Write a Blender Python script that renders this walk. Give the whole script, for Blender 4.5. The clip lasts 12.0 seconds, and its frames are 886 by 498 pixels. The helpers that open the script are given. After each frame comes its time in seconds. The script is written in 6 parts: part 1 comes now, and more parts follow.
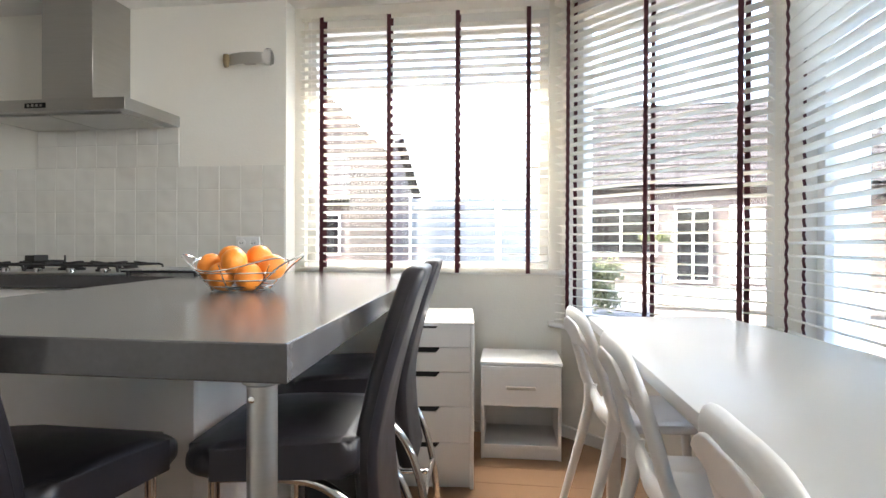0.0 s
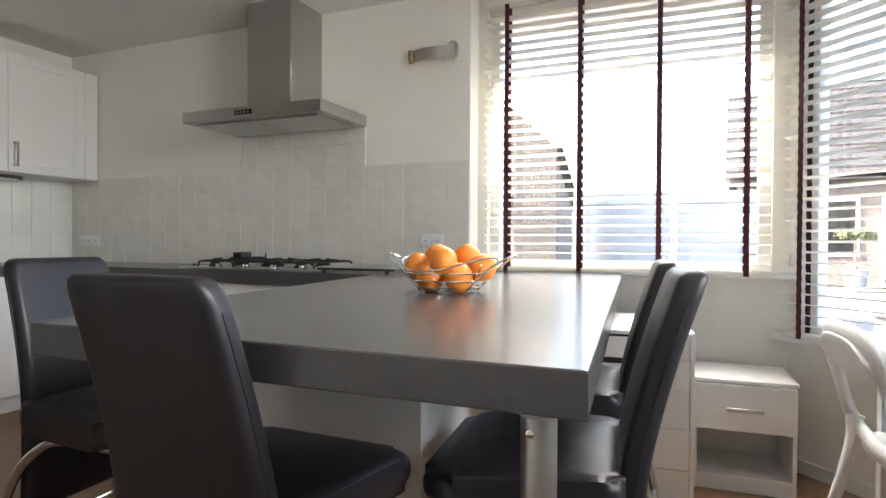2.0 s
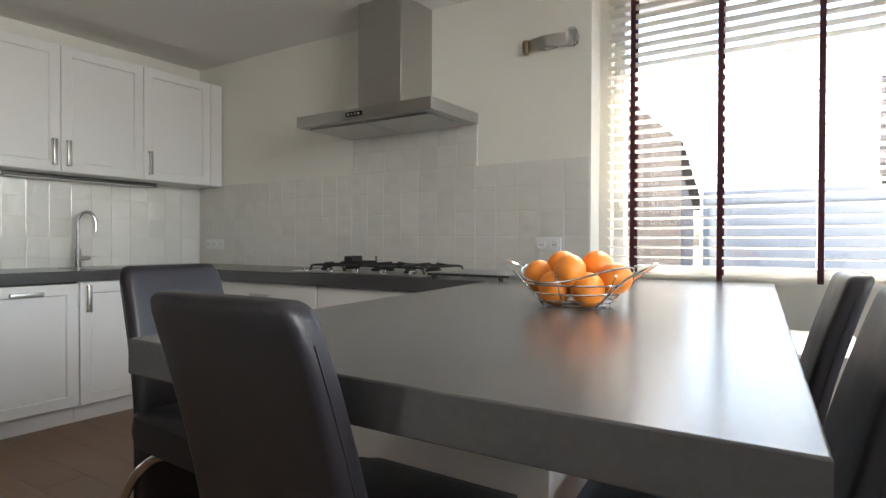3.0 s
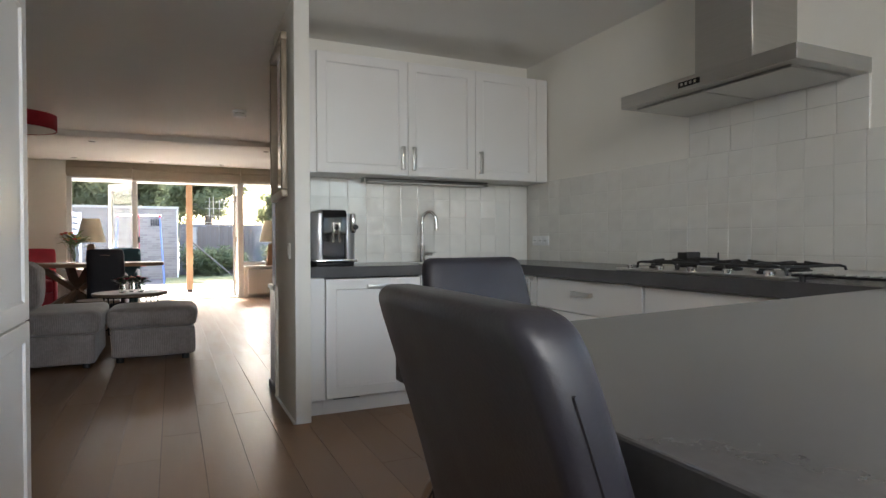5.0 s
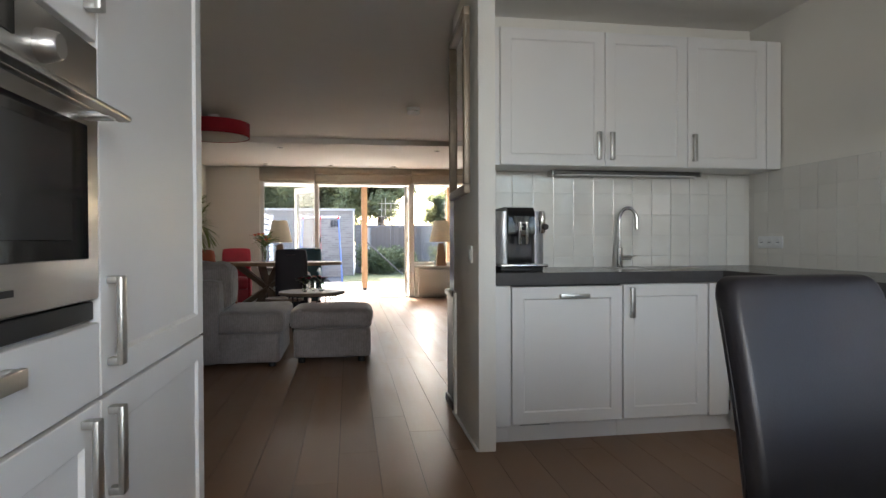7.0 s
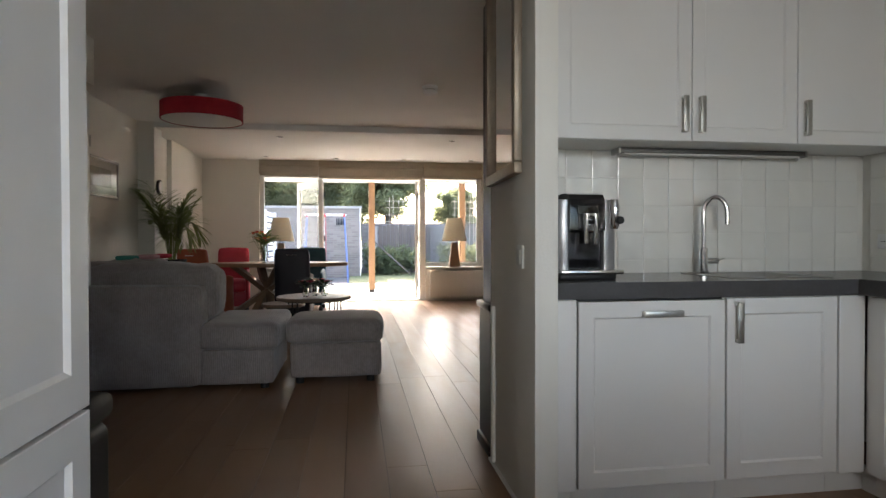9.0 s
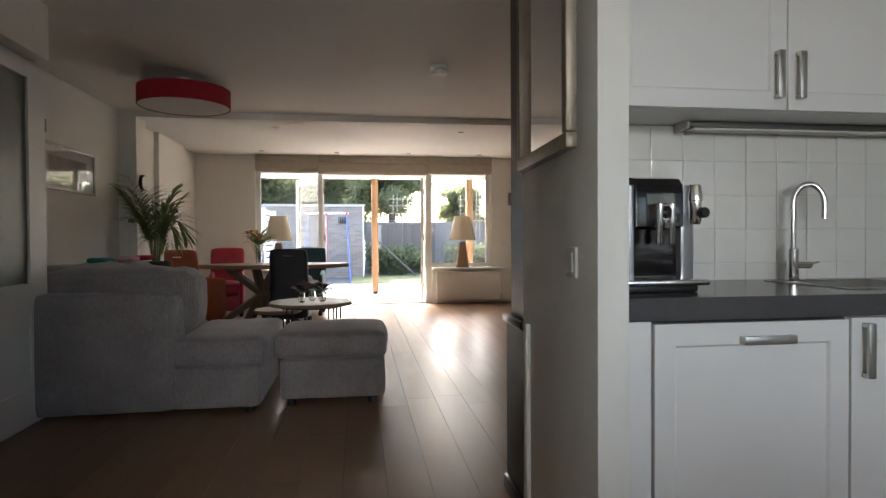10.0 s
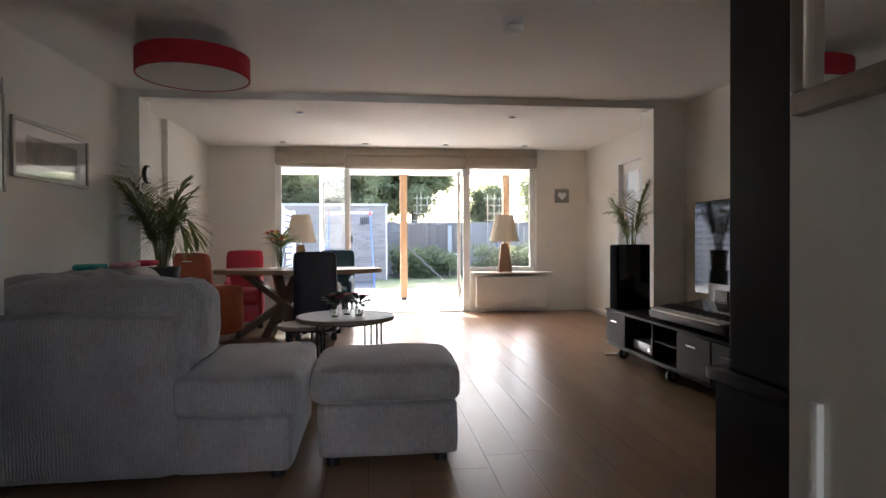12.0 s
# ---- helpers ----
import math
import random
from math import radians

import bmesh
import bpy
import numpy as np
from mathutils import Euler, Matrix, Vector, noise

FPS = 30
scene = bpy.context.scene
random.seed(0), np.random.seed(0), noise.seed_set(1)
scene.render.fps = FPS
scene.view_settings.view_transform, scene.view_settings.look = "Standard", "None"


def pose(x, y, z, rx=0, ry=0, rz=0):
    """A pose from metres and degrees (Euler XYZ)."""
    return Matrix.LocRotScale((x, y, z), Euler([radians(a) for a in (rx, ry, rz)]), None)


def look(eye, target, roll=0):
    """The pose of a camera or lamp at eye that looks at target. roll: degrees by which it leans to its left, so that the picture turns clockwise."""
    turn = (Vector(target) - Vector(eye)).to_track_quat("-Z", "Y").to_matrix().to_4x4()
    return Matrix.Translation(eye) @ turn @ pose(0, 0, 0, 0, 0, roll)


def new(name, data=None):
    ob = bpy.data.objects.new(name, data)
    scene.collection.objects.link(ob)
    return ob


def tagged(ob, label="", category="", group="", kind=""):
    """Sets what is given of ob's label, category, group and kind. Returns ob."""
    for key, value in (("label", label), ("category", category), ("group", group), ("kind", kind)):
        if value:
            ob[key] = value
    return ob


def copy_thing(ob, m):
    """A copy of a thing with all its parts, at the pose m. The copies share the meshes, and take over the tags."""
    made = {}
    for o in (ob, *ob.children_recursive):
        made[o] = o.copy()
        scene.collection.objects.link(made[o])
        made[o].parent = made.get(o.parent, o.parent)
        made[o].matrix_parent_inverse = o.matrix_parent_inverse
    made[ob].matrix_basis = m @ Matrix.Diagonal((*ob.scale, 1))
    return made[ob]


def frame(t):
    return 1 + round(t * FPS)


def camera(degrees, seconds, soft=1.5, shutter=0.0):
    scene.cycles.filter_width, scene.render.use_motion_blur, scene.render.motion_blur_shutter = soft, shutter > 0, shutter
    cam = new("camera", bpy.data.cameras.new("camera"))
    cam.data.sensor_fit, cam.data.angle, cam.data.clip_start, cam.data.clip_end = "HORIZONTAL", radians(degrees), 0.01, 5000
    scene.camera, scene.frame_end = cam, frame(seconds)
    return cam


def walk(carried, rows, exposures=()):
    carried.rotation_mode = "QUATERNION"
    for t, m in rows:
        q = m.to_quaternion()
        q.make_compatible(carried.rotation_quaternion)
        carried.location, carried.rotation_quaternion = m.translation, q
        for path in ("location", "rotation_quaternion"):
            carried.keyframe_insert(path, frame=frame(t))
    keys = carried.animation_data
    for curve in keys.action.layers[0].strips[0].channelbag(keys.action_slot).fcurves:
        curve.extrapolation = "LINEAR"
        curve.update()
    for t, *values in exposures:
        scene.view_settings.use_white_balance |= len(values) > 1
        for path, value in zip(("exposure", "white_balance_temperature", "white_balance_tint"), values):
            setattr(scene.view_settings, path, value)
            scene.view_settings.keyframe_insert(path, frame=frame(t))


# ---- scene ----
cam = camera(74.3, 12.0, 1.45)
PATH = [
    (0, (0.036, -0.018, 1.047), (-0.252, 1.961, 1.035), 0.2),
    (0.5, (0.014, -0.004, 1.047), (-0.284, 1.973, 1.032), 0.2),
    (1, (-0.019, 0.009, 1.044), (-0.367, 1.978, 1.03), 0.3),
    (1.5, (-0.099, 0.044, 1.037), (-0.67, 1.96, 1.021), 0.3),
    (2, (-0.221, 0.117, 1.05), (-0.992, 1.962, 1.027), 0.3),
    (2.5, (-0.295, 0.168, 1.066), (-1.215, 1.944, 1.045), 0.3),
    (3, (-0.337, 0.278, 1.066), (-1.433, 1.951, 1.044), 0.2),
    (5, (-0.533, 0.53, 1.042), (-2.348, 1.37, 1.017), -0.2),
    (5.5, (-0.611, 0.543, 1.051), (-2.505, 1.186, 1.028), -0.3),
    (6, (-0.704, 0.538, 1.056), (-2.642, 1.029, 1.034), -0.2),
    (6.5, (-0.875, 0.525, 1.055), (-2.84, 0.898, 1.03), -0.2),
    (7, (-1.051, 0.525, 1.057), (-3.025, 0.842, 1.032), -0.2),
    (9, (-1.859, 0.519, 1.052), (-3.837, 0.816, 1.025), -0.1),
    (9.5, (-2.123, 0.544, 1.046), (-4.101, 0.835, 1.018), -0.2),
    (10, (-2.452, 0.548, 1.057), (-4.431, 0.832, 1.026), -0.3),
    (10.5, (-2.707, 0.515, 1.058), (-4.687, 0.793, 1.032), -0.3),
    (11, (-2.997, 0.449, 1.057), (-4.981, 0.706, 1.031), -0.3),
    (11.5, (-3.245, 0.379, 1.064), (-5.23, 0.615, 1.038), -0.3),
    (12, (-3.485, 0.31, 1.064), (-5.471, 0.546, 1.037), -0.3),
]
EXPOSURE = [(0.0, 4.15, 6350, 10), (1.5, 4.08, 6350, 10), (3.0, 3.8, 6420, 10), (4.2, 3.72, 6300, 10), (5.0, 3.58, 6220, 10), (7.0, 3.42, 6200, 10), (9.0, 3.37, 6250, 10), (10.5, 3.46, 6050, 10), (12.0, 3.6, 5750, 10)]
walk(cam, [(t, look(eye, target, roll)) for t, eye, target, roll in PATH], EXPOSURE)

# ---- light ----
SUN_ELEV, SUN_AZ = 35.0, 103.0     # azimuth from north (+y) towards -x
world = bpy.data.worlds.new("world")
scene.world = world
world.use_nodes = True
wn = world.node_tree.nodes
sky = wn.new("ShaderNodeTexSky")
sky.sky_type, sky.sun_disc = "NISHITA", False
sky.sun_elevation, sky.sun_rotation = radians(SUN_ELEV), radians(-SUN_AZ)
sky.air_density, sky.dust_density, sky.ozone_density = 1.0, 4.5, 0.6
world.node_tree.links.new(sky.outputs[0], wn["Background"].inputs[0])
wn["Background"].inputs[1].default_value = 0.15
SUN_DIR = Vector((-math.sin(radians(SUN_AZ)) * math.cos(radians(SUN_ELEV)), math.cos(radians(SUN_AZ)) * math.cos(radians(SUN_ELEV)), math.sin(radians(SUN_ELEV))))
sun = new("sun", bpy.data.lights.new("sun", "SUN"))
sun.data.energy, sun.data.angle, sun.data.color = 2.2, radians(0.5), (1.0, 0.95, 0.86)
sun.matrix_world = look(SUN_DIR * 30, (0, 0, 0))


def portal(name, eye, target, w, h):
    """Marks a window opening through which the sky's light comes in; it gives no light of its own."""
    lamp = bpy.data.lights.new(name, "AREA")
    lamp.shape, lamp.size, lamp.size_y, lamp.cycles.is_portal = "RECTANGLE", w, h, True
    ob = new(name, lamp)
    ob.matrix_world = look(eye, target)


def window_light(name, eye, facing, w, h, power, color=(1.0, 0.95, 0.88), drop=1.85, spread=66):
    """Added lamp at a window, standing in for sky light, tilted down by drop."""
    lamp = bpy.data.lights.new(name, "AREA")
    lamp.shape, lamp.size, lamp.size_y, lamp.energy, lamp.color = "RECTANGLE", w, h, power, color
    lamp.spread = radians(spread)
    ob = new(name, lamp)
    ob.matrix_world = look(eye, (eye[0] + facing[0], eye[1] + facing[1], eye[2] - drop))


window_light("added_sky_fill", (-0.55, 3.175, 1.9), (0, -1), 1.35, 0.9, 2.6, (1.0, 0.94, 0.85))
window_light("added_sky_fill", (0.7, 2.9, 1.25), (-0.707, -0.707), 1.0, 0.6, 0.15, (1.0, 0.94, 0.85), 1.0, 74)
window_light("added_sky_fill", (0.95, 0.98, 1.75), (-1, 0), 1.2, 1.1, 1.8, (1.0, 0.95, 0.87), 0.15, 105)
window_light("added_sky_fill", (-12.35, 0.84, 1.75), (1, 0), 3.6, 0.8, 1.05, (0.97, 0.98, 1.0), 1.0, 80)
portal("sky_portal", (-0.55, 3.48, 1.64), (-0.55, 0, 1.64), 1.42, 1.48)
portal("sky_portal", (0.89, 3.09, 1.5), (-0.11, 2.09, 1.5), 1.07, 1.76)
portal("sky_portal", (1.28, 1.36, 1.5), (0, 1.36, 1.5), 2.0, 1.76)
portal("sky_portal", (-12.42, 0.84, 1.15), (-8, 0.84, 1.15), 3.86, 2.3)


# ---- materials ----
def mat(name, color, rough=0.5, metal=0.0, vary=0.08, scale=6.0, bump=0.0, bump_scale=60.0, fine=0.0, per_piece=0.0, stretch=(1, 1, 1), coat=0.0, trans=0.0, sheen=0.0, rough_vary=0.0, spec=0.5):
    m = bpy.data.materials.new(name)
    m.use_nodes = True
    nt = m.node_tree
    n, l = nt.nodes, nt.links
    b = n["Principled BSDF"]
    b.inputs["Roughness"].default_value, b.inputs["Metallic"].default_value = rough, metal
    b.inputs["Coat Weight"].default_value, b.inputs["Transmission Weight"].default_value = coat, trans
    b.inputs["Sheen Weight"].default_value, b.inputs["Specular IOR Level"].default_value = sheen, spec
    tc = n.new("ShaderNodeTexCoord")
    mp = n.new("ShaderNodeMapping")
    mp.inputs["Scale"].default_value = stretch
    l.new(tc.outputs["Object"], mp.inputs[0])
    big = n.new("ShaderNodeTexNoise")
    big.inputs["Scale"].default_value, big.inputs["Detail"].default_value = scale, 4.0
    l.new(mp.outputs[0], big.inputs[0])
    small = n.new("ShaderNodeTexNoise")
    small.inputs["Scale"].default_value, small.inputs["Detail"].default_value = scale * 9, 3.0
    l.new(mp.outputs[0], small.inputs[0])
    mix = n.new("ShaderNodeMath")
    mix.operation = "MULTIPLY_ADD"
    l.new(small.outputs[0], mix.inputs[0])
    mix.inputs[1].default_value = fine
    l.new(big.outputs[0], mix.inputs[2])
    fac = mix.outputs[0]
    if per_piece:
        info = n.new("ShaderNodeObjectInfo")
        add = n.new("ShaderNodeMath")
        add.operation = "MULTIPLY_ADD"
        l.new(info.outputs["Random"], add.inputs[0])
        add.inputs[1].default_value = per_piece
        l.new(fac, add.inputs[2])
        fac = add.outputs[0]
    ramp = n.new("ShaderNodeMapRange")
    ramp.inputs[1].default_value, ramp.inputs[2].default_value = 0.25, 0.75 + fine + per_piece
    ramp.inputs[3].default_value, ramp.inputs[4].default_value = 1.0 - vary, 1.0 + vary
    l.new(fac, ramp.inputs[0])
    mul = n.new("ShaderNodeVectorMath")
    mul.operation = "SCALE"
    mul.inputs[0].default_value = color
    l.new(ramp.outputs[0], mul.inputs["Scale"])
    l.new(mul.outputs[0], b.inputs["Base Color"])
    if rough_vary:
        rr = n.new("ShaderNodeMapRange")
        rr.inputs[1].default_value, rr.inputs[2].default_value = 0.3, 0.7
        rr.inputs[3].default_value, rr.inputs[4].default_value = rough - rough_vary, rough + rough_vary
        l.new(big.outputs[0], rr.inputs[0])
        l.new(rr.outputs[0], b.inputs["Roughness"])
    if bump:
        tex = n.new("ShaderNodeTexNoise")
        tex.inputs["Scale"].default_value, tex.inputs["Detail"].default_value = bump_scale, 5.0
        l.new(mp.outputs[0], tex.inputs[0])
        bp = n.new("ShaderNodeBump")
        bp.inputs["Strength"].default_value, bp.inputs["Distance"].default_value = bump, 0.01
        l.new(tex.outputs[0], bp.inputs["Height"])
        l.new(bp.outputs[0], b.inputs["Normal"])
    return m


def shift_by_piece(m):
    """Each piece shows another stretch of the texture."""
    n, l = m.node_tree.nodes, m.node_tree.links
    info = n.new("ShaderNodeObjectInfo")
    far = n.new("ShaderNodeVectorMath")
    far.operation = "SCALE"
    far.inputs[0].default_value = (37.0, 53.0, 71.0)
    l.new(info.outputs["Random"], far.inputs["Scale"])
    for node in n:
        if node.bl_idname == "ShaderNodeMapping":
            l.new(far.outputs[0], node.inputs["Location"])


def glass_mat(name, tint=(1, 1, 1), rough=0.0):
    m = bpy.data.materials.new(name)
    m.use_nodes = True
    b = m.node_tree.nodes["Principled BSDF"]
    b.inputs["Base Color"].default_value = (*tint, 1)
    b.inputs["Transmission Weight"].default_value, b.inputs["Roughness"].default_value, b.inputs["IOR"].default_value = 1.0, rough, 1.45
    return m


WALL = mat("wall_paint", (0.86, 0.835, 0.765), 0.75, vary=0.03, scale=1.2, bump=0.12, bump_scale=90, fine=0.3)
CEIL = mat("ceiling_paint", (0.87, 0.85, 0.81), 0.85, vary=0.03, scale=1.0, bump=0.15, bump_scale=70, fine=0.3)
RADPAINT = mat("satin_white_plastic", (0.72, 0.7, 0.64), 0.55, vary=0.02)
TRIM = mat("trim_paint", (0.84, 0.83, 0.8), 0.35, vary=0.02, scale=2)
CABINET = mat("cabinet_lacquer", (0.83, 0.815, 0.785), 0.38, vary=0.02, scale=2, bump=0.02, bump_scale=40)
OAK = mat("oak_floor", (0.25, 0.148, 0.085), 0.34, spec=0.26, rough_vary=0.05, vary=0.17, scale=1.6, fine=0.35, per_piece=0.7, stretch=(1.6, 7, 7))
SUBFLOOR = mat("floor_joint", (0.05, 0.035, 0.025), 0.8)
TILE = mat("glazed_tile", (0.79, 0.77, 0.71), 0.1, vary=0.05, scale=3, per_piece=0.8, bump=1.0, bump_scale=11, rough_vary=0.04, coat=0.9)
GROUT = mat("grout", (0.7, 0.68, 0.625), 0.9, vary=0.05)
STONE = mat("grey_worktop", (0.08, 0.077, 0.078), 0.21, vary=0.22, scale=9, fine=1.0)
STEEL = mat("brushed_steel", (0.5, 0.49, 0.47), 0.33, metal=1.0, vary=0.05, scale=4, stretch=(1, 1, 30), rough_vary=0.05)
CHROME = mat("chrome", (0.75, 0.75, 0.75), 0.09, metal=1.0, vary=0.02)
NICKEL = mat("satin_nickel", (0.52, 0.51, 0.48), 0.36, metal=1.0, vary=0.03)
LEATHER = mat("black_leather", (0.016, 0.0145, 0.0185), 0.4, spec=0.45, vary=0.15, scale=7, bump=0.05, bump_scale=260, fine=0.5, rough_vary=0.06)
BLACK = mat("black_plastic", (0.012, 0.012, 0.013), 0.5, vary=0.1)
GLOSSBLACK = mat("gloss_black", (0.008, 0.008, 0.009), 0.06, vary=0.1)
IRON = mat("cast_iron", (0.018, 0.017, 0.017), 0.6, vary=0.2, bump=0.1, bump_scale=150)
WHITEPLASTIC = mat("white_plastic", (0.8, 0.8, 0.79), 0.3, vary=0.02)
MELAMINE = mat("white_melamine", (0.8, 0.8, 0.79), 0.42, vary=0.02, bump=0.02, bump_scale=150)
TABLEWHITE = mat("white_tabletop", (0.66, 0.665, 0.66), 0.32, vary=0.02, scale=3)
SLAT = mat("blind_slat", (0.87, 0.85, 0.81), 0.45, vary=0.02)
TAPE = mat("ladder_tape", (0.085, 0.02, 0.03), 0.85, vary=0.15, scale=40, bump=0.2, bump_scale=400)
ORANGE = mat("orange_peel", (0.86, 0.28, 0.035), 0.38, vary=0.1, scale=20, per_piece=0.3, bump=0.25, bump_scale=220)
SOFA = mat("grey_corduroy", (0.30, 0.285, 0.285), 0.9, vary=0.14, scale=5, fine=0.5, bump=0.5, bump_scale=25, stretch=(1, 8, 0.6), sheen=0.4)
REDFELT = mat("red_felt", (0.34, 0.012, 0.022), 0.85, vary=0.1, scale=20, bump=0.15, bump_scale=300)
DIFFUSER = mat("lamp_diffuser", (0.78, 0.76, 0.72), 0.7, vary=0.02)
WOOD = mat("table_oak", (0.27, 0.17, 0.1), 0.5, vary=0.3, scale=3, fine=0.5, stretch=(8, 1, 8), bump=0.15, bump_scale=20)
PALEWOOD = mat("pale_oak", (0.33, 0.21, 0.12), 0.5, vary=0.25, scale=3, fine=0.5, stretch=(1, 1, 0.15), bump=0.1, bump_scale=20)
POSTWOOD = mat("douglas_post", (0.33, 0.19, 0.1), 0.6, vary=0.25, scale=3, fine=0.5, stretch=(6, 6, 0.3), bump=0.1, bump_scale=20)
LEAF = mat("palm_leaf", (0.15, 0.19, 0.07), 0.45, vary=0.35, scale=4, fine=0.5)
MIRROR = mat("mirror_silver", (0.9, 0.9, 0.9), 0.01, metal=1.0, vary=0.0)
FRAMEWOOD = mat("champagne_frame", (0.26, 0.21, 0.155), 0.4, metal=0.35, vary=0.12, scale=20)
DARKWOOD = mat("black_stained_wood", (0.011, 0.008, 0.0075), 0.28, spec=0.3, vary=0.3, scale=2, fine=0.6, stretch=(6, 6, 0.4), bump=0.02, bump_scale=18)
SILVERFRAME = mat("silver_frame", (0.42, 0.4, 0.38), 0.4, metal=0.4, vary=0.08, scale=20)
LINEN = mat("shade_linen", (0.7, 0.63, 0.5), 0.85, vary=0.06, scale=30, bump=0.2, bump_scale=300)
ROMAN = mat("roman_shade_linen", (0.52, 0.46, 0.37), 0.9, vary=0.08, scale=10, bump=0.2, bump_scale=200, stretch=(1, 1, 4))
GLASS = glass_mat("window_glass")


def let_light_through(m, share, tint):
    """Cloth that passes part of the light that falls on its other side."""
    n, l = m.node_tree.nodes, m.node_tree.links
    t = n.new("ShaderNodeBsdfTranslucent")
    t.inputs[0].default_value = (*tint, 1)
    mixer = n.new("ShaderNodeMixShader")
    mixer.inputs[0].default_value = share
    l.new(n["Principled BSDF"].outputs[0], mixer.inputs[1])
    l.new(t.outputs[0], mixer.inputs[2])
    l.new(mixer.outputs[0], n["Material Output"].inputs[0])


shift_by_piece(TILE)
for node in TILE.node_tree.nodes:
    if node.bl_idname == "ShaderNodeTexNoise" and abs(node.inputs["Scale"].default_value - 11.0) < 0.01:
        node.inputs["Detail"].default_value = 0.0   # smooth waves of the glaze
shift_by_piece(OAK)
let_light_through(LINEN, 0.32, (0.85, 0.78, 0.66))
let_light_through(ROMAN, 0.25, (0.7, 0.6, 0.45))
let_light_through(SLAT, 0.65, (0.95, 0.92, 0.85))
let_light_through(LEAF, 0.45, (0.26, 0.32, 0.1))


# ---- mesh helpers ----
def box(bm, x0, x1, y0, y1, z0, z1, bevel=0.0, seg=2):
    r = bmesh.ops.create_cube(bm, size=1.0, matrix=Matrix.LocRotScale(((x0 + x1) / 2, (y0 + y1) / 2, (z0 + z1) / 2), None, (x1 - x0, y1 - y0, z1 - z0)))
    if bevel:
        es = {e for v in r["verts"] for e in v.link_edges}
        bmesh.ops.bevel(bm, geom=list(es), offset=bevel, segments=seg, affect="EDGES", profile=0.5)
    return bm


def boxes(*specs, bevel=0.0, seg=2):
    bm = bmesh.new()
    for s in specs:
        box(bm, *s, bevel=bevel, seg=seg)
    return bm


def tube(bm, pts, r, seg=10, closed=False):
    pts = [Vector(p) for p in pts]
    n = len(pts)
    rings = []
    up = None
    for i, p in enumerate(pts):
        a = pts[(i - 1) % n] if closed else pts[max(i - 1, 0)]
        b = pts[(i + 1) % n] if closed else pts[min(i + 1, n - 1)]
        d = (b - a).normalized()
        if up is None:
            up = d.orthogonal().normalized()
        up = (up - d * up.dot(d)).normalized()
        side = d.cross(up)
        rr = r[i] if isinstance(r, (list, tuple)) else r
        rings.append([bm.verts.new(p + rr * (math.cos(t) * up + math.sin(t) * side)) for t in (2 * math.pi * k / seg for k in range(seg))])
    for i in range(n if closed else n - 1):
        a, b = rings[i], rings[(i + 1) % n]
        for k in range(seg):
            bm.faces.new((a[k], a[(k + 1) % seg], b[(k + 1) % seg], b[k]))
    if not closed:
        bm.faces.new(rings[0][::-1])
        bm.faces.new(rings[-1])
    return bm


def curve_pts(ctrl, n=24):
    """Points of a smooth curve through the control points."""
    c = [Vector(p) for p in ctrl]
    c = [c[0] * 2 - c[1]] + c + [c[-1] * 2 - c[-2]]
    out = []
    spans = len(c) - 3
    for i in range(n + 1):
        u = i / n * spans
        k = min(int(u), spans - 1)
        t = u - k
        p0, p1, p2, p3 = c[k:k + 4]
        out.append(0.5 * ((2 * p1) + (p2 - p0) * t + (2 * p0 - 5 * p1 + 4 * p2 - p3) * t * t + (3 * p1 - p0 - 3 * p2 + p3) * t ** 3))
    return out


def lathe(bm, profile, seg=24, center=(0, 0, 0)):
    cx, cy, cz = center
    rings = []
    for r, z in profile:
        rings.append([bm.verts.new((cx + r * math.cos(t), cy + r * math.sin(t), cz + z)) for t in (2 * math.pi * k / seg for k in range(seg))])
    for a, b in zip(rings, rings[1:]):
        for k in range(seg):
            bm.faces.new((a[k], a[(k + 1) % seg], b[(k + 1) % seg], b[k]))
    if profile[0] != profile[-1]:
        bm.faces.new(rings[0][::-1])
        bm.faces.new(rings[-1])
    return bm


def prism(bm, outline, z0, z1, bevel=0.0):
    """An upright prism over a plan outline."""
    lo = [bm.verts.new((x, y, z0)) for x, y in outline]
    hi = [bm.verts.new((x, y, z1)) for x, y in outline]
    n = len(lo)
    fs = [bm.faces.new(lo[::-1]), bm.faces.new(hi)]
    fs += [bm.faces.new((lo[i], lo[(i + 1) % n], hi[(i + 1) % n], hi[i])) for i in range(n)]
    if bevel:
        bmesh.ops.bevel(bm, geom=list({e for f in fs for e in f.edges}), offset=bevel, segments=2, affect="EDGES", profile=0.5)
    return bm


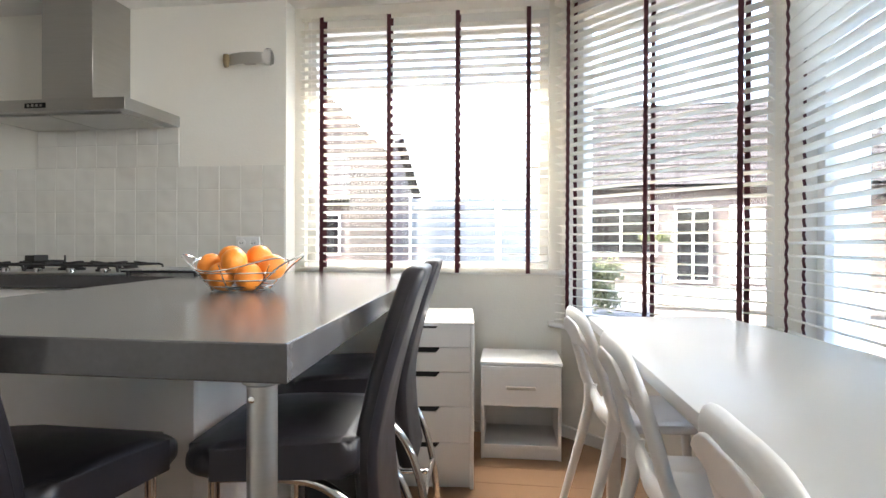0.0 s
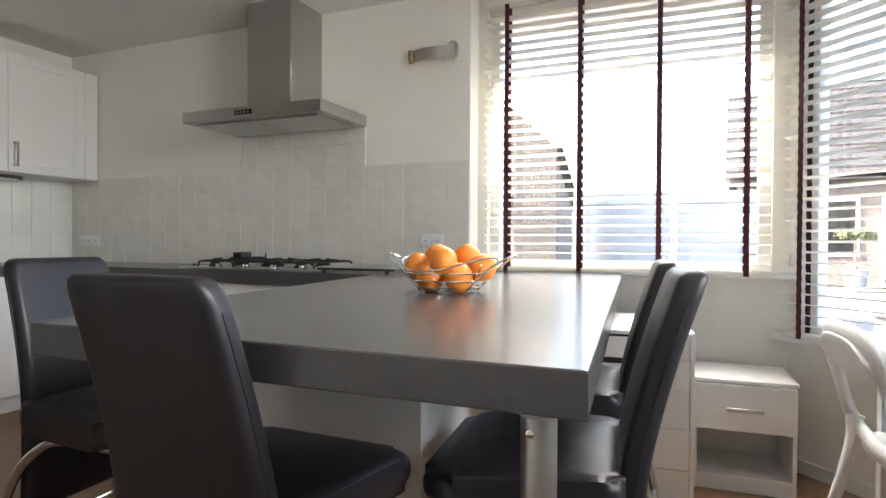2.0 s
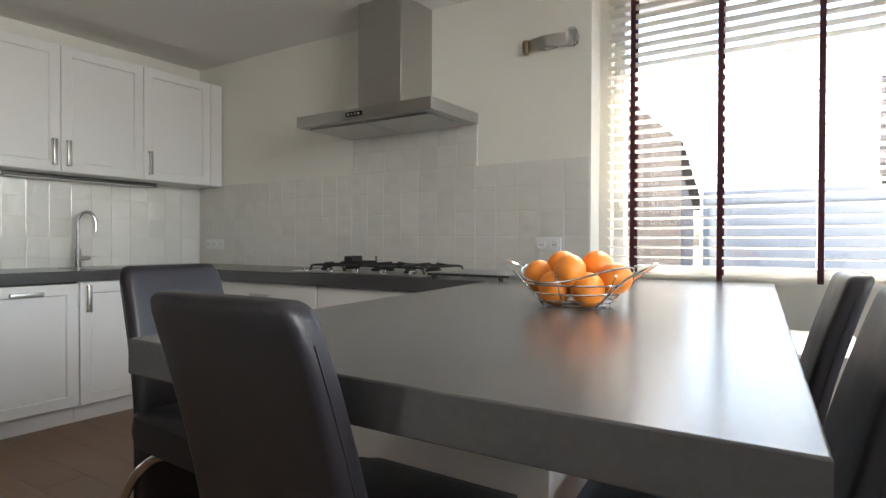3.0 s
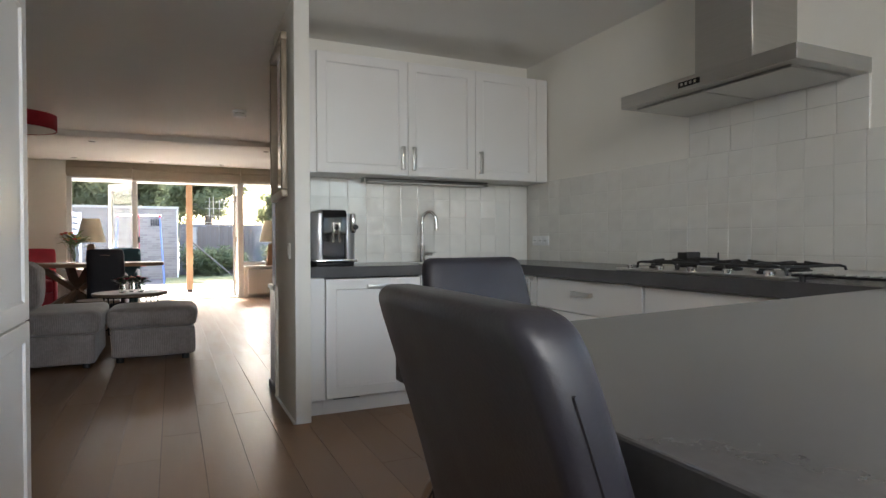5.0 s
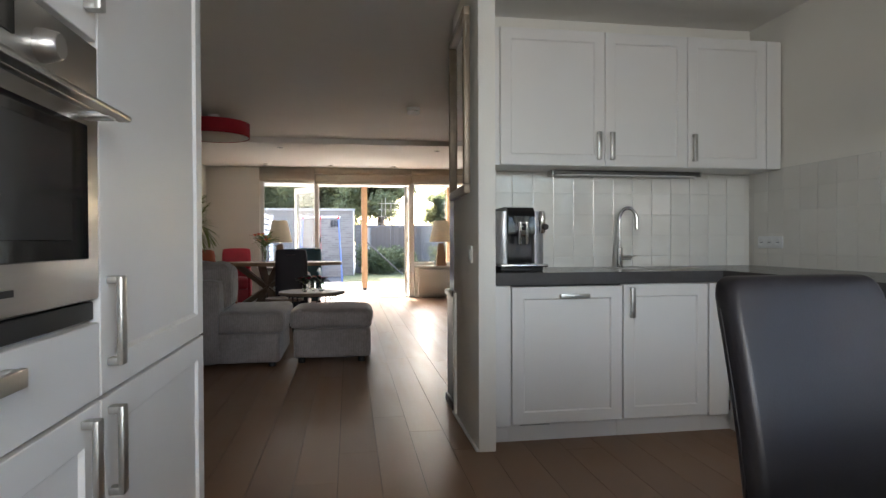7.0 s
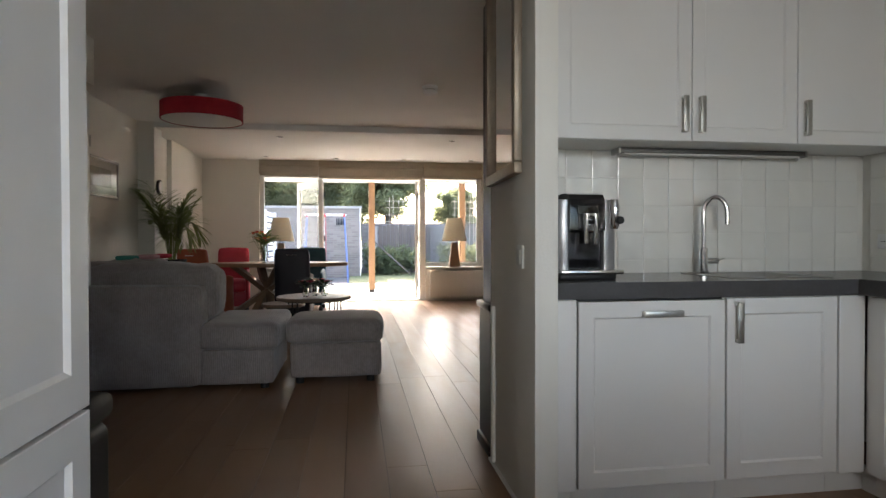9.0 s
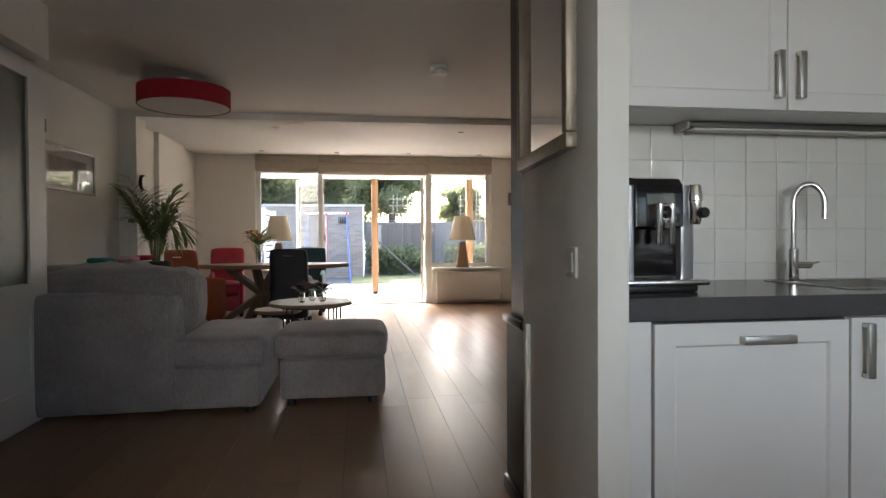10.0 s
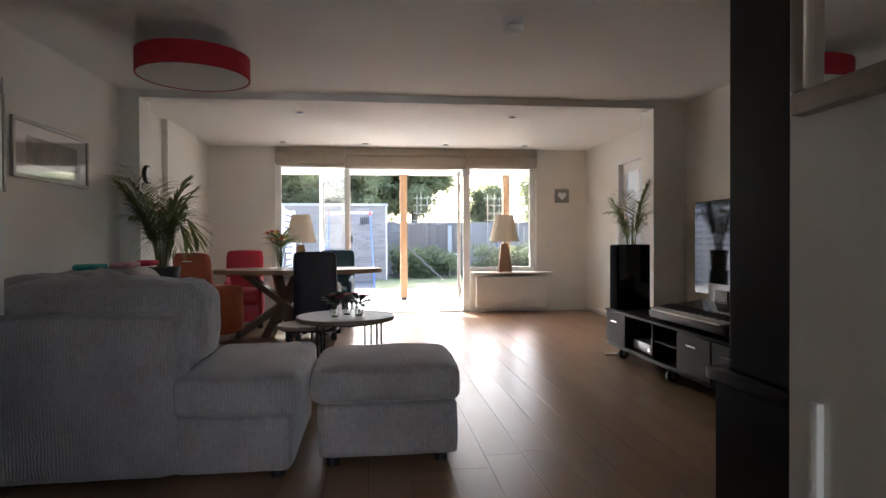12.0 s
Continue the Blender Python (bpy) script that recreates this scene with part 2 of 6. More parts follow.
def cushion(bm, x0, x1, y0, y1, z0, z1, r=0.06, puff=0.03, cuts=8):
    """A stuffed block: rounded box with swollen faces."""
    c = Vector(((x0 + x1) / 2, (y0 + y1) / 2, (z0 + z1) / 2))
    h = Vector(((x1 - x0) / 2, (y1 - y0) / 2, (z1 - z0) / 2))
    before = set(bm.verts)
    made = bmesh.ops.create_cube(bm, size=2.0)["verts"]
    es = list({e for v in made for e in v.link_edges})
    bmesh.ops.subdivide_edges(bm, edges=es, cuts=cuts, use_grid_fill=True)
    for v in [v for v in bm.verts if v not in before]:
        u = v.co.copy()
        p = Vector((u.x * h.x, u.y * h.y, u.z * h.z))
        inner = Vector([max(-(h[i] - r), min(h[i] - r, p[i])) for i in range(3)])
        d = p - inner
        if d.length > 1e-6:
            p = inner + d.normalized() * min(r, max(abs(k) for k in d) if d.length else r)
        for i in range(3):
            j, k = (i + 1) % 3, (i + 2) % 3
            if abs(u[i]) > 0.999:
                p[i] += math.copysign(puff * (1 - u[j] ** 2) * (1 - u[k] ** 2), u[i])
        p += Vector(noise.noise_vector((p + c) * 4)) * 0.008
        v.co = c + p
    return bm


def link(name, bm, material, angle=38):
    bmesh.ops.recalc_face_normals(bm, faces=bm.faces[:])
    me = bpy.data.meshes.new(name)
    bm.to_mesh(me)
    bm.free()
    me.materials.append(material)
    me.shade_smooth()
    me.set_sharp_from_angle(angle=radians(angle))
    return new(name, me)


def part(name, bm, material, parent, label="", angle=38):
    ob = link(name, bm, material, angle)
    ob.parent = parent
    if label:
        tagged(ob, label)
    return ob


def piece(name, mesh, parent, m):
    ob = new(name, mesh)
    ob.parent = parent
    ob.matrix_basis = m
    return ob


def thing(name, m, label, category, group=""):
    ob = new(name)
    ob.empty_display_size = 0.1
    ob.matrix_basis = m
    return tagged(ob, label, category, group)


def structure(name, bm, material, label=""):
    return tagged(link(name, bm, material), label, kind="structure")


# ---- structure ----
CH = 2.44                                      # ceiling height
HOB_Y, WIN_Y, SINK_X, FAR_X = 3.15, 3.28, -4.565, -12.155

floor = structure("floor", boxes((-12.4, 1.3, -2.2, 3.9, -0.2, -0.006)), SUBFLOOR, "dark gaps of the oak plank floor")
structure("ceiling", boxes((-9.03, 1.3, -2.2, 3.9, CH, CH + 0.2), (-12.4, -9.03, -2.2, 3.9, CH - 0.004, CH + 0.2)), CEIL, "off-white plastered ceiling")
structure("ceiling_beam", boxes((-9.2, -9.032, -1.77, 3.085, 2.372, CH)), CEIL, "plastered downstand beam across the living room")
wall_hob = structure("wall_hob", boxes((-4.62, -1.33, HOB_Y, 3.5, 0, CH)), WALL, "off-white kitchen wall behind the hob")
structure("wall_window", boxes((-1.33, 0.24, WIN_Y, 3.5, 0, 0.9), (-1.33, 0.3, WIN_Y, 3.5, 2.38, CH), (-1.33, -1.27, WIN_Y, 3.5, 0.9, 2.38), (0.15, 0.26, WIN_Y, 3.5, 0.9, 2.38)), WALL)
BAY = pose(0.22, 3.28, 0, 0, 0, -45)           # local x along the bay's slanted wall, local y outwards
bay = structure("wall_bay", boxes((0, 1.2, 0, 0.2, 0, 0.62), (0, 1.2, 0, 0.2, 2.38, CH), (0, 0.05, 0, 0.2, 0.62, 2.38), (1.12, 1.25, 0, 0.2, 0.62, 2.38)), WALL)
bay.matrix_basis = BAY
structure("wall_street", boxes((1.06, 1.3, -0.7, 2.46, 0, 0.62), (1.06, 1.3, -0.7, 2.46, 2.38, CH), (1.06, 1.3, 2.36, 2.46, 0.62, 2.38), (1.06, 1.3, -0.7, 0.35, 0.62, 2.38)), WALL)
structure("wall_kitchen_south", boxes((-2.88, 1.3, -0.7, -0.52, 0, CH), (-2.88, -2.7, -1.4, -0.7, 0, CH)), WALL)
wall_sink = structure("wall_sink", boxes((SINK_X - 0.035, SINK_X, 1.25, HOB_Y, 0, CH)), WALL)
structure("wall_wing", boxes((-4.60, -3.9, 1.162, 1.25, 0, CH), bevel=0.004), WALL, "grey-white wing wall at the end of the kitchen counter")
# the last box is an added, unseen wall keeping daylight from the door's panes
structure("wall_hall", boxes((-5.15, -2.88, -1.4, -1.25, 0, CH), (-6.2, -5.15, -1.4, -1.25, 2.12, CH), (-6.3, -6.2, -2.2, -1.37, 0, CH), (-6.2, -5.1, -2.2, -2.1, 0, CH), (-5.2, -5.1, -2.1, -1.4, 0, CH)), WALL)
for i, b in enumerate(((-9.2, -6.3, -2.2, -1.95, 0, CH), (-9.3, -9.03, -1.95, -1.77, 0, CH), (-12.3, -9.2, -2.2, -2.01, 0, CH), (-11.4, -10.3, -2.01, -1.95, 0, CH))):
    structure("wall_living_south_%d" % (i + 1), boxes(b), WALL)
for i, b in enumerate(((-9.03, -4.62, 3.43, 3.7, 0, CH), (-9.3, -9.03, 3.085, 3.7, 0, CH), (-10.0, -9.3, 3.55, 3.7, 0, CH), (-12.3, -10.95, 3.55, 3.7, 0, CH), (-10.95, -10.0, 3.55, 3.7, 2.1, CH))):
    structure("wall_living_north_%d" % (i + 1), boxes(b), WALL)
structure("wall_far", boxes((-12.4, FAR_X, -2.2, -1.09, 0, CH), (-12.4, FAR_X, 2.77, 3.7, 0, CH), (-12.4, FAR_X, -1.09, 2.77, 2.3, CH), (-12.4, FAR_X, -1.09, -0.11, 0, 0.6), (-12.4, FAR_X, 1.76, 2.77, 0, 0.6)), WALL)


# ---- windows, doors, trims ----
def pane(w, h, m, parent):
    ob = part("pane", boxes((0, w, -0.004, 0.004, 0, h)), GLASS, parent)
    ob.matrix_basis = m
    ob.visible_shadow = False
    return ob


def window(name, m, w, z0, z1, mullions=()):
    root = tagged(new(name), "white painted wooden window frame with clear glass", kind="structure")
    root.matrix_basis = m
    fw = 0.055
    xs = [0.0, *mullions, w]
    bm = boxes((0, w, 0.05, 0.12, z0, z0 + fw), (0, w, 0.05, 0.12, z1 - fw, z1), (0, fw, 0.05, 0.12, z0 + fw, z1 - fw), (w - fw, w, 0.05, 0.12, z0 + fw, z1 - fw), *[(x - 0.03, x + 0.03, 0.05, 0.12, z0 + fw, z1 - fw) for x in mullions], bevel=0.004, seg=1)
    part("window_frame", bm, TRIM, root)
    for a, b in zip(xs, xs[1:]):
        pane(b - a - 0.06, z1 - z0 - 2 * fw, pose(a + 0.03, 0.085, z0 + fw), root)
    return root


w1 = window("window_1", pose(-1.27, WIN_Y, 0), 1.42, 0.9, 2.38)
part("window_sill", boxes((0.0, 1.52, -0.05, 0.05, -0.012 + 0.9, 0.912), bevel=0.006), TRIM, w1)
w2 = window("window_2", BAY @ pose(0.05, 0, 0), 1.07, 0.62, 2.38)
part("window_sill", boxes((-0.1, 1.13, -0.055, 0.05, 0.598, 0.632), bevel=0.006), TRIM, w2)
w3 = window("window_3", pose(1.06, 2.36, 0, 0, 0, -90), 2.01, 0.62, 2.38, (0.67, 1.34))
part("window_sill", boxes((0.0, 2.01, -0.055, 0.05, 0.598, 0.632), bevel=0.006), TRIM, w3)


def blind(m, w, z0, z1, tapes):
    root = thing("venetian_blind", m, "white wooden venetian blind with burgundy ladder tapes, slats open", "blind", "blinds of the bay window")
    part("headrail", boxes((0, w, -0.028, 0.028, z1 - 0.055, z1), bevel=0.004), SLAT, root)
    part("bottom_rail", boxes((0, w, -0.025, 0.025, z0, z0 + 0.018), bevel=0.004), SLAT, root)
    bm = bmesh.new()
    prof = [(-0.025, 0.0), (-0.013, 0.0022), (0, 0.003), (0.013, 0.0022), (0.025, 0.0)]
    rows = [[bm.verts.new((x, y, z + dz)) for dz in (0, 0.0028) for y, z in (prof if dz == 0 else prof[::-1])] for x in (0.004, w - 0.004)]
    n = len(rows[0])
    for k in range(n):
        bm.faces.new((rows[0][k], rows[0][(k + 1) % n], rows[1][(k + 1) % n], rows[1][k]))
    bm.faces.new(rows[0])
    bm.faces.new(rows[1][::-1])
    first = part("slat", bm, SLAT, root)
    me = first.data
    count = int((z1 - 0.07 - z0 - 0.03) / 0.0475)
    for i in range(count):
        mm = pose(0, random.uniform(-0.001, 0.001), z0 + 0.05 + i * 0.0475, -9 + random.uniform(-1.5, 1.5), random.uniform(-0.06, 0.06), 0)
        if i == 0:
            first.matrix_basis = mm
        else:
            piece("slat", me, root, mm)
    for x in tapes:
        bm = bmesh.new()
        for y in (-0.03, 0.03):
            steps = count * 2
            cols = []
            for i in range(steps + 1):
                z = z0 - 0.005 + (z1 - 0.05 - z0) * i / steps
                yy = y + (0.0025 if i % 2 else -0.0025) * (1 if y < 0 else -1)
                cols.append([bm.verts.new((x + dx, yy + dy, z)) for dx, dy in ((-0.012, 0), (0.012, 0), (0.012, 0.0012), (-0.012, 0.0012))])
            for a, b in zip(cols, cols[1:]):
                for k in range(4):
                    bm.faces.new((a[k], a[(k + 1) % 4], b[(k + 1) % 4], b[k]))
        part("ladder_tape", bm, TAPE, root, "burgundy woven ladder tape")
    bm = bmesh.new()
    for x in (0.06, 0.075):
        tube(bm, [(x, -0.035, z1 - 0.05), (x, -0.037, z0 + 0.35)], 0.0012, 5)
        lathe(bm, [(0.001, 0.03), (0.005, 0.0), (0.006, -0.02), (0.001, -0.022)], 8, (x, -0.037, z0 + 0.34))
    part("pull_cord", bm, SLAT, root)
    return root


blind(pose(-1.275, 3.235, 0), 1.42, 0.9, 2.405, (0.135, 0.53, 0.92, 1.31))
blind(BAY @ pose(0.01, -0.05, 0), 1.12, 0.63, 2.405, (0.1, 0.57, 1.01))
blind(pose(1.005, 2.38, 0, 0, 0, -90), 2.05, 0.63, 2.405, (0.09, 0.72, 1.34, 1.95))

structure("baseboard", boxes((-1.33, 0.22, 3.262, WIN_Y, 0, 0.06)), TRIM)
structure("baseboard", boxes((-0.01, 1.18, -0.018, 0, 0, 0.06)), TRIM).matrix_basis = BAY
structure("baseboard", boxes((1.042, 1.06, -0.5, 2.43, 0, 0.06)), TRIM)
structure("baseboard", boxes((-9.02, -4.64, 3.412, 3.43, 0, 0.06), (-12.15, -10.98, 3.532, 3.55, 0, 0.06), (-12.155, -12.137, 2.98, 3.53, 0, 0.06), (-9.03, -6.42, -1.95, -1.932, 0, 0.06), (-4.6, -3.91, 1.15, 1.162, 0, 0.012)), TRIM)

# glazed garden front: frame, three panes, open double doors
front = tagged(new("window_4"), "white garden window front with French doors standing open", kind="structure")
front.matrix_basis = pose(FAR_X, 0, 0)
part("window_frame", boxes((-0.14, -0.07, -1.09, -1.02, 0.6, 2.3), (-0.14, -0.07, -0.11, -0.04, 0, 2.3), (-0.14, -0.07, 1.66, 1.76, 0, 2.3), (-0.14, -0.07, 2.69, 2.77, 0.6, 2.3), (-0.14, -0.07, -1.02, -0.11, 0.6, 0.67), (-0.14, -0.07, 1.76, 2.69, 0.6, 0.67), (-0.14, -0.07, -1.02, -0.11, 2.16, 2.3), (-0.14, -0.07, 1.76, 2.69, 2.16, 2.3), (-0.14, -0.07, -0.04, 1.66, 2.14, 2.3), (-0.16, -0.02, -0.04, 1.66, -0.005, 0.02), bevel=0.004, seg=1), TRIM, front)
for y0, y1 in ((-1.02, -0.11), (1.76, 2.69)):
    pane(y1 - y0, 1.5, pose(-0.105, y0, 0.665, 0, 0, 90), front)


def garden_door(m):
    d = tagged(new("door_1"), "white glazed French door leaf opened outwards to the patio", kind="structure")
    d.matrix_basis = m
    part("door_frame", boxes((0, 0.84, 0, 0.05, 0.02, 0.17), (0, 0.84, 0, 0.05, 2.0, 2.12), (0, 0.09, 0, 0.05, 0.17, 2.0), (0.75, 0.84, 0, 0.05, 0.17, 2.0), bevel=0.005, seg=1), TRIM, d)
    pane(0.66, 1.83, pose(0.09, 0.025, 0.17), d)
    part("hinge", boxes(*[(-0.03, 0.02, -0.012, 0.0, z, z + 0.1) for z in (0.25, 1.05, 1.82)], bevel=0.003, seg=1), IRON, d)
    part("door_handle", tube(boxes((0.78, 0.81, -0.012, 0, 0.95, 1.13)), [(0.795, -0.012, 1.08), (0.795, -0.05, 1.08), (0.68, -0.055, 1.08)], 0.009), NICKEL, d)
    return d


garden_door(pose(FAR_X - 0.16, -0.02, 0, 0, 0, 215))
garden_door(pose(FAR_X - 0.16, 1.63, 0, 0, 0, 172))

# interior door to the hall, standing closed in its frame
hall_door = tagged(new("door_2"), "white panelled interior door with two frosted glass panes", kind="structure")
hall_door.matrix_basis = pose(-6.29, -1.36, 0)
part("door_leaf", boxes((0.0, 1.1, 0, 0.04, 0.008, 0.22), (0.0, 1.1, 0, 0.04, 0.68, 0.82), (0, 1.1, 0, 0.04, 2.0, 2.1), (0, 0.18, 0, 0.04, 0.22, 0.68), (0, 0.18, 0, 0.04, 0.82, 2.0), (0.92, 1.1, 0, 0.04, 0.22, 0.68), (0.92, 1.1, 0, 0.04, 0.82, 2.0), (0.5, 0.62, 0, 0.04, 0.82, 2.0), (0.18, 0.92, 0.01, 0.03, 0.22, 0.68)), TRIM, hall_door)
FROST = glass_mat("frosted_glass", (0.75, 0.8, 0.8), 0.35)
for x0, x1 in ((0.18, 0.5), (0.62, 0.92)):
    part("pane", boxes((x0, x1, 0.016, 0.024, 0.82, 2.0)), FROST, hall_door)
part("hinge", boxes(*[(-0.004, 0.008, 0.041, 0.05, z, z + 0.08) for z in (0.3, 1.72)], bevel=0.003, seg=1), NICKEL, hall_door)
part("door_frame", boxes((1.1, 1.14, -0.06, 0.045, 0, 2.12)), TRIM, hall_door)
# door at the end of the living room
side_door = tagged(new("door_3"), "white glazed interior door in a white frame", kind="structure")
side_door.matrix_basis = pose(-10.95, 3.55, 0)
part("door_leaf", boxes((0.05, 0.9, 0.05, 0.09, 0.01, 0.75), (0.05, 0.16, 0.05, 0.09, 0.75, 2.06), (0.79, 0.9, 0.05, 0.09, 0.75, 2.06), (0.16, 0.79, 0.05, 0.09, 1.95, 2.06), (0.16, 0.79, 0.055, 0.085, 1.32, 1.36), (0.455, 0.495, 0.055, 0.085, 0.75, 1.95)), TRIM, side_door)
part("pane", boxes((0.16, 0.79, 0.067, 0.073, 0.75, 1.95)), FROST, side_door)
part("door_frame", boxes((0, 0.05, -0.02, 0.1, 0, 2.1), (0.9, 0.95, -0.02, 0.1, 0, 2.1), (0, 0.95, -0.02, 0.1, 2.06, 2.12), bevel=0.004, seg=1), TRIM, side_door)


# ---- kitchen ----
def handle(parent, m, length=0.16):
    bm = boxes((-0.0125, 0.0125, -0.028, -0.017, -length / 2, length / 2), (-0.0115, 0.0115, -0.024, 0, -length / 2, -length / 2 + 0.014), (-0.0115, 0.0115, -0.024, 0, length / 2 - 0.014, length / 2), bevel=0.003)
    ob = part("handle", bm, NICKEL, parent, "satin nickel bar handle")
    ob.matrix_basis = m
    return ob


def shaker(name, w, z0, z1, parent, m, grip=None, flat=False):
    """A framed cabinet front; local x along its width, local -y outwards."""
    f = 0.062
    g = 0.0015
    if flat:
        bm = boxes((g, w - g, -0.02, 0, z0 + g, z1 - g), bevel=0.002, seg=1)
    else:
        bm = bmesh.new()
        rings = []
        for inset, y in ((g, 0.0), (g, -0.0185), (g + 0.0015, -0.02), (f, -0.02), (f + 0.007, -0.012)):
            rings.append([bm.verts.new((x, y, z)) for x, z in ((inset, z0 + inset), (w - inset, z0 + inset), (w - inset, z1 - inset), (inset, z1 - inset))])
        for o, i in zip(rings, rings[1:]):
            for k in range(4):
                bm.faces.new((o[k], o[(k + 1) % 4], i[(k + 1) % 4], i[k]))
        bm.faces.new(rings[-1])
        bm.faces.new(rings[0][::-1])
    ob = part(name, bm, CABINET, parent)
    ob.matrix_basis = m
    if grip:
        kind, gx, gz = grip
        handle(ob, pose(gx, -0.02, gz, 0, 90 if kind == "h" else 0, 0))
    return ob


def unit(name, m, w, depth, z0, z1, label, plinth=0.0):
    """A carcass whose fronts sit at local y = 0; local +y is its back."""
    root = thing(name, m, label, "cabinet")
    part("body", boxes((0, w, 0.002, depth, z0, z1)), CABINET, root)
    if plinth:
        part("plinth", boxes((0, w, 0.05, 0.07, 0, plinth)), CABINET, root)
    return root


def sink_side(y_low):
    """Fronts face +x: local x runs along +y."""
    return pose(-3.982, y_low, 0, 0, 0, 90)


u = unit("base_cabinet", sink_side(1.256), 0.09, 0.57, 0.1, 0.83, "narrow white filler panel beside the dishwasher", 0.1)
shaker("front", 0.09, 0.1, 0.83, u, pose(0, 0, 0), flat=True)
u = unit("dishwasher", sink_side(1.348), 0.608, 0.57, 0.1, 0.815, "built-in dishwasher behind a white framed front", 0.1)
tagged(u, category="dishwasher")
shaker("door", 0.604, 0.108, 0.822, u, pose(0.002, -0.004, 0), ("h", 0.335, 0.772))
# solid black strips imitate the shade in the gaps and the plinth slot
part("gap", boxes((-0.004, 0.0015, 0.0, 0.018, 0.108, 0.828), (0.0, 0.605, 0.0, 0.018, 0.8225, 0.8315), (0.06, 0.22, 0.03, 0.049, 0.088, 0.104)), BLACK, u, "black strips put in for the shade in the gaps round the appliance door")
u = unit("base_cabinet", sink_side(1.958), 0.5, 0.57, 0.1, 0.83, "white sink base cabinet with framed door", 0.1)
shaker("door", 0.49, 0.108, 0.826, u, pose(0.005, 0, 0), ("v", 0.045, 0.73))
u = unit("base_cabinet", sink_side(2.46), 0.124, 0.57, 0.1, 0.83, "white corner filler cabinet", 0.1)
part("plinth", boxes((0.124, 0.195, 0.05, 0.07, 0, 0.1)), CABINET, u)
shaker("front", 0.122, 0.1, 0.83, u, pose(0, 0, 0), flat=True)


def hob_side(x_low):
    """Fronts face -y: local x runs along +x."""
    return pose(x_low, 2.585, 0)


u = unit("base_cabinet", hob_side(-3.96), 0.40, 0.56, 0.1, 0.83, "white corner base cabinet with framed door", 0.1)
shaker("door", 0.36, 0.108, 0.826, u, pose(0.04, 0, 0), ("v", 0.31, 0.73))
part("plinth", boxes((-0.068, -0.001, 0.05, 0.07, 0, 0.1)), CABINET, u)
for x in (-3.555, -2.655):
    u = unit("drawer_cabinet", hob_side(x), 0.895, 0.56, 0.1, 0.83, "white base cabinet with three wide drawers", 0.1)
    for a, b in ((0.108, 0.36), (0.362, 0.64), (0.642, 0.826)):
        shaker("drawer", 0.89, a, b, u, pose(0.002, 0, 0), ("h", 0.445, b - 0.075), flat=b > 0.8)
# cabinet that carries the peninsula
u = thing("peninsula_cabinet", pose(0, 0, 0), "white panelled cabinet under the grey peninsula top", "cabinet")
part("body", prism(bmesh.new(), [(-1.3, 1.32), (-0.77, 1.32), (-0.88, 2.58), (-1.46, 2.58)], 0.0, 0.832, 0.003), CABINET, u)
part("end_panel", boxes((-1.302, -0.765, 1.298, 1.318, 0.0, 0.832), bevel=0.002, seg=1), CABINET, u)
leg = thing("support_column", pose(-0.41, 0.92, 0), "round brushed steel column under the peninsula corner", "column")
part("tube", lathe(bmesh.new(), [(0.028, 0.0), (0.028, 0.015), (0.0255, 0.02), (0.0255, 0.81), (0.034, 0.815), (0.034, 0.832)], 24), STEEL, leg)
part("screw", lathe(bmesh.new(), [(0.006, 0), (0.006, 0.003), (0.004, 0.004)], 10), CHROME, leg).matrix_basis = pose(-0.006, -0.025, 0.79, 90)

top = thing("worktop", pose(0, 0, 0), "dark grey stone-look worktop running round into a peninsula", "worktop")
Z0, Z1 = 0.832, 0.895
bm = bmesh.new()
prism(bm, [(-3.945, 2.532), (-1.585, 2.532), (-1.366, 0.836), (-0.33, 0.836), (-0.525, 3.2), (-1.31, 3.2), (-1.31, 3.145), (-3.945, 3.145)], Z0, Z1)
bmesh.ops.bevel(bm, geom=[e for e in bm.edges if abs(e.verts[0].co.z - e.verts[1].co.z) < 0.001], offset=0.003, segments=2, affect="EDGES", profile=0.5)
part("peninsula_top", bm, STONE, top, angle=12)
part("sink_top", boxes((-4.56, -3.945, 1.258, 2.1, Z0, Z1), (-4.56, -3.945, 2.52, 3.145, Z0, Z1), (-4.1, -3.945, 2.1, 2.52, Z0, Z1), (-4.56, -4.46, 2.1, 2.52, Z0, Z1)), STONE, top)

sink = thing("sink", pose(-4.28, 2.3, Z1), "stainless steel sink set into the grey worktop", "sink")
part("basin", boxes((-0.18, 0.18, -0.21, 0.21, -0.16, -0.155), (-0.18, -0.175, -0.21, 0.21, -0.155, 0.0), (0.175, 0.18, -0.21, 0.21, -0.155, 0.0), (-0.175, 0.175, -0.21, -0.205, -0.155, 0.0), (-0.175, 0.175, 0.205, 0.21, -0.155, 0.0)), STEEL, sink)
part("rim", boxes((-0.2, -0.175, -0.23, 0.23, 0.0, 0.004), (0.175, 0.2, -0.23, 0.23, 0.0, 0.004), (-0.175, 0.175, -0.23, -0.205, 0.0, 0.004), (-0.175, 0.175, 0.205, 0.23, 0.0, 0.004), bevel=0.0015, seg=1), STEEL, sink)
tap = thing("kitchen_tap", pose(-4.47, 2.185, Z1), "chrome gooseneck kitchen tap beside the sink", "tap")
part("body", lathe(bmesh.new(), [(0.03, 0), (0.03, 0.006), (0.021, 0.012), (0.021, 0.12), (0.014, 0.125)], 20), CHROME, tap)
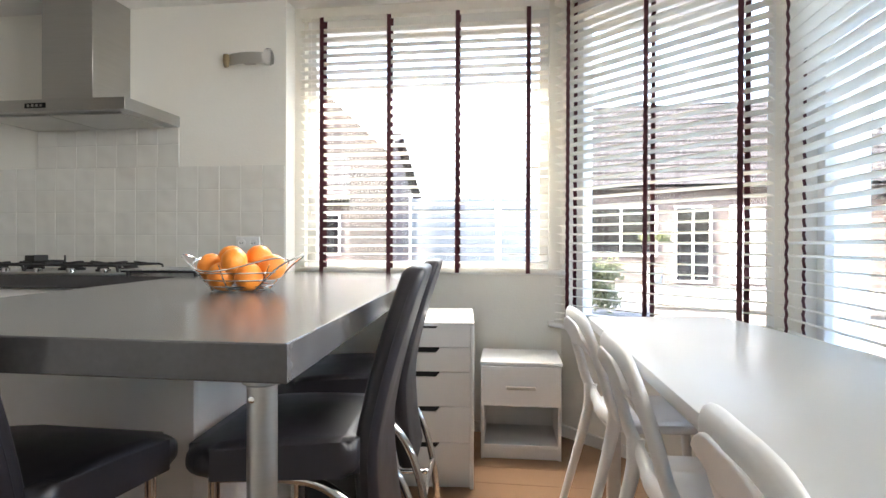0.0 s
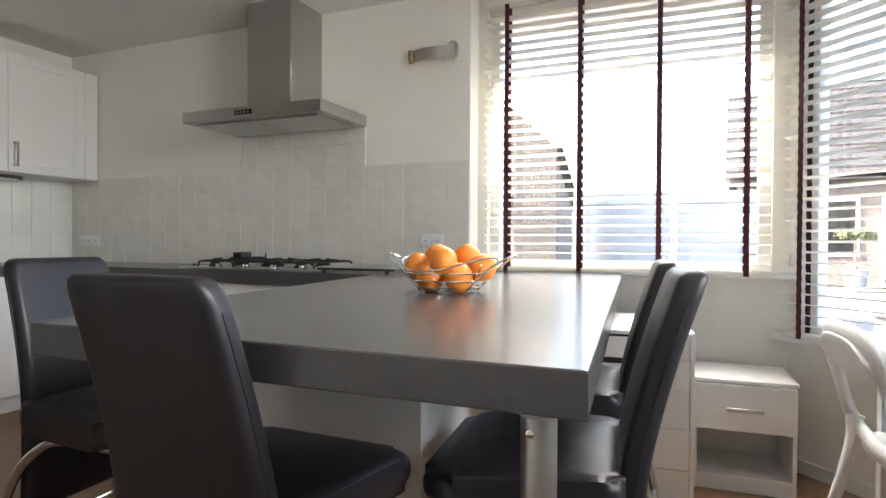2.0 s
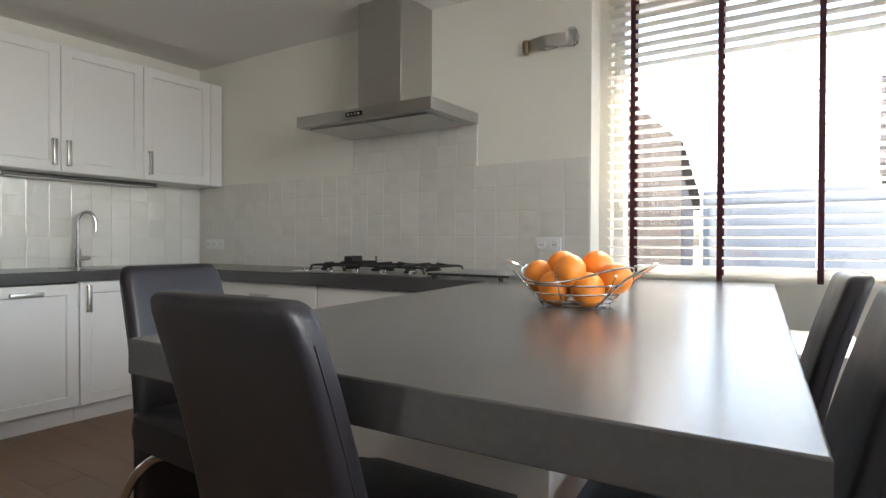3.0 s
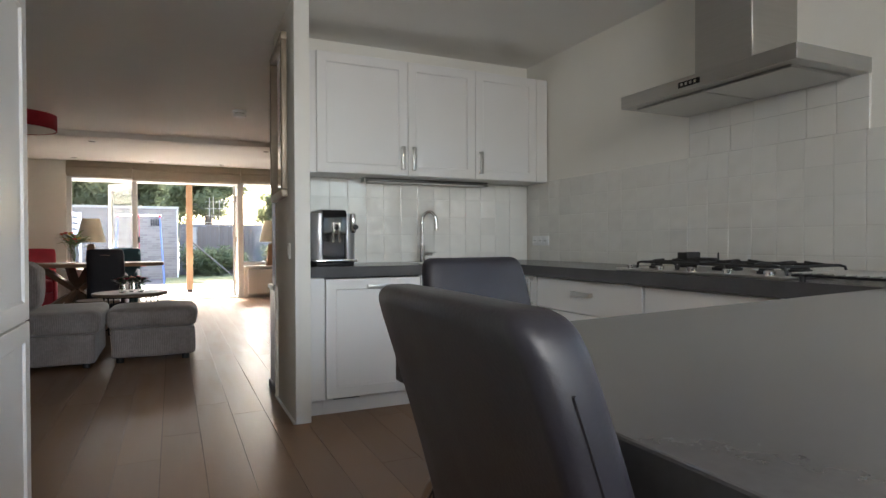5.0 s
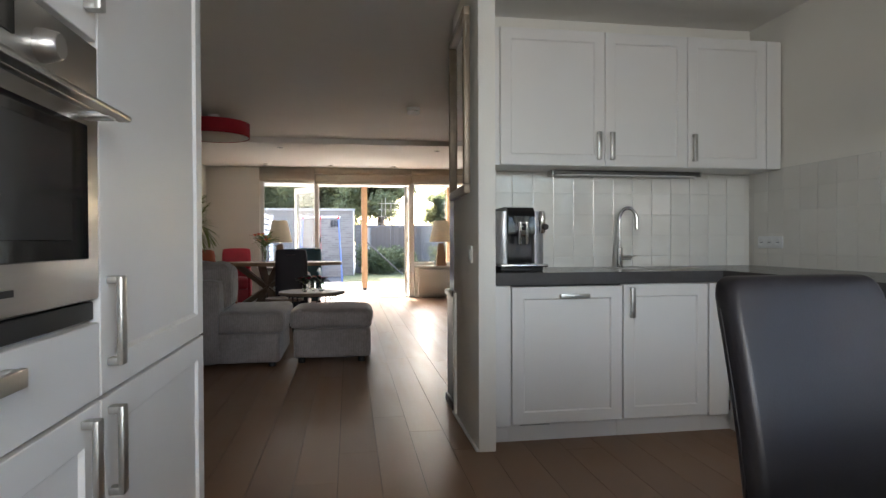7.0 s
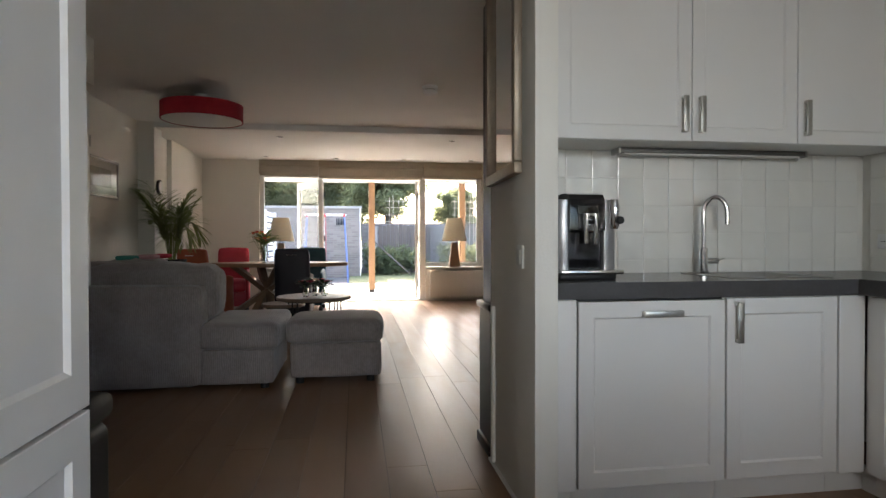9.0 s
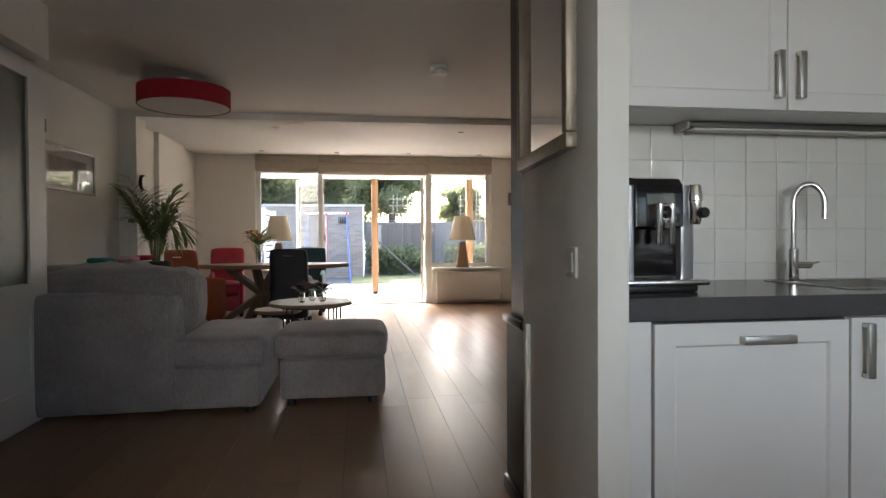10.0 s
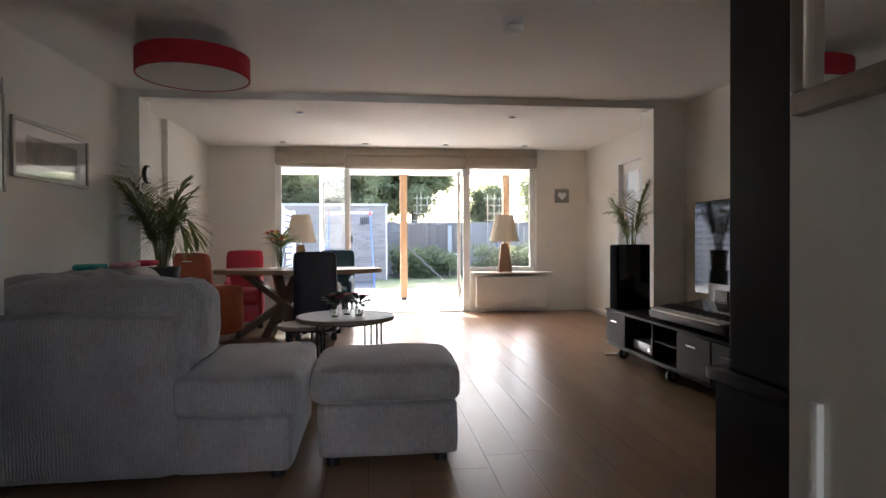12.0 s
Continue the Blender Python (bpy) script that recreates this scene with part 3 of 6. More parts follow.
arc = [(0, 0, 0.12), (0, 0, 0.29)] + [(0.05 * (1 - math.cos(a)) * 0.5, 0.05 * (1 - math.cos(a)) * 0.9, 0.29 + 0.075 * math.sin(a)) for a in [math.pi * k / 14 for k in range(1, 15)]] + [(0.05, 0.09, 0.235)]
part("spout", tube(bmesh.new(), arc, 0.0115, 14), CHROME, tap)
part("lever", tube(tube(bmesh.new(), [(0.0, 0.015, 0.06), (0.0, 0.075, 0.06)], 0.014, 12), [(0.0, 0.075, 0.062), (0.0, 0.11, 0.07)], 0.004, 8), CHROME, tap)

# coffee machine
cm = thing("coffee_machine", pose(-4.29, 1.445, Z1), "silver and black bean-to-cup coffee machine on the worktop", "coffee machine")
SILVER = mat("silver_plastic", (0.42, 0.42, 0.43), 0.3, metal=0.6, vary=0.03)
for sg in (-1, 1):
    part("side_panel", prism(bmesh.new(), [(-0.2, sg * 0.075)] + [(-0.2, sg * 0.135)] + [(0.1 + 0.075 * math.sin(a), sg * (0.075 + 0.06 * math.cos(a) + 0.012)) for a in [math.pi / 2 * k / 8 for k in range(9)]] + [(0.175, sg * 0.075)], 0.035, 0.325, 0.004), SILVER, cm)
prof = [(-0.19, 0.03), (-0.19, 0.335), (-0.15, 0.35), (0.13, 0.352), (0.165, 0.345), (0.185, 0.325), (0.19, 0.3), (0.19, 0.2), (0.15, 0.19), (0.15, 0.03)]
bm = bmesh.new()
ends = [[bm.verts.new((px, y, pz)) for px, pz in prof] for y in (-0.074, 0.074)]
bm.faces.new(ends[0])
bm.faces.new(ends[1][::-1])
for k in range(len(prof)):
    bm.faces.new((ends[0][k], ends[1][k], ends[1][(k + 1) % len(prof)], ends[0][(k + 1) % len(prof)]))
bmesh.ops.recalc_face_normals(bm, faces=bm.faces)
part("body", bm, GLOSSBLACK, cm, angle=25)
part("display", boxes((0.189, 0.193, -0.045, 0.045, 0.262, 0.3), bevel=0.002, seg=1), GLOSSBLACK, cm)
spout = part("spout", boxes((0.17, 0.225, -0.027, 0.027, 0.19, 0.268), bevel=0.008), CHROME, cm, "chrome coffee spout")
for y in (-0.019, 0.019):
    part("nozzle", lathe(bmesh.new(), [(0.007, 0), (0.0095, 0.01), (0.0095, 0.12)], 14, (0.222, y, 0.145)), CHROME, spout)
part("badge", lathe(bmesh.new(), [(0.019, 0), (0.019, 0.003), (0.015, 0.005)], 20), GLOSSBLACK, spout).matrix_basis = pose(0.225, 0, 0.24, 0, 90, 0)
ms = part("milk_spout", lathe(bmesh.new(), [(0.014, 0), (0.019, 0.01), (0.019, 0.07), (0.022, 0.072), (0.022, 0.082), (0.016, 0.12)], 18, (0.185, 0.115, 0.205)), CHROME, cm, "chrome milk spout")
part("knob", lathe(bmesh.new(), [(0.016, 0), (0.016, 0.022), (0.012, 0.026)], 16), BLACK, ms).matrix_basis = pose(0.2, 0.125, 0.24, 0, 90, 0)
part("drip_tray", boxes((0.06, 0.245, -0.13, 0.13, 0.024, 0.042), (-0.1, 0.06, 0.09, 0.145, 0.024, 0.035), (-0.1, 0.06, -0.145, -0.09, 0.024, 0.035), bevel=0.006), CHROME, cm, "chrome drip tray rim")
part("base", boxes((-0.19, 0.2, -0.12, 0.12, 0.0, 0.028), bevel=0.008), BLACK, cm)

# wall cabinets over the sink
for y, w, hx in ((1.372, 0.625, 0.585), (1.998, 0.52, 0.04), (2.519, 0.52, 0.04)):
    u = unit("wall_cabinet", pose(-4.285, y, 0, 0, 0, 90), w, 0.275, 1.492, 2.27, "white framed wall cabinet above the sink counter")
    shaker("door", w, 1.492, 2.27, u, pose(0, 0, 0), ("v", hx, 1.61))
u = unit("wall_cabinet", pose(-4.285, 3.04, 0, 0, 0, 90), 0.1, 0.275, 1.492, 2.27, "narrow white filler at the end of the wall cabinets")
shaker("front", 0.1, 1.492, 2.27, u, pose(0, 0, 0), flat=True)
u = unit("wall_cabinet", pose(-4.285, 1.256, 0, 0, 0, 90), 0.115, 0.275, 1.492, 2.27, "narrow white filler between wing wall and wall cabinets")
strip = thing("under_cabinet_light", pose(-4.5, 1.75, 1.455), "slim steel strip light under the wall cabinets, off", "lamp")
part("housing", boxes((-0.04, 0.04, 0, 0.98, 0.014, 0.037), bevel=0.004), mat("anodised_grey", (0.16, 0.155, 0.145), 0.45, metal=0.6), strip)
part("diffuser", boxes((-0.03, 0.032, 0.03, 0.95, 0.006, 0.014), bevel=0.002, seg=1), DIFFUSER, strip)
for y in (0.0, 0.98):
    part("end_cap", boxes((-0.042, 0.042, y - 0.006, y + 0.006, 0.008, 0.037), bevel=0.002, seg=1), NICKEL, strip)
part("switch", boxes((-0.005, 0.012, 0.955, 0.972, -0.002, 0.008), bevel=0.002, seg=1), WHITEPLASTIC, strip)

# cooker hood
hood = thing("cooker_hood", pose(-2.46, 3.15, 1.72), "brushed steel chimney cooker hood above the hob", "cooker hood")
part("canopy", boxes((-0.475, 0.478, -0.475, 0, 0.012, 0.075), bevel=0.002, seg=1), STEEL, hood)
part("filter", boxes((-0.42, -0.005, -0.42, -0.05, 0.0, 0.012), (0.005, 0.42, -0.42, -0.05, 0.0, 0.012), bevel=0.002, seg=1), STEEL, hood)
part("lower_chimney", boxes((-0.15, 0.16, -0.305, 0, 0.075, CH - 1.72), bevel=0.002, seg=1), STEEL, hood)
part("control_panel", boxes((-0.09, 0.03, -0.478, -0.474, 0.03, 0.056)), GLOSSBLACK, hood)
part("button", boxes(*[(x, x + 0.012, -0.48, -0.477, 0.037, 0.049) for x in (-0.075, -0.05, -0.025, 0.0)]), NICKEL, hood)

# gas hob
hob = thing("gas_hob", pose(-2.42, 2.82, Z1), "steel gas hob with black cast iron pan supports", "hob")
part("plate", boxes((-0.45, 0.44, -0.24, 0.23, 0.0, 0.012), bevel=0.004), STEEL, hob)
for bx, by, br in ((-0.3, 0.1, 0.045), (-0.3, -0.11, 0.035), (0.0, 0.02, 0.065), (0.29, 0.1, 0.045), (0.29, -0.11, 0.035)):
    part("burner", lathe(bmesh.new(), [(br, 0.0), (br, 0.012), (br * 0.8, 0.014), (br * 0.8, 0.022), (br * 0.3, 0.025)], 20, (bx, by, 0.012)), IRON, hob)
for x0, x1 in ((-0.37, -0.115), (-0.11, 0.145), (0.15, 0.42)):
    bm = bmesh.new()
    for y in (-0.17, 0.2):
        tube(bm, [(x0, y, 0.012), (x0 + 0.008, y, 0.04), (x0 + 0.03, y, 0.044), (x1 - 0.03, y, 0.044), (x1 - 0.008, y, 0.04), (x1, y, 0.012)], 0.006, 6)
    for x in (x0 + 0.035, x1 - 0.035):
        tube(bm, [(x, -0.17, 0.044), (x, 0.2, 0.044)], 0.006, 6)
    xm = (x0 + x1) / 2
    for y in (-0.09, 0.11):
        for dx, dy in ((1, 0), (-1, 0), (0, 1), (0, -1)):
            a, b = (xm + dx * 0.03, y + dy * 0.03), (xm + dx * 0.095, y + dy * 0.085)
            tube(bm, [(a[0], a[1], 0.056), (b[0], b[1], 0.05), (b[0], b[1], 0.04)], 0.0055, 6)
    part("pan_support", bm, IRON, hob)
ring = part("wok_ring", tube(bmesh.new(), [(-0.24 + 0.1 * math.cos(a), 0.1 + 0.09 * math.sin(a), 0.056) for a in [2 * math.pi * k / 28 for k in range(28)]], 0.006, 6, closed=True), IRON, hob)
for a in (40, 140, 265):
    x, y = -0.24 + 0.1 * math.cos(radians(a)), 0.1 + 0.09 * math.sin(radians(a))
    part("wok_tab", boxes((-0.034, 0.034, -0.004, 0.004, 0, 0.034), bevel=0.003, seg=1), IRON, ring).matrix_basis = pose(x, y, 0.056, 0, 0, a + 90)
for i in range(5):
    part("knob", lathe(bmesh.new(), [(0.02, 0), (0.02, 0.016), (0.016, 0.02)], 18, (-0.36 + i * 0.185, -0.215, 0.012)), CHROME, hob)
rods = thing("trivet_rods", pose(-1.72, 2.8, Z1), "steel rod trivet standing on the worktop beside the hob", "trivet")
for y in (-0.18, 0.16):
    part("bar", tube(bmesh.new(), [(-0.24, y, 0.018), (0.2, y, 0.018)], 0.005, 8), BLACK, rods)
for i in range(12):
    x = -0.23 + i * 0.038
    part("rod", tube(bmesh.new(), [(x, -0.2, 0.026), (x, 0.18, 0.026)], 0.004, 8), STEEL, rods)
for x in (-0.2, 0.16):
    for y in (-0.18, 0.16):
        part("foot", lathe(bmesh.new(), [(0.011, 0.0), (0.011, 0.014), (0.006, 0.018)], 10, (x, y, 0)), BLACK, rods)


# sockets, switch, wall lamp
def socket(m, n, label):
    s = thing("wall_socket", m, label, "socket")
    part("plate", boxes((0, 0.072 * n, -0.01, 0, 0, 0.074), bevel=0.004), WHITEPLASTIC, s)
    for i in range(n):
        bm = lathe(bmesh.new(), [(0.024, 0.0), (0.024, 0.004), (0.019, 0.0045), (0.0185, 0.001)], 20)
        ring = part("insert", bm, WHITEPLASTIC, s)
        ring.matrix_basis = pose(0.036 + 0.072 * i, -0.01, 0.037, 90)
        # black blocks on the insert imitate the shade in the pin holes
        part("pin_hole_shade", boxes((0.026 + 0.072 * i, 0.031 + 0.072 * i, -0.0145, -0.01, 0.034, 0.039), (0.041 + 0.072 * i, 0.046 + 0.072 * i, -0.0145, -0.01, 0.034, 0.039)), BLACK, s)
    return s


socket(pose(-1.625, HOB_Y - 0.008, 1.02), 2, "white double wall socket on the tiled wall")
socket(pose(-4.46, HOB_Y - 0.008, 1.01), 3, "white triple socket with switch on the tiled wall")
sc = thing("wall_lamp", pose(-1.54, HOB_Y, 2.105), "small nickel wall lamp with brass and clear glass ends", "wall lamp")
bm = bmesh.new()
for k in range(9):
    u = -0.12 + 0.03 * k
    d = 0.05 - 0.03 * (u / 0.12) ** 2
    q = [bm.verts.new((u, -d - t, z)) for t in (0, 0.006) for z in (-0.032, 0.032)]
    if k:
        for i, j in ((0, 1), (1, 3), (3, 2), (2, 0)):
            bm.faces.new((last[i], last[j], q[j], q[i]))
    else:
        bm.faces.new((q[0], q[1], q[3], q[2]))
    last = q
bm.faces.new((last[0], last[2], last[3], last[1]))
part("bracket", bm, NICKEL, sc)
part("wall_plate", boxes((-0.035, 0.035, -0.05, 0, -0.028, 0.028), bevel=0.006), NICKEL, sc)
part("brass_end", lathe(bmesh.new(), [(0.012, 0.03), (0.017, 0.026), (0.02, -0.005), (0.014, -0.04), (0.01, -0.045)], 16, (-0.135, -0.035, 0.0)), mat("brass", (0.3, 0.23, 0.14), 0.4, metal=1.0), sc, "small brass lamp end")
part("glass_end", lathe(bmesh.new(), [(0.012, 0.045), (0.024, 0.035), (0.034, 0.0), (0.03, -0.035), (0.018, -0.045)], 20, (0.125, -0.05, 0.0)), glass_mat("lamp_glass", (0.9, 0.9, 0.9), 0.15), sc, "clear glass lamp end")
sw = thing("light_switch", pose(-4.075, 1.162, 0.99), "white rocker light switch on the wing wall", "switch")
part("plate", boxes((-0.04, 0.04, -0.01, 0, -0.045, 0.045), bevel=0.004), RADPAINT, sw)
part("rocker", boxes((-0.026, 0.026, -0.015, -0.01, -0.028, 0.028), bevel=0.003), RADPAINT, sw)
ps = thing("cable_trunking", pose(-4.515, 1.162, 0.02), "white vertical power strip fixed low on the wing wall", "power strip")
part("cover", boxes((-0.015, 0.015, -0.018, 0, 0, 0.73), bevel=0.005), WALL, ps)
part("slot", boxes(*[(-0.004, 0.004, -0.0195, -0.017, 0.08 + 0.06 * i, 0.1 + 0.06 * i) for i in range(9)]), GROUT, ps)

# tall cabinets with oven
t1 = unit("tall_cabinet", pose(-2.145, 0.078, 0, 0, 0, 180), 0.725, 0.6, 0.0, 2.2, "tall white cabinet with framed doors")
shaker("door", 0.722, 0.02, 0.785, t1, pose(0, 0, 0), ("v", 0.036, 0.685))
shaker("door", 0.722, 0.789, 1.86, t1, pose(0, 0, 0), ("v", 0.036, 0.918))
shaker("door", 0.722, 1.864, 2.2, t1, pose(0, 0, 0))
t2 = unit("oven_cabinet", pose(-1.545, 0.078, 0, 0, 0, 180), 0.597, 0.6, 0.0, 2.2, "tall white cabinet housing a built-in oven")
shaker("door", 0.597, 0.02, 0.785, t2, pose(0, 0, 0), ("v", 0.53, 0.69))
shaker("drawer", 0.597, 0.789, 0.922, t2, pose(0, 0, 0), ("h", 0.235, 0.888), flat=True)
shaker("door", 0.597, 1.4, 2.2, t2, pose(0, 0, 0), ("v", 0.555, 1.52))
ov = thing("oven", pose(-1.545, 0.078, 0, 0, 0, 180), "built-in stainless steel oven with dark glass door", "oven")
part("front_frame", boxes((0.003, 0.594, -0.022, 0, 0.962, 1.275), (0.003, 0.594, -0.022, 0, 1.281, 1.39), bevel=0.003), STEEL, ov)
part("toe_vent", boxes((0.003, 0.594, -0.012, 0, 0.925, 0.957), bevel=0.002, seg=1), BLACK, ov, "black ventilation gap")
part("door_glass", boxes((0.05, 0.545, -0.026, -0.022, 1.03, 1.25), bevel=0.002, seg=1), GLOSSBLACK, ov)
part("inner_window", boxes((0.11, 0.485, -0.0275, -0.026, 1.06, 1.225), bevel=0.001, seg=1), mat("oven_window", (0.02, 0.02, 0.022), 0.12, vary=0.1), ov)
part("handle", boxes((0.015, 0.582, -0.082, -0.058, 1.262, 1.272), (0.05, 0.08, -0.068, -0.02, 1.257, 1.27), (0.52, 0.55, -0.068, -0.02, 1.257, 1.27), bevel=0.004), STEEL, ov)
part("display", boxes((0.15, 0.335, -0.026, -0.022, 1.325, 1.375)), GLOSSBLACK, ov)
part("badge", boxes((0.27, 0.33, -0.0235, -0.022, 0.988, 0.997)), BLACK, ov)
for x in (0.1, 0.405):
    part("knob", lathe(bmesh.new(), [(0.024, 0), (0.024, 0.008), (0.019, 0.026), (0.017, 0.028)], 24), STEEL, ov).matrix_basis = pose(x, -0.022, 1.333, 90)
for x in (0.19, 0.225, 0.26, 0.295):
    part("button", lathe(bmesh.new(), [(0.007, 0), (0.007, 0.005), (0.005, 0.006)], 12), NICKEL, ov).matrix_basis = pose(x, -0.022, 1.307, 90)
bn = thing("pedal_bin", pose(-3.1, -0.15, 0), "black rectangular pedal bin beside the tall cabinet", "bin")
part("body", boxes((-0.16, 0.16, -0.17, 0.13, 0.0, 0.66), bevel=0.03, seg=3), BLACK, bn)
part("lid", boxes((-0.165, 0.165, -0.175, 0.135, 0.662, 0.72), bevel=0.02, seg=3), BLACK, bn)
part("latch", boxes((-0.168, -0.16, -0.04, 0.04, 0.61, 0.635), bevel=0.002, seg=1), NICKEL, bn)

# fruit bowl with oranges
bowl = thing("fruit_bowl", pose(-0.905, 1.81, Z1), "round chrome wire fruit bowl on the peninsula", "bowl")
R = lambda k: 0.075 + 0.075 * (k / 4) ** 0.8
for k in range(5):
    z = 0.004 + 0.085 * (k / 4) ** 1.3
    part("wire_ring", tube(bmesh.new(), [(R(k) * math.cos(a), R(k) * math.sin(a), z + (0.02 * math.cos(2 * a + 0.5) if k == 4 else 0)) for a in [2 * math.pi * j / 40 for j in range(40)]], 0.0026, 6, closed=True), CHROME, bowl)
for sgn in (-1, 1):
    a0 = 0.0 if sgn > 0 else math.pi
    pts = [(sgn * 0.07, -0.06, 0.004), (sgn * 0.15, -0.05, 0.08), (sgn * 0.205, -0.02, 0.115), (sgn * 0.205, 0.02, 0.115), (sgn * 0.15, 0.05, 0.08), (sgn * 0.07, 0.06, 0.004)]
    part("wire_handle", tube(bmesh.new(), curve_pts(pts, 24), 0.003, 6), CHROME, bowl)
for j in range(6):
    a = math.pi * (j + 0.5) / 6 * 2
    part("wire_rib", tube(bmesh.new(), [(R(k) * math.cos(a), R(k) * math.sin(a), 0.004 + 0.085 * (k / 4) ** 1.3) for k in range(5)], 0.002, 5), CHROME, bowl)
bm = bmesh.new()
bmesh.ops.create_uvsphere(bm, u_segments=24, v_segments=16, radius=0.0455)
for v in bm.verts:
    v.co.z *= 0.94
    v.co.z -= 0.004 * math.exp(-((v.co.x ** 2 + v.co.y ** 2) / 0.00008)) * (1 if v.co.z > 0 else -1)
fruit = tagged(link("orange", bm, ORANGE), "ripe orange with dimpled peel in the wire bowl", "fruit", "oranges in the bowl")
spots = [(-0.105, -0.01, 0.078), (-0.04, -0.06, 0.05), (0.05, -0.055, 0.05), (0.105, 0.0, 0.078), (0.0, 0.06, 0.05), (-0.048, 0.02, 0.104), (0.048, 0.025, 0.106), (0.004, -0.06, 0.096), (0.075, 0.07, 0.075), (-0.075, 0.07, 0.075)]
for i, (x, y, z) in enumerate(spots):
    mm = pose(-0.905 + x, 1.81 + y, Z1 + z, random.uniform(0, 180), random.uniform(0, 90), random.uniform(0, 360))
    if i == 0:
        fruit.matrix_basis = mm
    else:
        copy_thing(fruit, mm)


# counter chairs
def slices(bm, axis, a, b, n):
    """Cuts a mesh into n slices along one axis, so that it can be bent."""
    no = Vector((axis == 0, axis == 1, axis == 2))
    for k in range(1, n):
        bmesh.ops.bisect_plane(bm, geom=bm.verts[:] + bm.edges[:] + bm.faces[:], plane_co=no * (a + (b - a) * k / n), plane_no=no)
    return bm


def back_shape(x, y, z):
    """Bends a flat slab into the chair's leaning, tapered back."""
    up = max(0.0, (z - 0.6) / 0.4)
    low = max(0.0, (0.6 - z) / 0.27)
    wide = 1.04 - 0.12 * up - 0.1 * low ** 2
    lean = -0.12 - 0.105 * up ** 1.35 - 0.03 * low ** 2
    return Vector((x * wide, y + lean, z))


def rounded_plan(hx, y0, y1, r_front, r_back, n=6):
    """Plan outline with rounded corners; front is at y1."""
    out = []
    for cx, cy, r, a0 in ((hx - r_front, y1 - r_front, r_front, 0), (-hx + r_front, y1 - r_front, r_front, 90), (-hx + r_back, y0 + r_back, r_back, 180), (hx - r_back, y0 + r_back, r_back, 270)):
        for k in range(n + 1):
            a = radians(a0 + 90 * k / n)
            out.append((cx + r * math.cos(a), cy + r * math.sin(a)))
    return out


def counter_chair():
    c = thing("counter_chair", pose(0, 0, 0), "black leather counter chair with tall leaning back and chrome legs", "chair", "chairs round the peninsula")
    bm = prism(bmesh.new(), rounded_plan(0.235, -0.11, 0.265, 0.075, 0.03), 0.56, 0.637)
    bmesh.ops.bevel(bm, geom=[e for e in bm.edges if abs(e.verts[0].co.z - e.verts[1].co.z) < 0.001], offset=0.03, segments=5, affect="EDGES", profile=0.5)
    slices(bm, 0, -0.235, 0.235, 10)
    slices(bm, 1, -0.11, 0.265, 10)
    for v in bm.verts:
        k = max(0.0, min(1.0, (v.co.y + 0.11) / 0.375))
        top = (v.co.z - 0.56) / 0.077
        v.co.z += top * (0.016 * (1 - (v.co.x / 0.235) ** 2) * math.sin(math.pi * k) - 0.022 * k ** 3)
        v.co.x *= 0.84 + 0.16 * k
    part("seat", bm, LEATHER, c, angle=85)
    bm = box(bmesh.new(), -0.16, 0.16, -0.025, 0.025, 0.33, 1.0, bevel=0.017, seg=4)
    slices(bm, 2, 0.33, 1.0, 22)
    slices(bm, 0, -0.16, 0.16, 6)
    for v in bm.verts:
        x, y, z = v.co
        # squeeze the upper corners round
        t = max(0.0, (z - 0.955) / 0.045)
        x *= 1 - 0.1 * t ** 2
        y += 0.004 * (1 - (x / 0.16) ** 2) * (1 if y > 0 else -0.6)
        v.co = back_shape(x, y, z)
    back = part("backrest", bm, LEATHER, c, angle=60)
    for sx in (-1, 1):
        part("seam", tube(bmesh.new(), [back_shape(sx * 0.1606, -0.005, 0.35 + 0.03 * i) for i in range(21)], 0.0013, 5), LEATHER, back)
    for s in (-1, 1):
        part("leg", tube(bmesh.new(), [(s * 0.17, 0.205, 0.565), (s * 0.17, 0.208, 0.3), (s * 0.172, 0.212, 0.0)], 0.0125, 12), CHROME, c)
        part("leg", tube(bmesh.new(), curve_pts([(s * 0.17, 0.195, 0.548), (s * 0.17, 0.06, 0.55), (s * 0.172, -0.04, 0.53), (s * 0.176, -0.14, 0.44), (s * 0.18, -0.2, 0.28), (s * 0.182, -0.235, 0.0)], 28), 0.0125, 12), CHROME, c)
        part("side_bar", tube(bmesh.new(), [(s * 0.171, 0.21, 0.2), (s * 0.18, -0.215, 0.2)], 0.009, 10), CHROME, c)
    part("footrest", tube(bmesh.new(), [(-0.17, 0.209, 0.27), (0.17, 0.209, 0.27)], 0.0105, 10), CHROME, c)
    part("cross_bar", tube(bmesh.new(), [(-0.18, -0.206, 0.25), (0.18, -0.206, 0.25)], 0.0085, 10), CHROME, c)
    return c


cc = counter_chair()
cc.matrix_basis = pose(-0.96, 0.96, 0, 0, 0, -1)
copy_thing(cc, pose(-1.685, 1.262, 0, 0, 0, -87))
copy_thing(cc, pose(-0.444, 1.343, 0, 0, 0, 96))
copy_thing(cc, pose(-0.504, 1.942, 0, 0, 0, 95))

# white table by the window with white chairs
wt = thing("white_table", pose(0, 0, 0), "long white table with a smooth top under the bay window", "table")
part("tabletop", prism(bmesh.new(), [(0.285, 2.5), (0.365, 0.35), (0.98, 0.35), (0.985, 1.75), (0.85, 2.6)], 0.715, 0.75, 0.004), TABLEWHITE, wt)
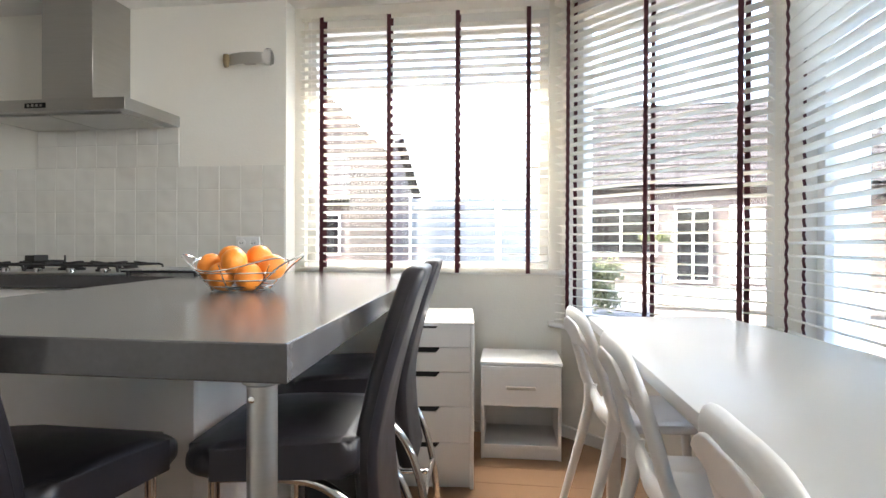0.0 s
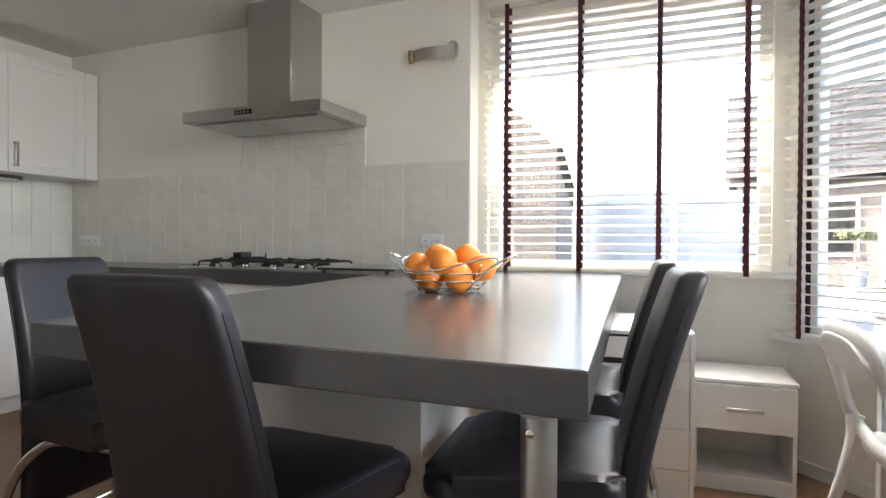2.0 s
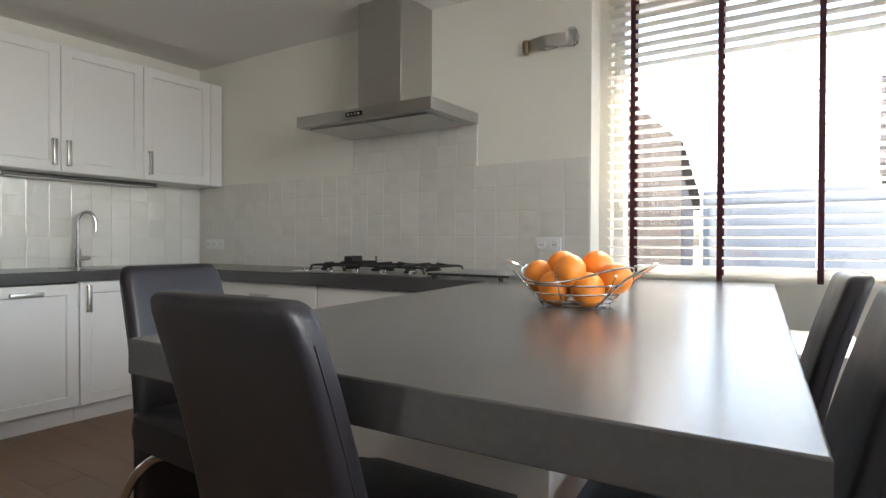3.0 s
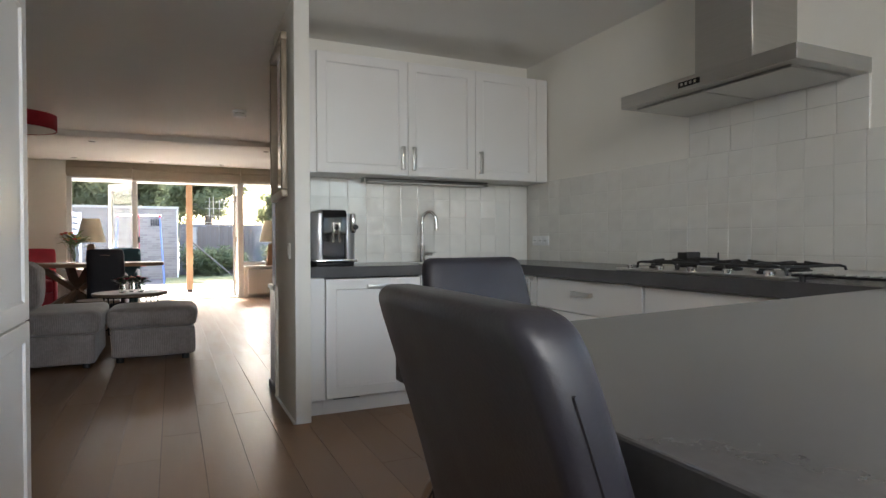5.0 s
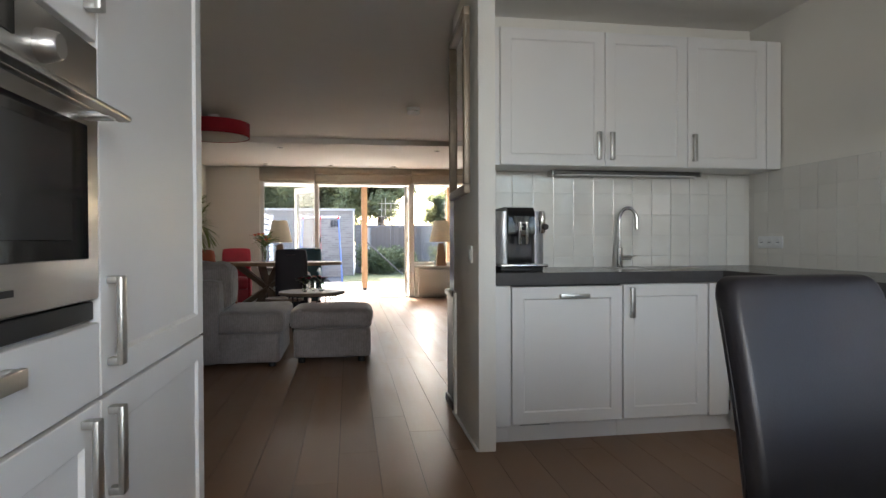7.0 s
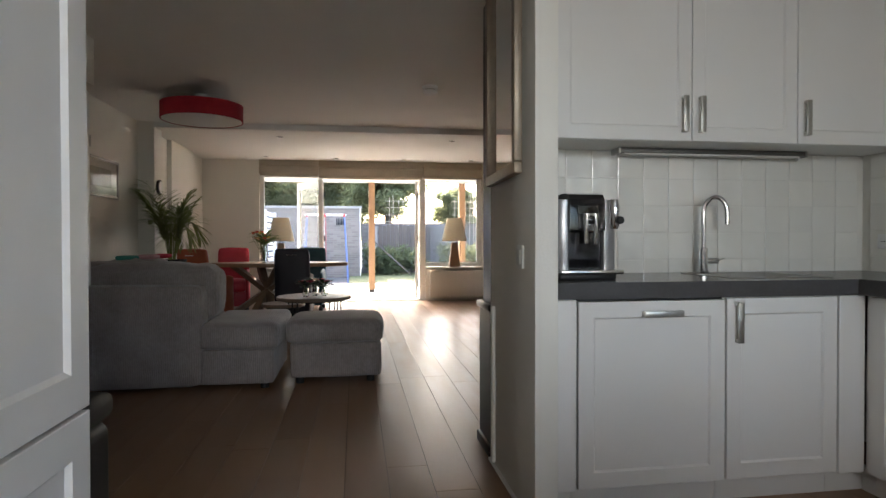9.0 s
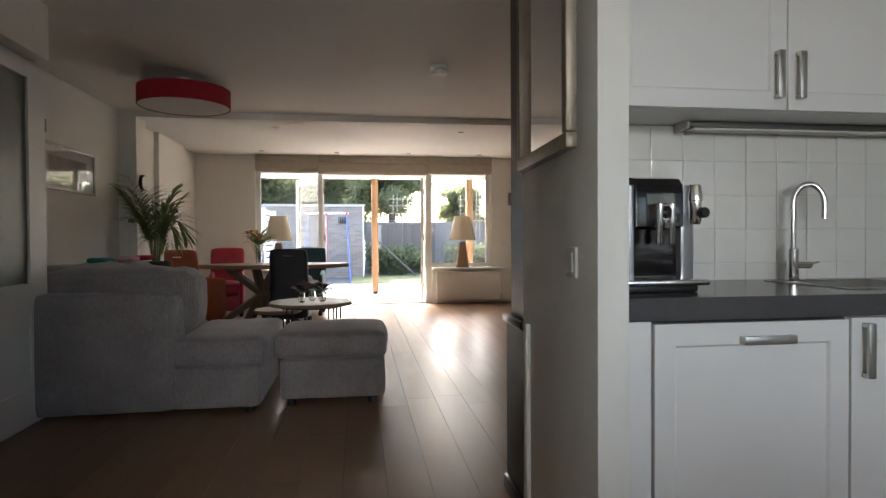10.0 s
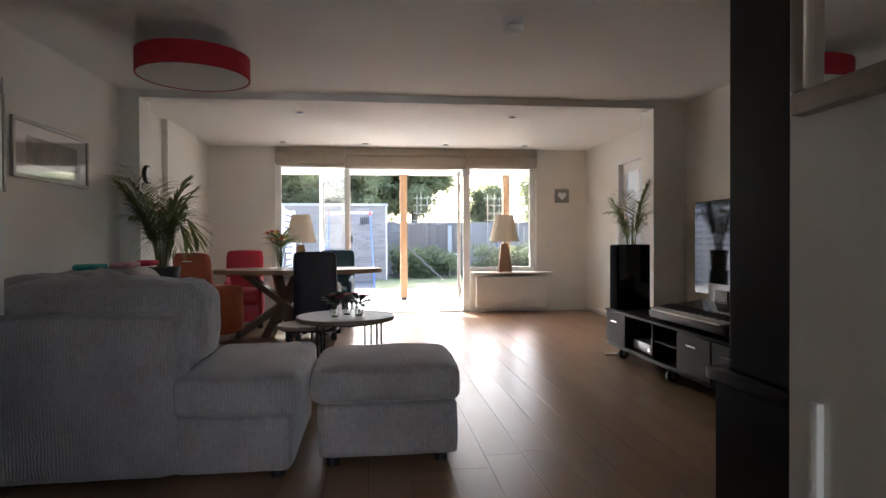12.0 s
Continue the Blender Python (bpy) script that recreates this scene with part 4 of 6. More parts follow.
for x, y in ((0.38, 2.4), (0.42, 0.45), (0.9, 0.45), (0.82, 2.4)):
    part("leg", boxes((x - 0.025, x + 0.025, y - 0.025, y + 0.025, 0, 0.715), bevel=0.004), TABLEWHITE, wt)


def white_chair():
    c = thing("white_chair", pose(0, 0, 0), "white moulded plastic chair with open hooped back", "chair", "white chairs at the table")
    bm = prism(bmesh.new(), rounded_plan(0.2, -0.2, 0.22, 0.05, 0.08), 0.425, 0.452)
    bmesh.ops.bevel(bm, geom=[e for e in bm.edges if abs(e.verts[0].co.z - e.verts[1].co.z) < 0.001], offset=0.01, segments=3, affect="EDGES", profile=0.5)
    slices(bm, 0, -0.2, 0.2, 8)
    for v in bm.verts:
        v.co.z -= 0.016 * math.cos(min(1, abs(v.co.x) / 0.2) * math.pi / 2)
    part("seat", bm, WHITEPLASTIC, c, angle=60)
    # one closed hoop: over the top, down both sides and round the seat's rear edge
    loop = [(0, -0.3, 0.795), (0.12, -0.292, 0.785), (0.185, -0.272, 0.72), (0.2, -0.24, 0.62), (0.202, -0.215, 0.53), (0.185, -0.19, 0.47), (0.11, -0.188, 0.45), (0, -0.2, 0.445)]
    ctrl = loop + [(-x, y, z) for x, y, z in loop[-2:0:-1]]
    path = curve_pts(ctrl + ctrl[:1], 72)[:-1]
    mid = Vector((0, -0.235, 0.62))
    bm = tube(bmesh.new(), path, 0.017, 12, closed=True)
    for i, v in enumerate(bm.verts):
        centre = path[i // 12]
        out = (centre - mid)
        out.y = 0
        out.normalize()
        v.co += out * (v.co - centre).dot(out) * 0.75
    part("back_hoop", bm, WHITEPLASTIC, c, angle=60)
    bm = box(bmesh.new(), -0.185, 0.185, -0.009, 0.009, 0.655, 0.785, bevel=0.008, seg=3)
    slices(bm, 0, -0.185, 0.185, 10)
    slices(bm, 2, 0.655, 0.785, 5)
    for v in bm.verts:
        u = abs(v.co.x) / 0.185
        k = (v.co.z - 0.655) / 0.13
        v.co.y += -0.255 - 0.045 * k - 0.012 * (1 - u * u)
        v.co.z -= 0.055 * u ** 3 * k - 0.02 * (1 - u * u) * (1 - k)
    part("back_band", bm, WHITEPLASTIC, c, angle=85)
    for sx, y0, y1, z0 in ((-1, 0.17, 0.2, 0.44), (1, 0.17, 0.2, 0.44), (-1, -0.195, -0.31, 0.5), (1, -0.195, -0.31, 0.5)):
        x1 = 0.195 if y0 > 0 else 0.2
        lg = part("leg", tube(bmesh.new(), curve_pts([(sx * 0.178 if y0 > 0 else sx * 0.196, y0, z0), (sx * 0.184, y0 + (y1 - y0) * 0.16, z0 * 0.75), (sx * x1, y1, 0.0)], 10), [0.026 - 0.0012 * k for k in range(11)], 12), WHITEPLASTIC, c)
        part("foot_cap", lathe(bmesh.new(), [(0.0155, 0), (0.0155, 0.012), (0.014, 0.013)], 12, (sx * x1, y1, 0.0)), BLACK, lg)
    return c


wc = white_chair()
wc.matrix_basis = pose(0.5, 2.2, 0, 0, 0, -84)
copy_thing(wc, pose(0.545, 1.52, 0, 0, 0, -88))
copy_thing(wc, pose(0.6, 0.78, 0, 0, 0, -90))

# drawer unit and bedside cabinet under the window
du = thing("drawer_unit", pose(-0.37, 2.46, 0, 0, 0, 6), "slim white drawer unit with five cut-out drawer fronts", "drawer unit")
part("body", boxes((-0.18, -0.164, 0, 0.58, 0.0, 0.70), (0.164, 0.18, 0, 0.58, 0.0, 0.70), (-0.164, 0.164, 0.02, 0.58, 0.0, 0.66), (-0.18, 0.18, 0, 0.58, 0.70, 0.716), bevel=0.002, seg=1), MELAMINE, du)
zz = 0.035
for h in (0.165, 0.155, 0.15, 0.105, 0.105):
    a, b = zz, zz + h - 0.003
    bm = bmesh.new()
    outline = [(-0.162, a), (0.162, a), (0.162, b), (0.035, b), (0.015, b - 0.022), (-0.16, b - 0.022)]
    f = [bm.verts.new((x, 0.0, z)) for x, z in outline]
    g = [bm.verts.new((x, 0.016, z)) for x, z in outline]
    bm.faces.new(f)
    bm.faces.new(g[::-1])
    for k in range(6):
        bm.faces.new((f[k], f[(k + 1) % 6], g[(k + 1) % 6], g[k]))
    part("drawer_front", bm, MELAMINE, du)
    # thin black sheet paints the shade inside the cut-out
    part("drawer_gap_shade", boxes((-0.16, 0.03, 0.017, 0.0195, b - 0.025, b)), BLACK, du)
    zz += h
ns = thing("bedside_cabinet", pose(0.005, 2.86, 0, 0, 0, 2), "white bedside cabinet with one drawer and open shelf", "cabinet")
for name, panel in (("side_panel", (-0.195, -0.18, 0, 0.36, 0, 0.462)), ("side_panel", (0.18, 0.195, 0, 0.36, 0, 0.462)), ("back_panel", (-0.18, 0.18, 0.34, 0.35, 0.0, 0.462)), ("shelf", (-0.18, 0.18, 0.005, 0.34, 0.055, 0.07)), ("plinth", (-0.18, 0.18, 0.01, 0.03, 0.0, 0.055))):
    part(name, boxes(panel, bevel=0.0015, seg=1), MELAMINE, ns)
part("top", boxes((-0.2, 0.2, -0.01, 0.365, 0.463, 0.478), bevel=0.0015, seg=1), MELAMINE, ns)
dr = part("drawer", boxes((-0.193, 0.193, -0.016, -0.001, 0.265, 0.458), (-0.175, 0.175, 0.0, 0.33, 0.27, 0.44), bevel=0.0015, seg=1), MELAMINE, ns)
part("handle", boxes((-0.07, 0.07, -0.04, -0.03, 0.35, 0.366), (-0.065, -0.055, -0.032, -0.015, 0.352, 0.364), (0.055, 0.065, -0.032, -0.015, 0.352, 0.364), bevel=0.002, seg=1), NICKEL, dr)
bag = thing("shopping_bag", pose(-0.62, 2.1, 0), "dark bag standing on the floor under the peninsula", "bag")
bm = bmesh.new()
cushion(bm, -0.12, 0.12, -0.16, 0.16, 0.0, 0.3, r=0.05, puff=0.02)
part("body", bm, BLACK, bag)

# ---- living room ----
RIB = mat("corduroy_ribs", (0.305, 0.262, 0.246), 0.95, vary=0.45, scale=4.5, fine=0.6, sheen=0.35)
nt = RIB.node_tree
tcn = nt.nodes.new("ShaderNodeTexCoord")
wv = nt.nodes.new("ShaderNodeTexWave")
wv.wave_type, wv.bands_direction = "BANDS", "Y"
wv.inputs["Scale"].default_value, wv.inputs["Distortion"].default_value, wv.inputs["Detail"].default_value = 22.0, 4.5, 3.0
nt.links.new(tcn.outputs["Object"], wv.inputs[0])
bpn = nt.nodes.new("ShaderNodeBump")
bpn.inputs["Strength"].default_value, bpn.inputs["Distance"].default_value = 0.4, 0.006
pb = nt.nodes["Principled BSDF"]
old = pb.inputs["Base Color"].links[0].from_socket
# shade between the ribs is painted in: valleys get a darker base colour
rr = nt.nodes.new("ShaderNodeMapRange")
rr.inputs[3].default_value, rr.inputs[4].default_value = 0.9, 1.04
nt.links.new(wv.outputs["Fac"], rr.inputs[0])
ms = nt.nodes.new("ShaderNodeVectorMath")
ms.operation = "SCALE"
nt.links.new(old, ms.inputs[0])
nt.links.new(rr.outputs[0], ms.inputs["Scale"])
nt.links.new(ms.outputs[0], pb.inputs["Base Color"])
nt.links.new(wv.outputs["Fac"], bpn.inputs["Height"])
nt.links.new(bpn.outputs[0], nt.nodes["Principled BSDF"].inputs["Normal"])


def soft(name, parent, x0, x1, y0, y1, z0, z1, r=0.06, puff=0.03, label="", cuts=10):
    bm = bmesh.new()
    cushion(bm, x0, x1, y0, y1, z0, z1, r, puff, cuts)
    if name == "back_cushion":
        for v in bm.verts:
            v.co += Vector(noise.noise_vector(v.co * 7.0)) * 0.022 * max(0.0, (v.co.z - z0) / (z1 - z0))
    return part(name, bm, RIB, parent, label, angle=70)


sofa = thing("corner_sofa", pose(0.05, 0, 0), "grey corduroy corner sofa with loose back cushions", "sofa")
soft("base", sofa, -7.1, -6.2, -1.7, -0.56, 0.03, 0.40, 0.04, 0.005)
soft("base", sofa, -8.6, -7.09, -1.62, -1.02, 0.03, 0.40, 0.04, 0.005)
soft("chaise_base", sofa, -7.1, -6.2, -0.58, -0.06, 0.03, 0.29, 0.035, 0.005)
soft("end_back", sofa, -6.42, -6.19, -1.7, -0.55, 0.03, 0.74, 0.04, 0.006, cuts=14)
soft("wall_back", sofa, -8.6, -6.42, -1.9, -1.6, 0.03, 0.735, 0.05, 0.012)
soft("seat_cushion", sofa, -7.12, -6.19, -0.57, -0.03, 0.28, 0.47, 0.04, 0.018, cuts=14)
soft("seat_cushion", sofa, -7.1, -6.42, -1.5, -0.57, 0.38, 0.5, 0.06, 0.02)
soft("seat_cushion", sofa, -8.58, -7.11, -1.5, -1.0, 0.38, 0.5, 0.06, 0.02)
soft("back_cushion", sofa, -6.75, -6.36, -1.4, -0.5, 0.47, 0.87, 0.075, 0.03, cuts=18)
for x in (-7.1, -7.65, -8.22):
    soft("back_cushion", sofa, x - 0.28, x + 0.28, -1.74, -1.36, 0.5, 0.86, 0.1, 0.03, cuts=12)
for x, y in ((-6.26, -1.6), (-6.26, -0.13), (-7.0, -0.13), (-8.5, -1.5), (-8.5, -1.08)):
    part("foot", lathe(bmesh.new(), [(0.03, 0.0), (0.03, 0.04)], 12, (x, y, 0)), BLACK, sofa)
ott = thing("ottoman", pose(-6.58, 0.37, 0), "grey corduroy ottoman beside the sofa", "ottoman")
soft("base", ott, -0.33, 0.33, -0.33, 0.34, 0.04, 0.3, 0.03, 0.004)
soft("cushion", ott, -0.34, 0.34, -0.355, 0.35, 0.3, 0.465, 0.04, 0.022, cuts=14)
for x in (-0.27, 0.27):
    for y in (-0.26, 0.26):
        part("foot", lathe(bmesh.new(), [(0.03, 0.0), (0.03, 0.05)], 12, (x, y, 0)), BLACK, ott)
for x, y, dx, dy, col, lab in ((-7.6, -1.55, 0.16, 0.1, (0.05, 0.28, 0.25), "teal"), (-8.02, -1.5, 0.14, 0.11, (0.6, 0.33, 0.35), "pink"), (-8.38, -1.48, 0.12, 0.1, (0.5, 0.03, 0.06), "red")):
    bm = bmesh.new()
    cushion(bm, -dx * 0.7, dx * 0.7, -dy * 0.7, dy * 0.7, 0.0, 0.04, 0.018, 0.006)
    t = tagged(link("folded_cloth", bm, mat(lab + "_cotton", col, 0.9, vary=0.1, scale=30, bump=0.2, bump_scale=200), 70), lab + " folded cloth lying on the sofa cushions", "cloth")
    t.matrix_basis = pose(x, y, 0.884)

# coffee tables
SLATE = mat("coffee_table_wood", (0.17, 0.12, 0.085), 0.45, vary=0.3, scale=3, fine=0.6, stretch=(1, 8, 1), bump=0.1, bump_scale=20)


def coffee_table(name, m, r, h, label):
    t = thing(name, m, label, "table", "nest of coffee tables")
    part("tabletop", lathe(bmesh.new(), [(r - 0.004, h - 0.035), (r, h - 0.03), (r, h - 0.005), (r - 0.006, h)], 48), SLATE, t)
    for i in range(4):
        a = math.pi / 4 + i * math.pi / 2 + 0.2
        bm = bmesh.new()
        for da in (-0.1, 0.1):
            tube(bm, [(r * 0.82 * math.cos(a + da), r * 0.82 * math.sin(a + da), 0.006), (r * 0.82 * math.cos(a + da), r * 0.82 * math.sin(a + da), h - 0.035)], 0.007, 8)
        tube(bm, [(r * 0.82 * math.cos(a - 0.1), r * 0.82 * math.sin(a - 0.1), 0.007), (r * 0.82 * math.cos(a + 0.1), r * 0.82 * math.sin(a + 0.1), 0.007)], 0.007, 8)
        part("leg", bm, BLACK, t)
    part("ring", tube(bmesh.new(), [(r * 0.82 * math.cos(a), r * 0.82 * math.sin(a), h - 0.043) for a in [2 * math.pi * k / 32 for k in range(32)]], 0.008, 6, closed=True), BLACK, t)
    return t


coffee_table("coffee_table", pose(-8.3, 0.08, 0), 0.395, 0.465, "round dark wood coffee table on black steel legs")
coffee_table("side_table", pose(-8.62, -0.28, 0), 0.235, 0.36, "small round wooden nesting table on black legs")
PETALS = {"pink": mat("pink_petal", (0.62, 0.1, 0.14), 0.6, vary=0.2), "dark": mat("dark_red_petal", (0.3, 0.02, 0.05), 0.6, vary=0.2), "peach": mat("peach_petal", (0.75, 0.42, 0.3), 0.6, vary=0.2), "tulip": mat("tulip_petal", (0.7, 0.1, 0.06), 0.5, vary=0.2), "yellow": mat("yellow_petal", (0.8, 0.55, 0.08), 0.5, vary=0.2), "white": mat("white_petal", (0.8, 0.78, 0.72), 0.6, vary=0.1)}
VASEGLASS = glass_mat("vase_glass", (0.95, 0.98, 0.97))
WATER = glass_mat("water", (0.9, 0.95, 0.92))
DARKLEAF = mat("dark_leaf", (0.02, 0.035, 0.018), 0.5, vary=0.3)


def leaf(bm, base, way, length, width, fold=0.25):
    way = Vector(way).normalized()
    side = way.cross(Vector((0, 0, 1)))
    side = side.normalized() if side.length > 0.05 else Vector((1, 0, 0))
    up = side.cross(way)
    pts = []
    for k, (u, wd) in enumerate(((0, 0.1), (0.3, 0.9), (0.6, 1.0), (0.85, 0.6), (1, 0.03))):
        c = Vector(base) + way * length * u - Vector((0, 0, 1)) * length * 0.25 * u * u
        pts.append([bm.verts.new(c - side * width * wd + up * fold * width * wd), bm.verts.new(c), bm.verts.new(c + side * width * wd + up * fold * width * wd)])
    for a, b in zip(pts, pts[1:]):
        bm.faces.new((a[0], a[1], b[1], b[0]))
        bm.faces.new((a[1], a[2], b[2], b[1]))


def flower(parent, base, tip, size, petal, kind="rose"):
    part("stem", tube(bmesh.new(), curve_pts([base, (Vector(base) + Vector(tip)) / 2 + Vector((0, 0, 0.02)), tip], 8), 0.0025, 6), LEAF, parent)
    bm = bmesh.new()
    rings = 4 if kind == "rose" else 1
    for rg in range(rings):
        n = 6 if kind == "tulip" else 5 + rg * 3
        for k in range(n):
            a = 2 * math.pi * k / n + rg * 0.4
            tilt = 1.6 if kind == "tulip" else 1.95 - rg * 0.4
            leaf(bm, Vector(tip) - Vector((0, 0, size * 0.3)), (math.cos(a) * math.cos(tilt * 0.75), math.sin(a) * math.cos(tilt * 0.75), math.sin(tilt * 0.75)), size * (0.9 + 0.25 * rg), size * 0.45, 0.5)
    if kind == "rose":
        heart = bmesh.ops.create_icosphere(bm, subdivisions=2, radius=size * 0.52, matrix=Matrix.Translation(Vector(tip) + Vector((0, 0, size * 0.1))))["verts"]
        for v in heart:
            v.co += Vector(noise.noise_vector(v.co * 70)) * size * 0.14
    part("blossom", bm, PETALS[petal], parent, angle=80)


def vase_flowers(m, h, r, flowers, label, leaves=10):
    v = thing("flower_vase", m, label, "vase")
    part("vase", lathe(bmesh.new(), [(r * 0.7, 0), (r * 0.85, 0.004), (r, h * 0.4), (r * 0.8, h * 0.85), (r, h), (r * 0.94, h), (r * 0.75, h * 0.85), (r * 0.92, h * 0.4), (r * 0.78, 0.01)], 24), VASEGLASS, v)
    for (bx, by, tx, ty, tz, s, col, kind) in flowers:
        flower(v, (bx, by, 0.02), (tx, ty, tz), s, col, kind)
    bm = bmesh.new()
    for i in range(leaves):
        a = 2 * math.pi * i / leaves + 0.3
        zz = h * (0.9 + 0.5 * random.random())
        leaf(bm, (0.02 * math.cos(a), 0.02 * math.sin(a), zz), (math.cos(a), math.sin(a), random.uniform(0.1, 1.0)), h * random.uniform(0.6, 1.0) * (1.35 if h < 0.14 else 1.1), h * (0.24 if h < 0.14 else 0.08))
    tagged(part("foliage", bm, DARKLEAF if h < 0.14 else LEAF, v, angle=80), kind="stuff")
    return v


vase_flowers(pose(-8.2, 0.0, 0.465), 0.1, 0.035, [(0, 0, -0.02, -0.03, 0.15, 0.04, "pink", "rose"), (0, 0, 0.02, 0.05, 0.16, 0.03, "dark", "rose")], "small glass vase with pink roses on the coffee table", 26)
vase_flowers(pose(-8.33, 0.09, 0.465), 0.11, 0.035, [(0, 0, 0.0, 0.0, 0.16, 0.04, "peach", "rose")], "small glass vase with peach roses on the coffee table", 20)
vase_flowers(pose(-8.26, 0.19, 0.465), 0.1, 0.035, [(0, 0, 0.01, 0.03, 0.15, 0.04, "dark", "rose"), (0, 0, -0.02, -0.03, 0.17, 0.032, "pink", "rose")], "small glass vase with dark red roses on the coffee table", 26)

# dining table and chairs
BRACEWOOD = mat("dark_oiled_timber", (0.13, 0.085, 0.055), 0.5, vary=0.25, scale=3, fine=0.6, stretch=(6, 1, 6))
dt = thing("dining_table", pose(-10.5, -0.56, 0), "oval oak dining table on a crossed timber base", "table")
part("tabletop", prism(bmesh.new(), [(0.5 * math.sin(a) * (1 - 0.1 * math.cos(a) ** 2), 0.97 * math.cos(a)) for a in [2 * math.pi * k / 56 for k in range(56)]], 0.7, 0.75, 0.008), WOOD, dt)
for i, (dx, dy) in enumerate(((0.22, 0.5), (0.22, -0.5), (0.32, 0.14), (0.32, -0.14))):
    bm = bmesh.new()
    a, b = Vector((dx, -dy - 0.17, 0.0)), Vector((-dx, dy - 0.17, 0.7))
    d = (b - a).normalized()
    s = d.cross(Vector((0, 0, 1))).normalized() * 0.05
    t = Vector((0, 0, 1)).cross(s).normalized() * 0.065
    vs = [[bm.verts.new(p + e * s + f * t) for e, f in ((-1, -1), (1, -1), (1, 1), (-1, 1))] for p in (a, b)]
    for v in vs[0]:
        v.co.z = max(0.0, v.co.z) if v.co.z < 0.2 else v.co.z
    for v in vs[1]:
        v.co.z = min(0.698, v.co.z)
    for k in range(4):
        bm.faces.new((vs[0][k], vs[0][(k + 1) % 4], vs[1][(k + 1) % 4], vs[1][k]))
    bm.faces.new(vs[0][::-1])
    bm.faces.new(vs[1])
    part("brace", bm, BRACEWOOD, dt, "dark oiled timber beam")


def dining_chair(m, material, colour):
    c = thing("dining_chair", m, colour + " upholstered dining chair on small castors", "chair", "chairs round the dining table")
    bm = bmesh.new()
    cushion(bm, -0.225, 0.225, -0.04, 0.04, 0.1, 0.95, 0.035, 0.01, 10)
    for v in bm.verts:
        v.co.y += -0.27 - 0.1 * max(0, (v.co.z - 0.4)) ** 1.3
    part("backrest", bm, material, c, angle=70)
    bm = bmesh.new()
    cushion(bm, -0.19, 0.19, -0.25, 0.27, 0.3, 0.48, 0.05, 0.02, 8)
    part("seat", bm, material, c, angle=70)
    for s in (-1, 1):
        bm = bmesh.new()
        cushion(bm, s * 0.2 - 0.03, s * 0.2 + 0.03, -0.25, 0.24, 0.09, 0.62, 0.028, 0.008, 8)
        for v in bm.verts:
            if v.co.z > 0.4:
                v.co.z -= 0.12 * max(0, v.co.y + 0.1)
        part("armrest", bm, material, c, angle=70)
    part("skirt", boxes((-0.2, 0.2, -0.2, 0.2, 0.09, 0.3), bevel=0.01), material, c)
    part("pull_handle", tube(bmesh.new(), [(-0.06, -0.35, 0.868), (-0.06, -0.37, 0.87), (0.06, -0.37, 0.87), (0.06, -0.35, 0.868)], 0.006, 8), CHROME, c, "chrome pull handle")
    for x in (-0.19, 0.19):
        for y in (-0.25, 0.19):
            part("castor", lathe(bmesh.new(), [(0.012, 0.0), (0.03, 0.012), (0.03, 0.05), (0.012, 0.09)], 12, (x, y, 0)), BLACK, c)
    return c


NAVY = mat("navy_leather", (0.018, 0.016, 0.024), 0.5, vary=0.15, scale=8, bump=0.1, bump_scale=200)
TEAL = mat("teal_leather", (0.012, 0.06, 0.08), 0.5, vary=0.15, scale=8, bump=0.1, bump_scale=200)
REDL = mat("red_leather", (0.42, 0.015, 0.035), 0.5, vary=0.12, scale=8, bump=0.1, bump_scale=200)
RUST = mat("rust_leather", (0.36, 0.075, 0.025), 0.5, vary=0.15, scale=8, bump=0.1, bump_scale=200)
dining_chair(pose(-10.15, -0.3, 0, 0, 0, 88), NAVY, "dark aubergine leather")
dining_chair(pose(-11.0, -0.18, 0, 0, 0, -92), TEAL, "dark teal leather")
dining_chair(pose(-11.05, -1.3, 0, 0, 0, -80), REDL, "bright red leather")
dining_chair(pose(-10.03, -1.42, 0, 0, 0, 66), RUST, "rust orange leather")
tul = [(random.uniform(-0.01, 0.01), random.uniform(-0.01, 0.01), random.uniform(-0.12, 0.12), random.uniform(-0.17, 0.17), random.uniform(0.28, 0.44), 0.06, random.choice(["tulip", "yellow", "tulip", "white", "peach"]), "tulip") for _ in range(18)]
vase_flowers(pose(-10.5, -0.76, 0.75), 0.26, 0.055, tul, "tall glass vase with tulips on the dining table", 54)


# palms
def frond(parent, base, az, length, rise, droop, n=30):
    bm = bmesh.new()
    spine = []
    reach = random.uniform(0.15, 0.6)
    for i in range(n + 1):
        u = i / n
        rad = length * (0.25 * u + 0.75 * u * u) * math.cos(rise * 0.7) * reach
        z = length * (math.sin(rise) * u * 1.1 - droop * u ** 3)
        spine.append(Vector(base) + Vector((math.cos(az) * rad, math.sin(az) * rad, z)))
    tube(bm, spine, [0.005 * (1 - 0.8 * i / n) for i in range(n + 1)], 5)
    for i in range(int(n * 0.3), n + 1):
        d = (spine[i] - spine[i - 1]).normalized()
        side = d.cross(Vector((0, 0, 1))).normalized()
        u = i / n
        ll = length * 0.3 * (math.sin(math.pi * min(1, (u - 0.2) * 1.15)) ** 0.7 + 0.15)
        for s in (-1, 1):
            way = d * 0.75 + side * s * 0.8 + Vector((0, 0, random.uniform(-0.35, 0.15)))
            leaf(bm, spine[i], way, ll * random.uniform(0.85, 1.1), 0.0064 * length / 0.8, 0.2)
    return part("frond", bm, LEAF, parent, angle=80)


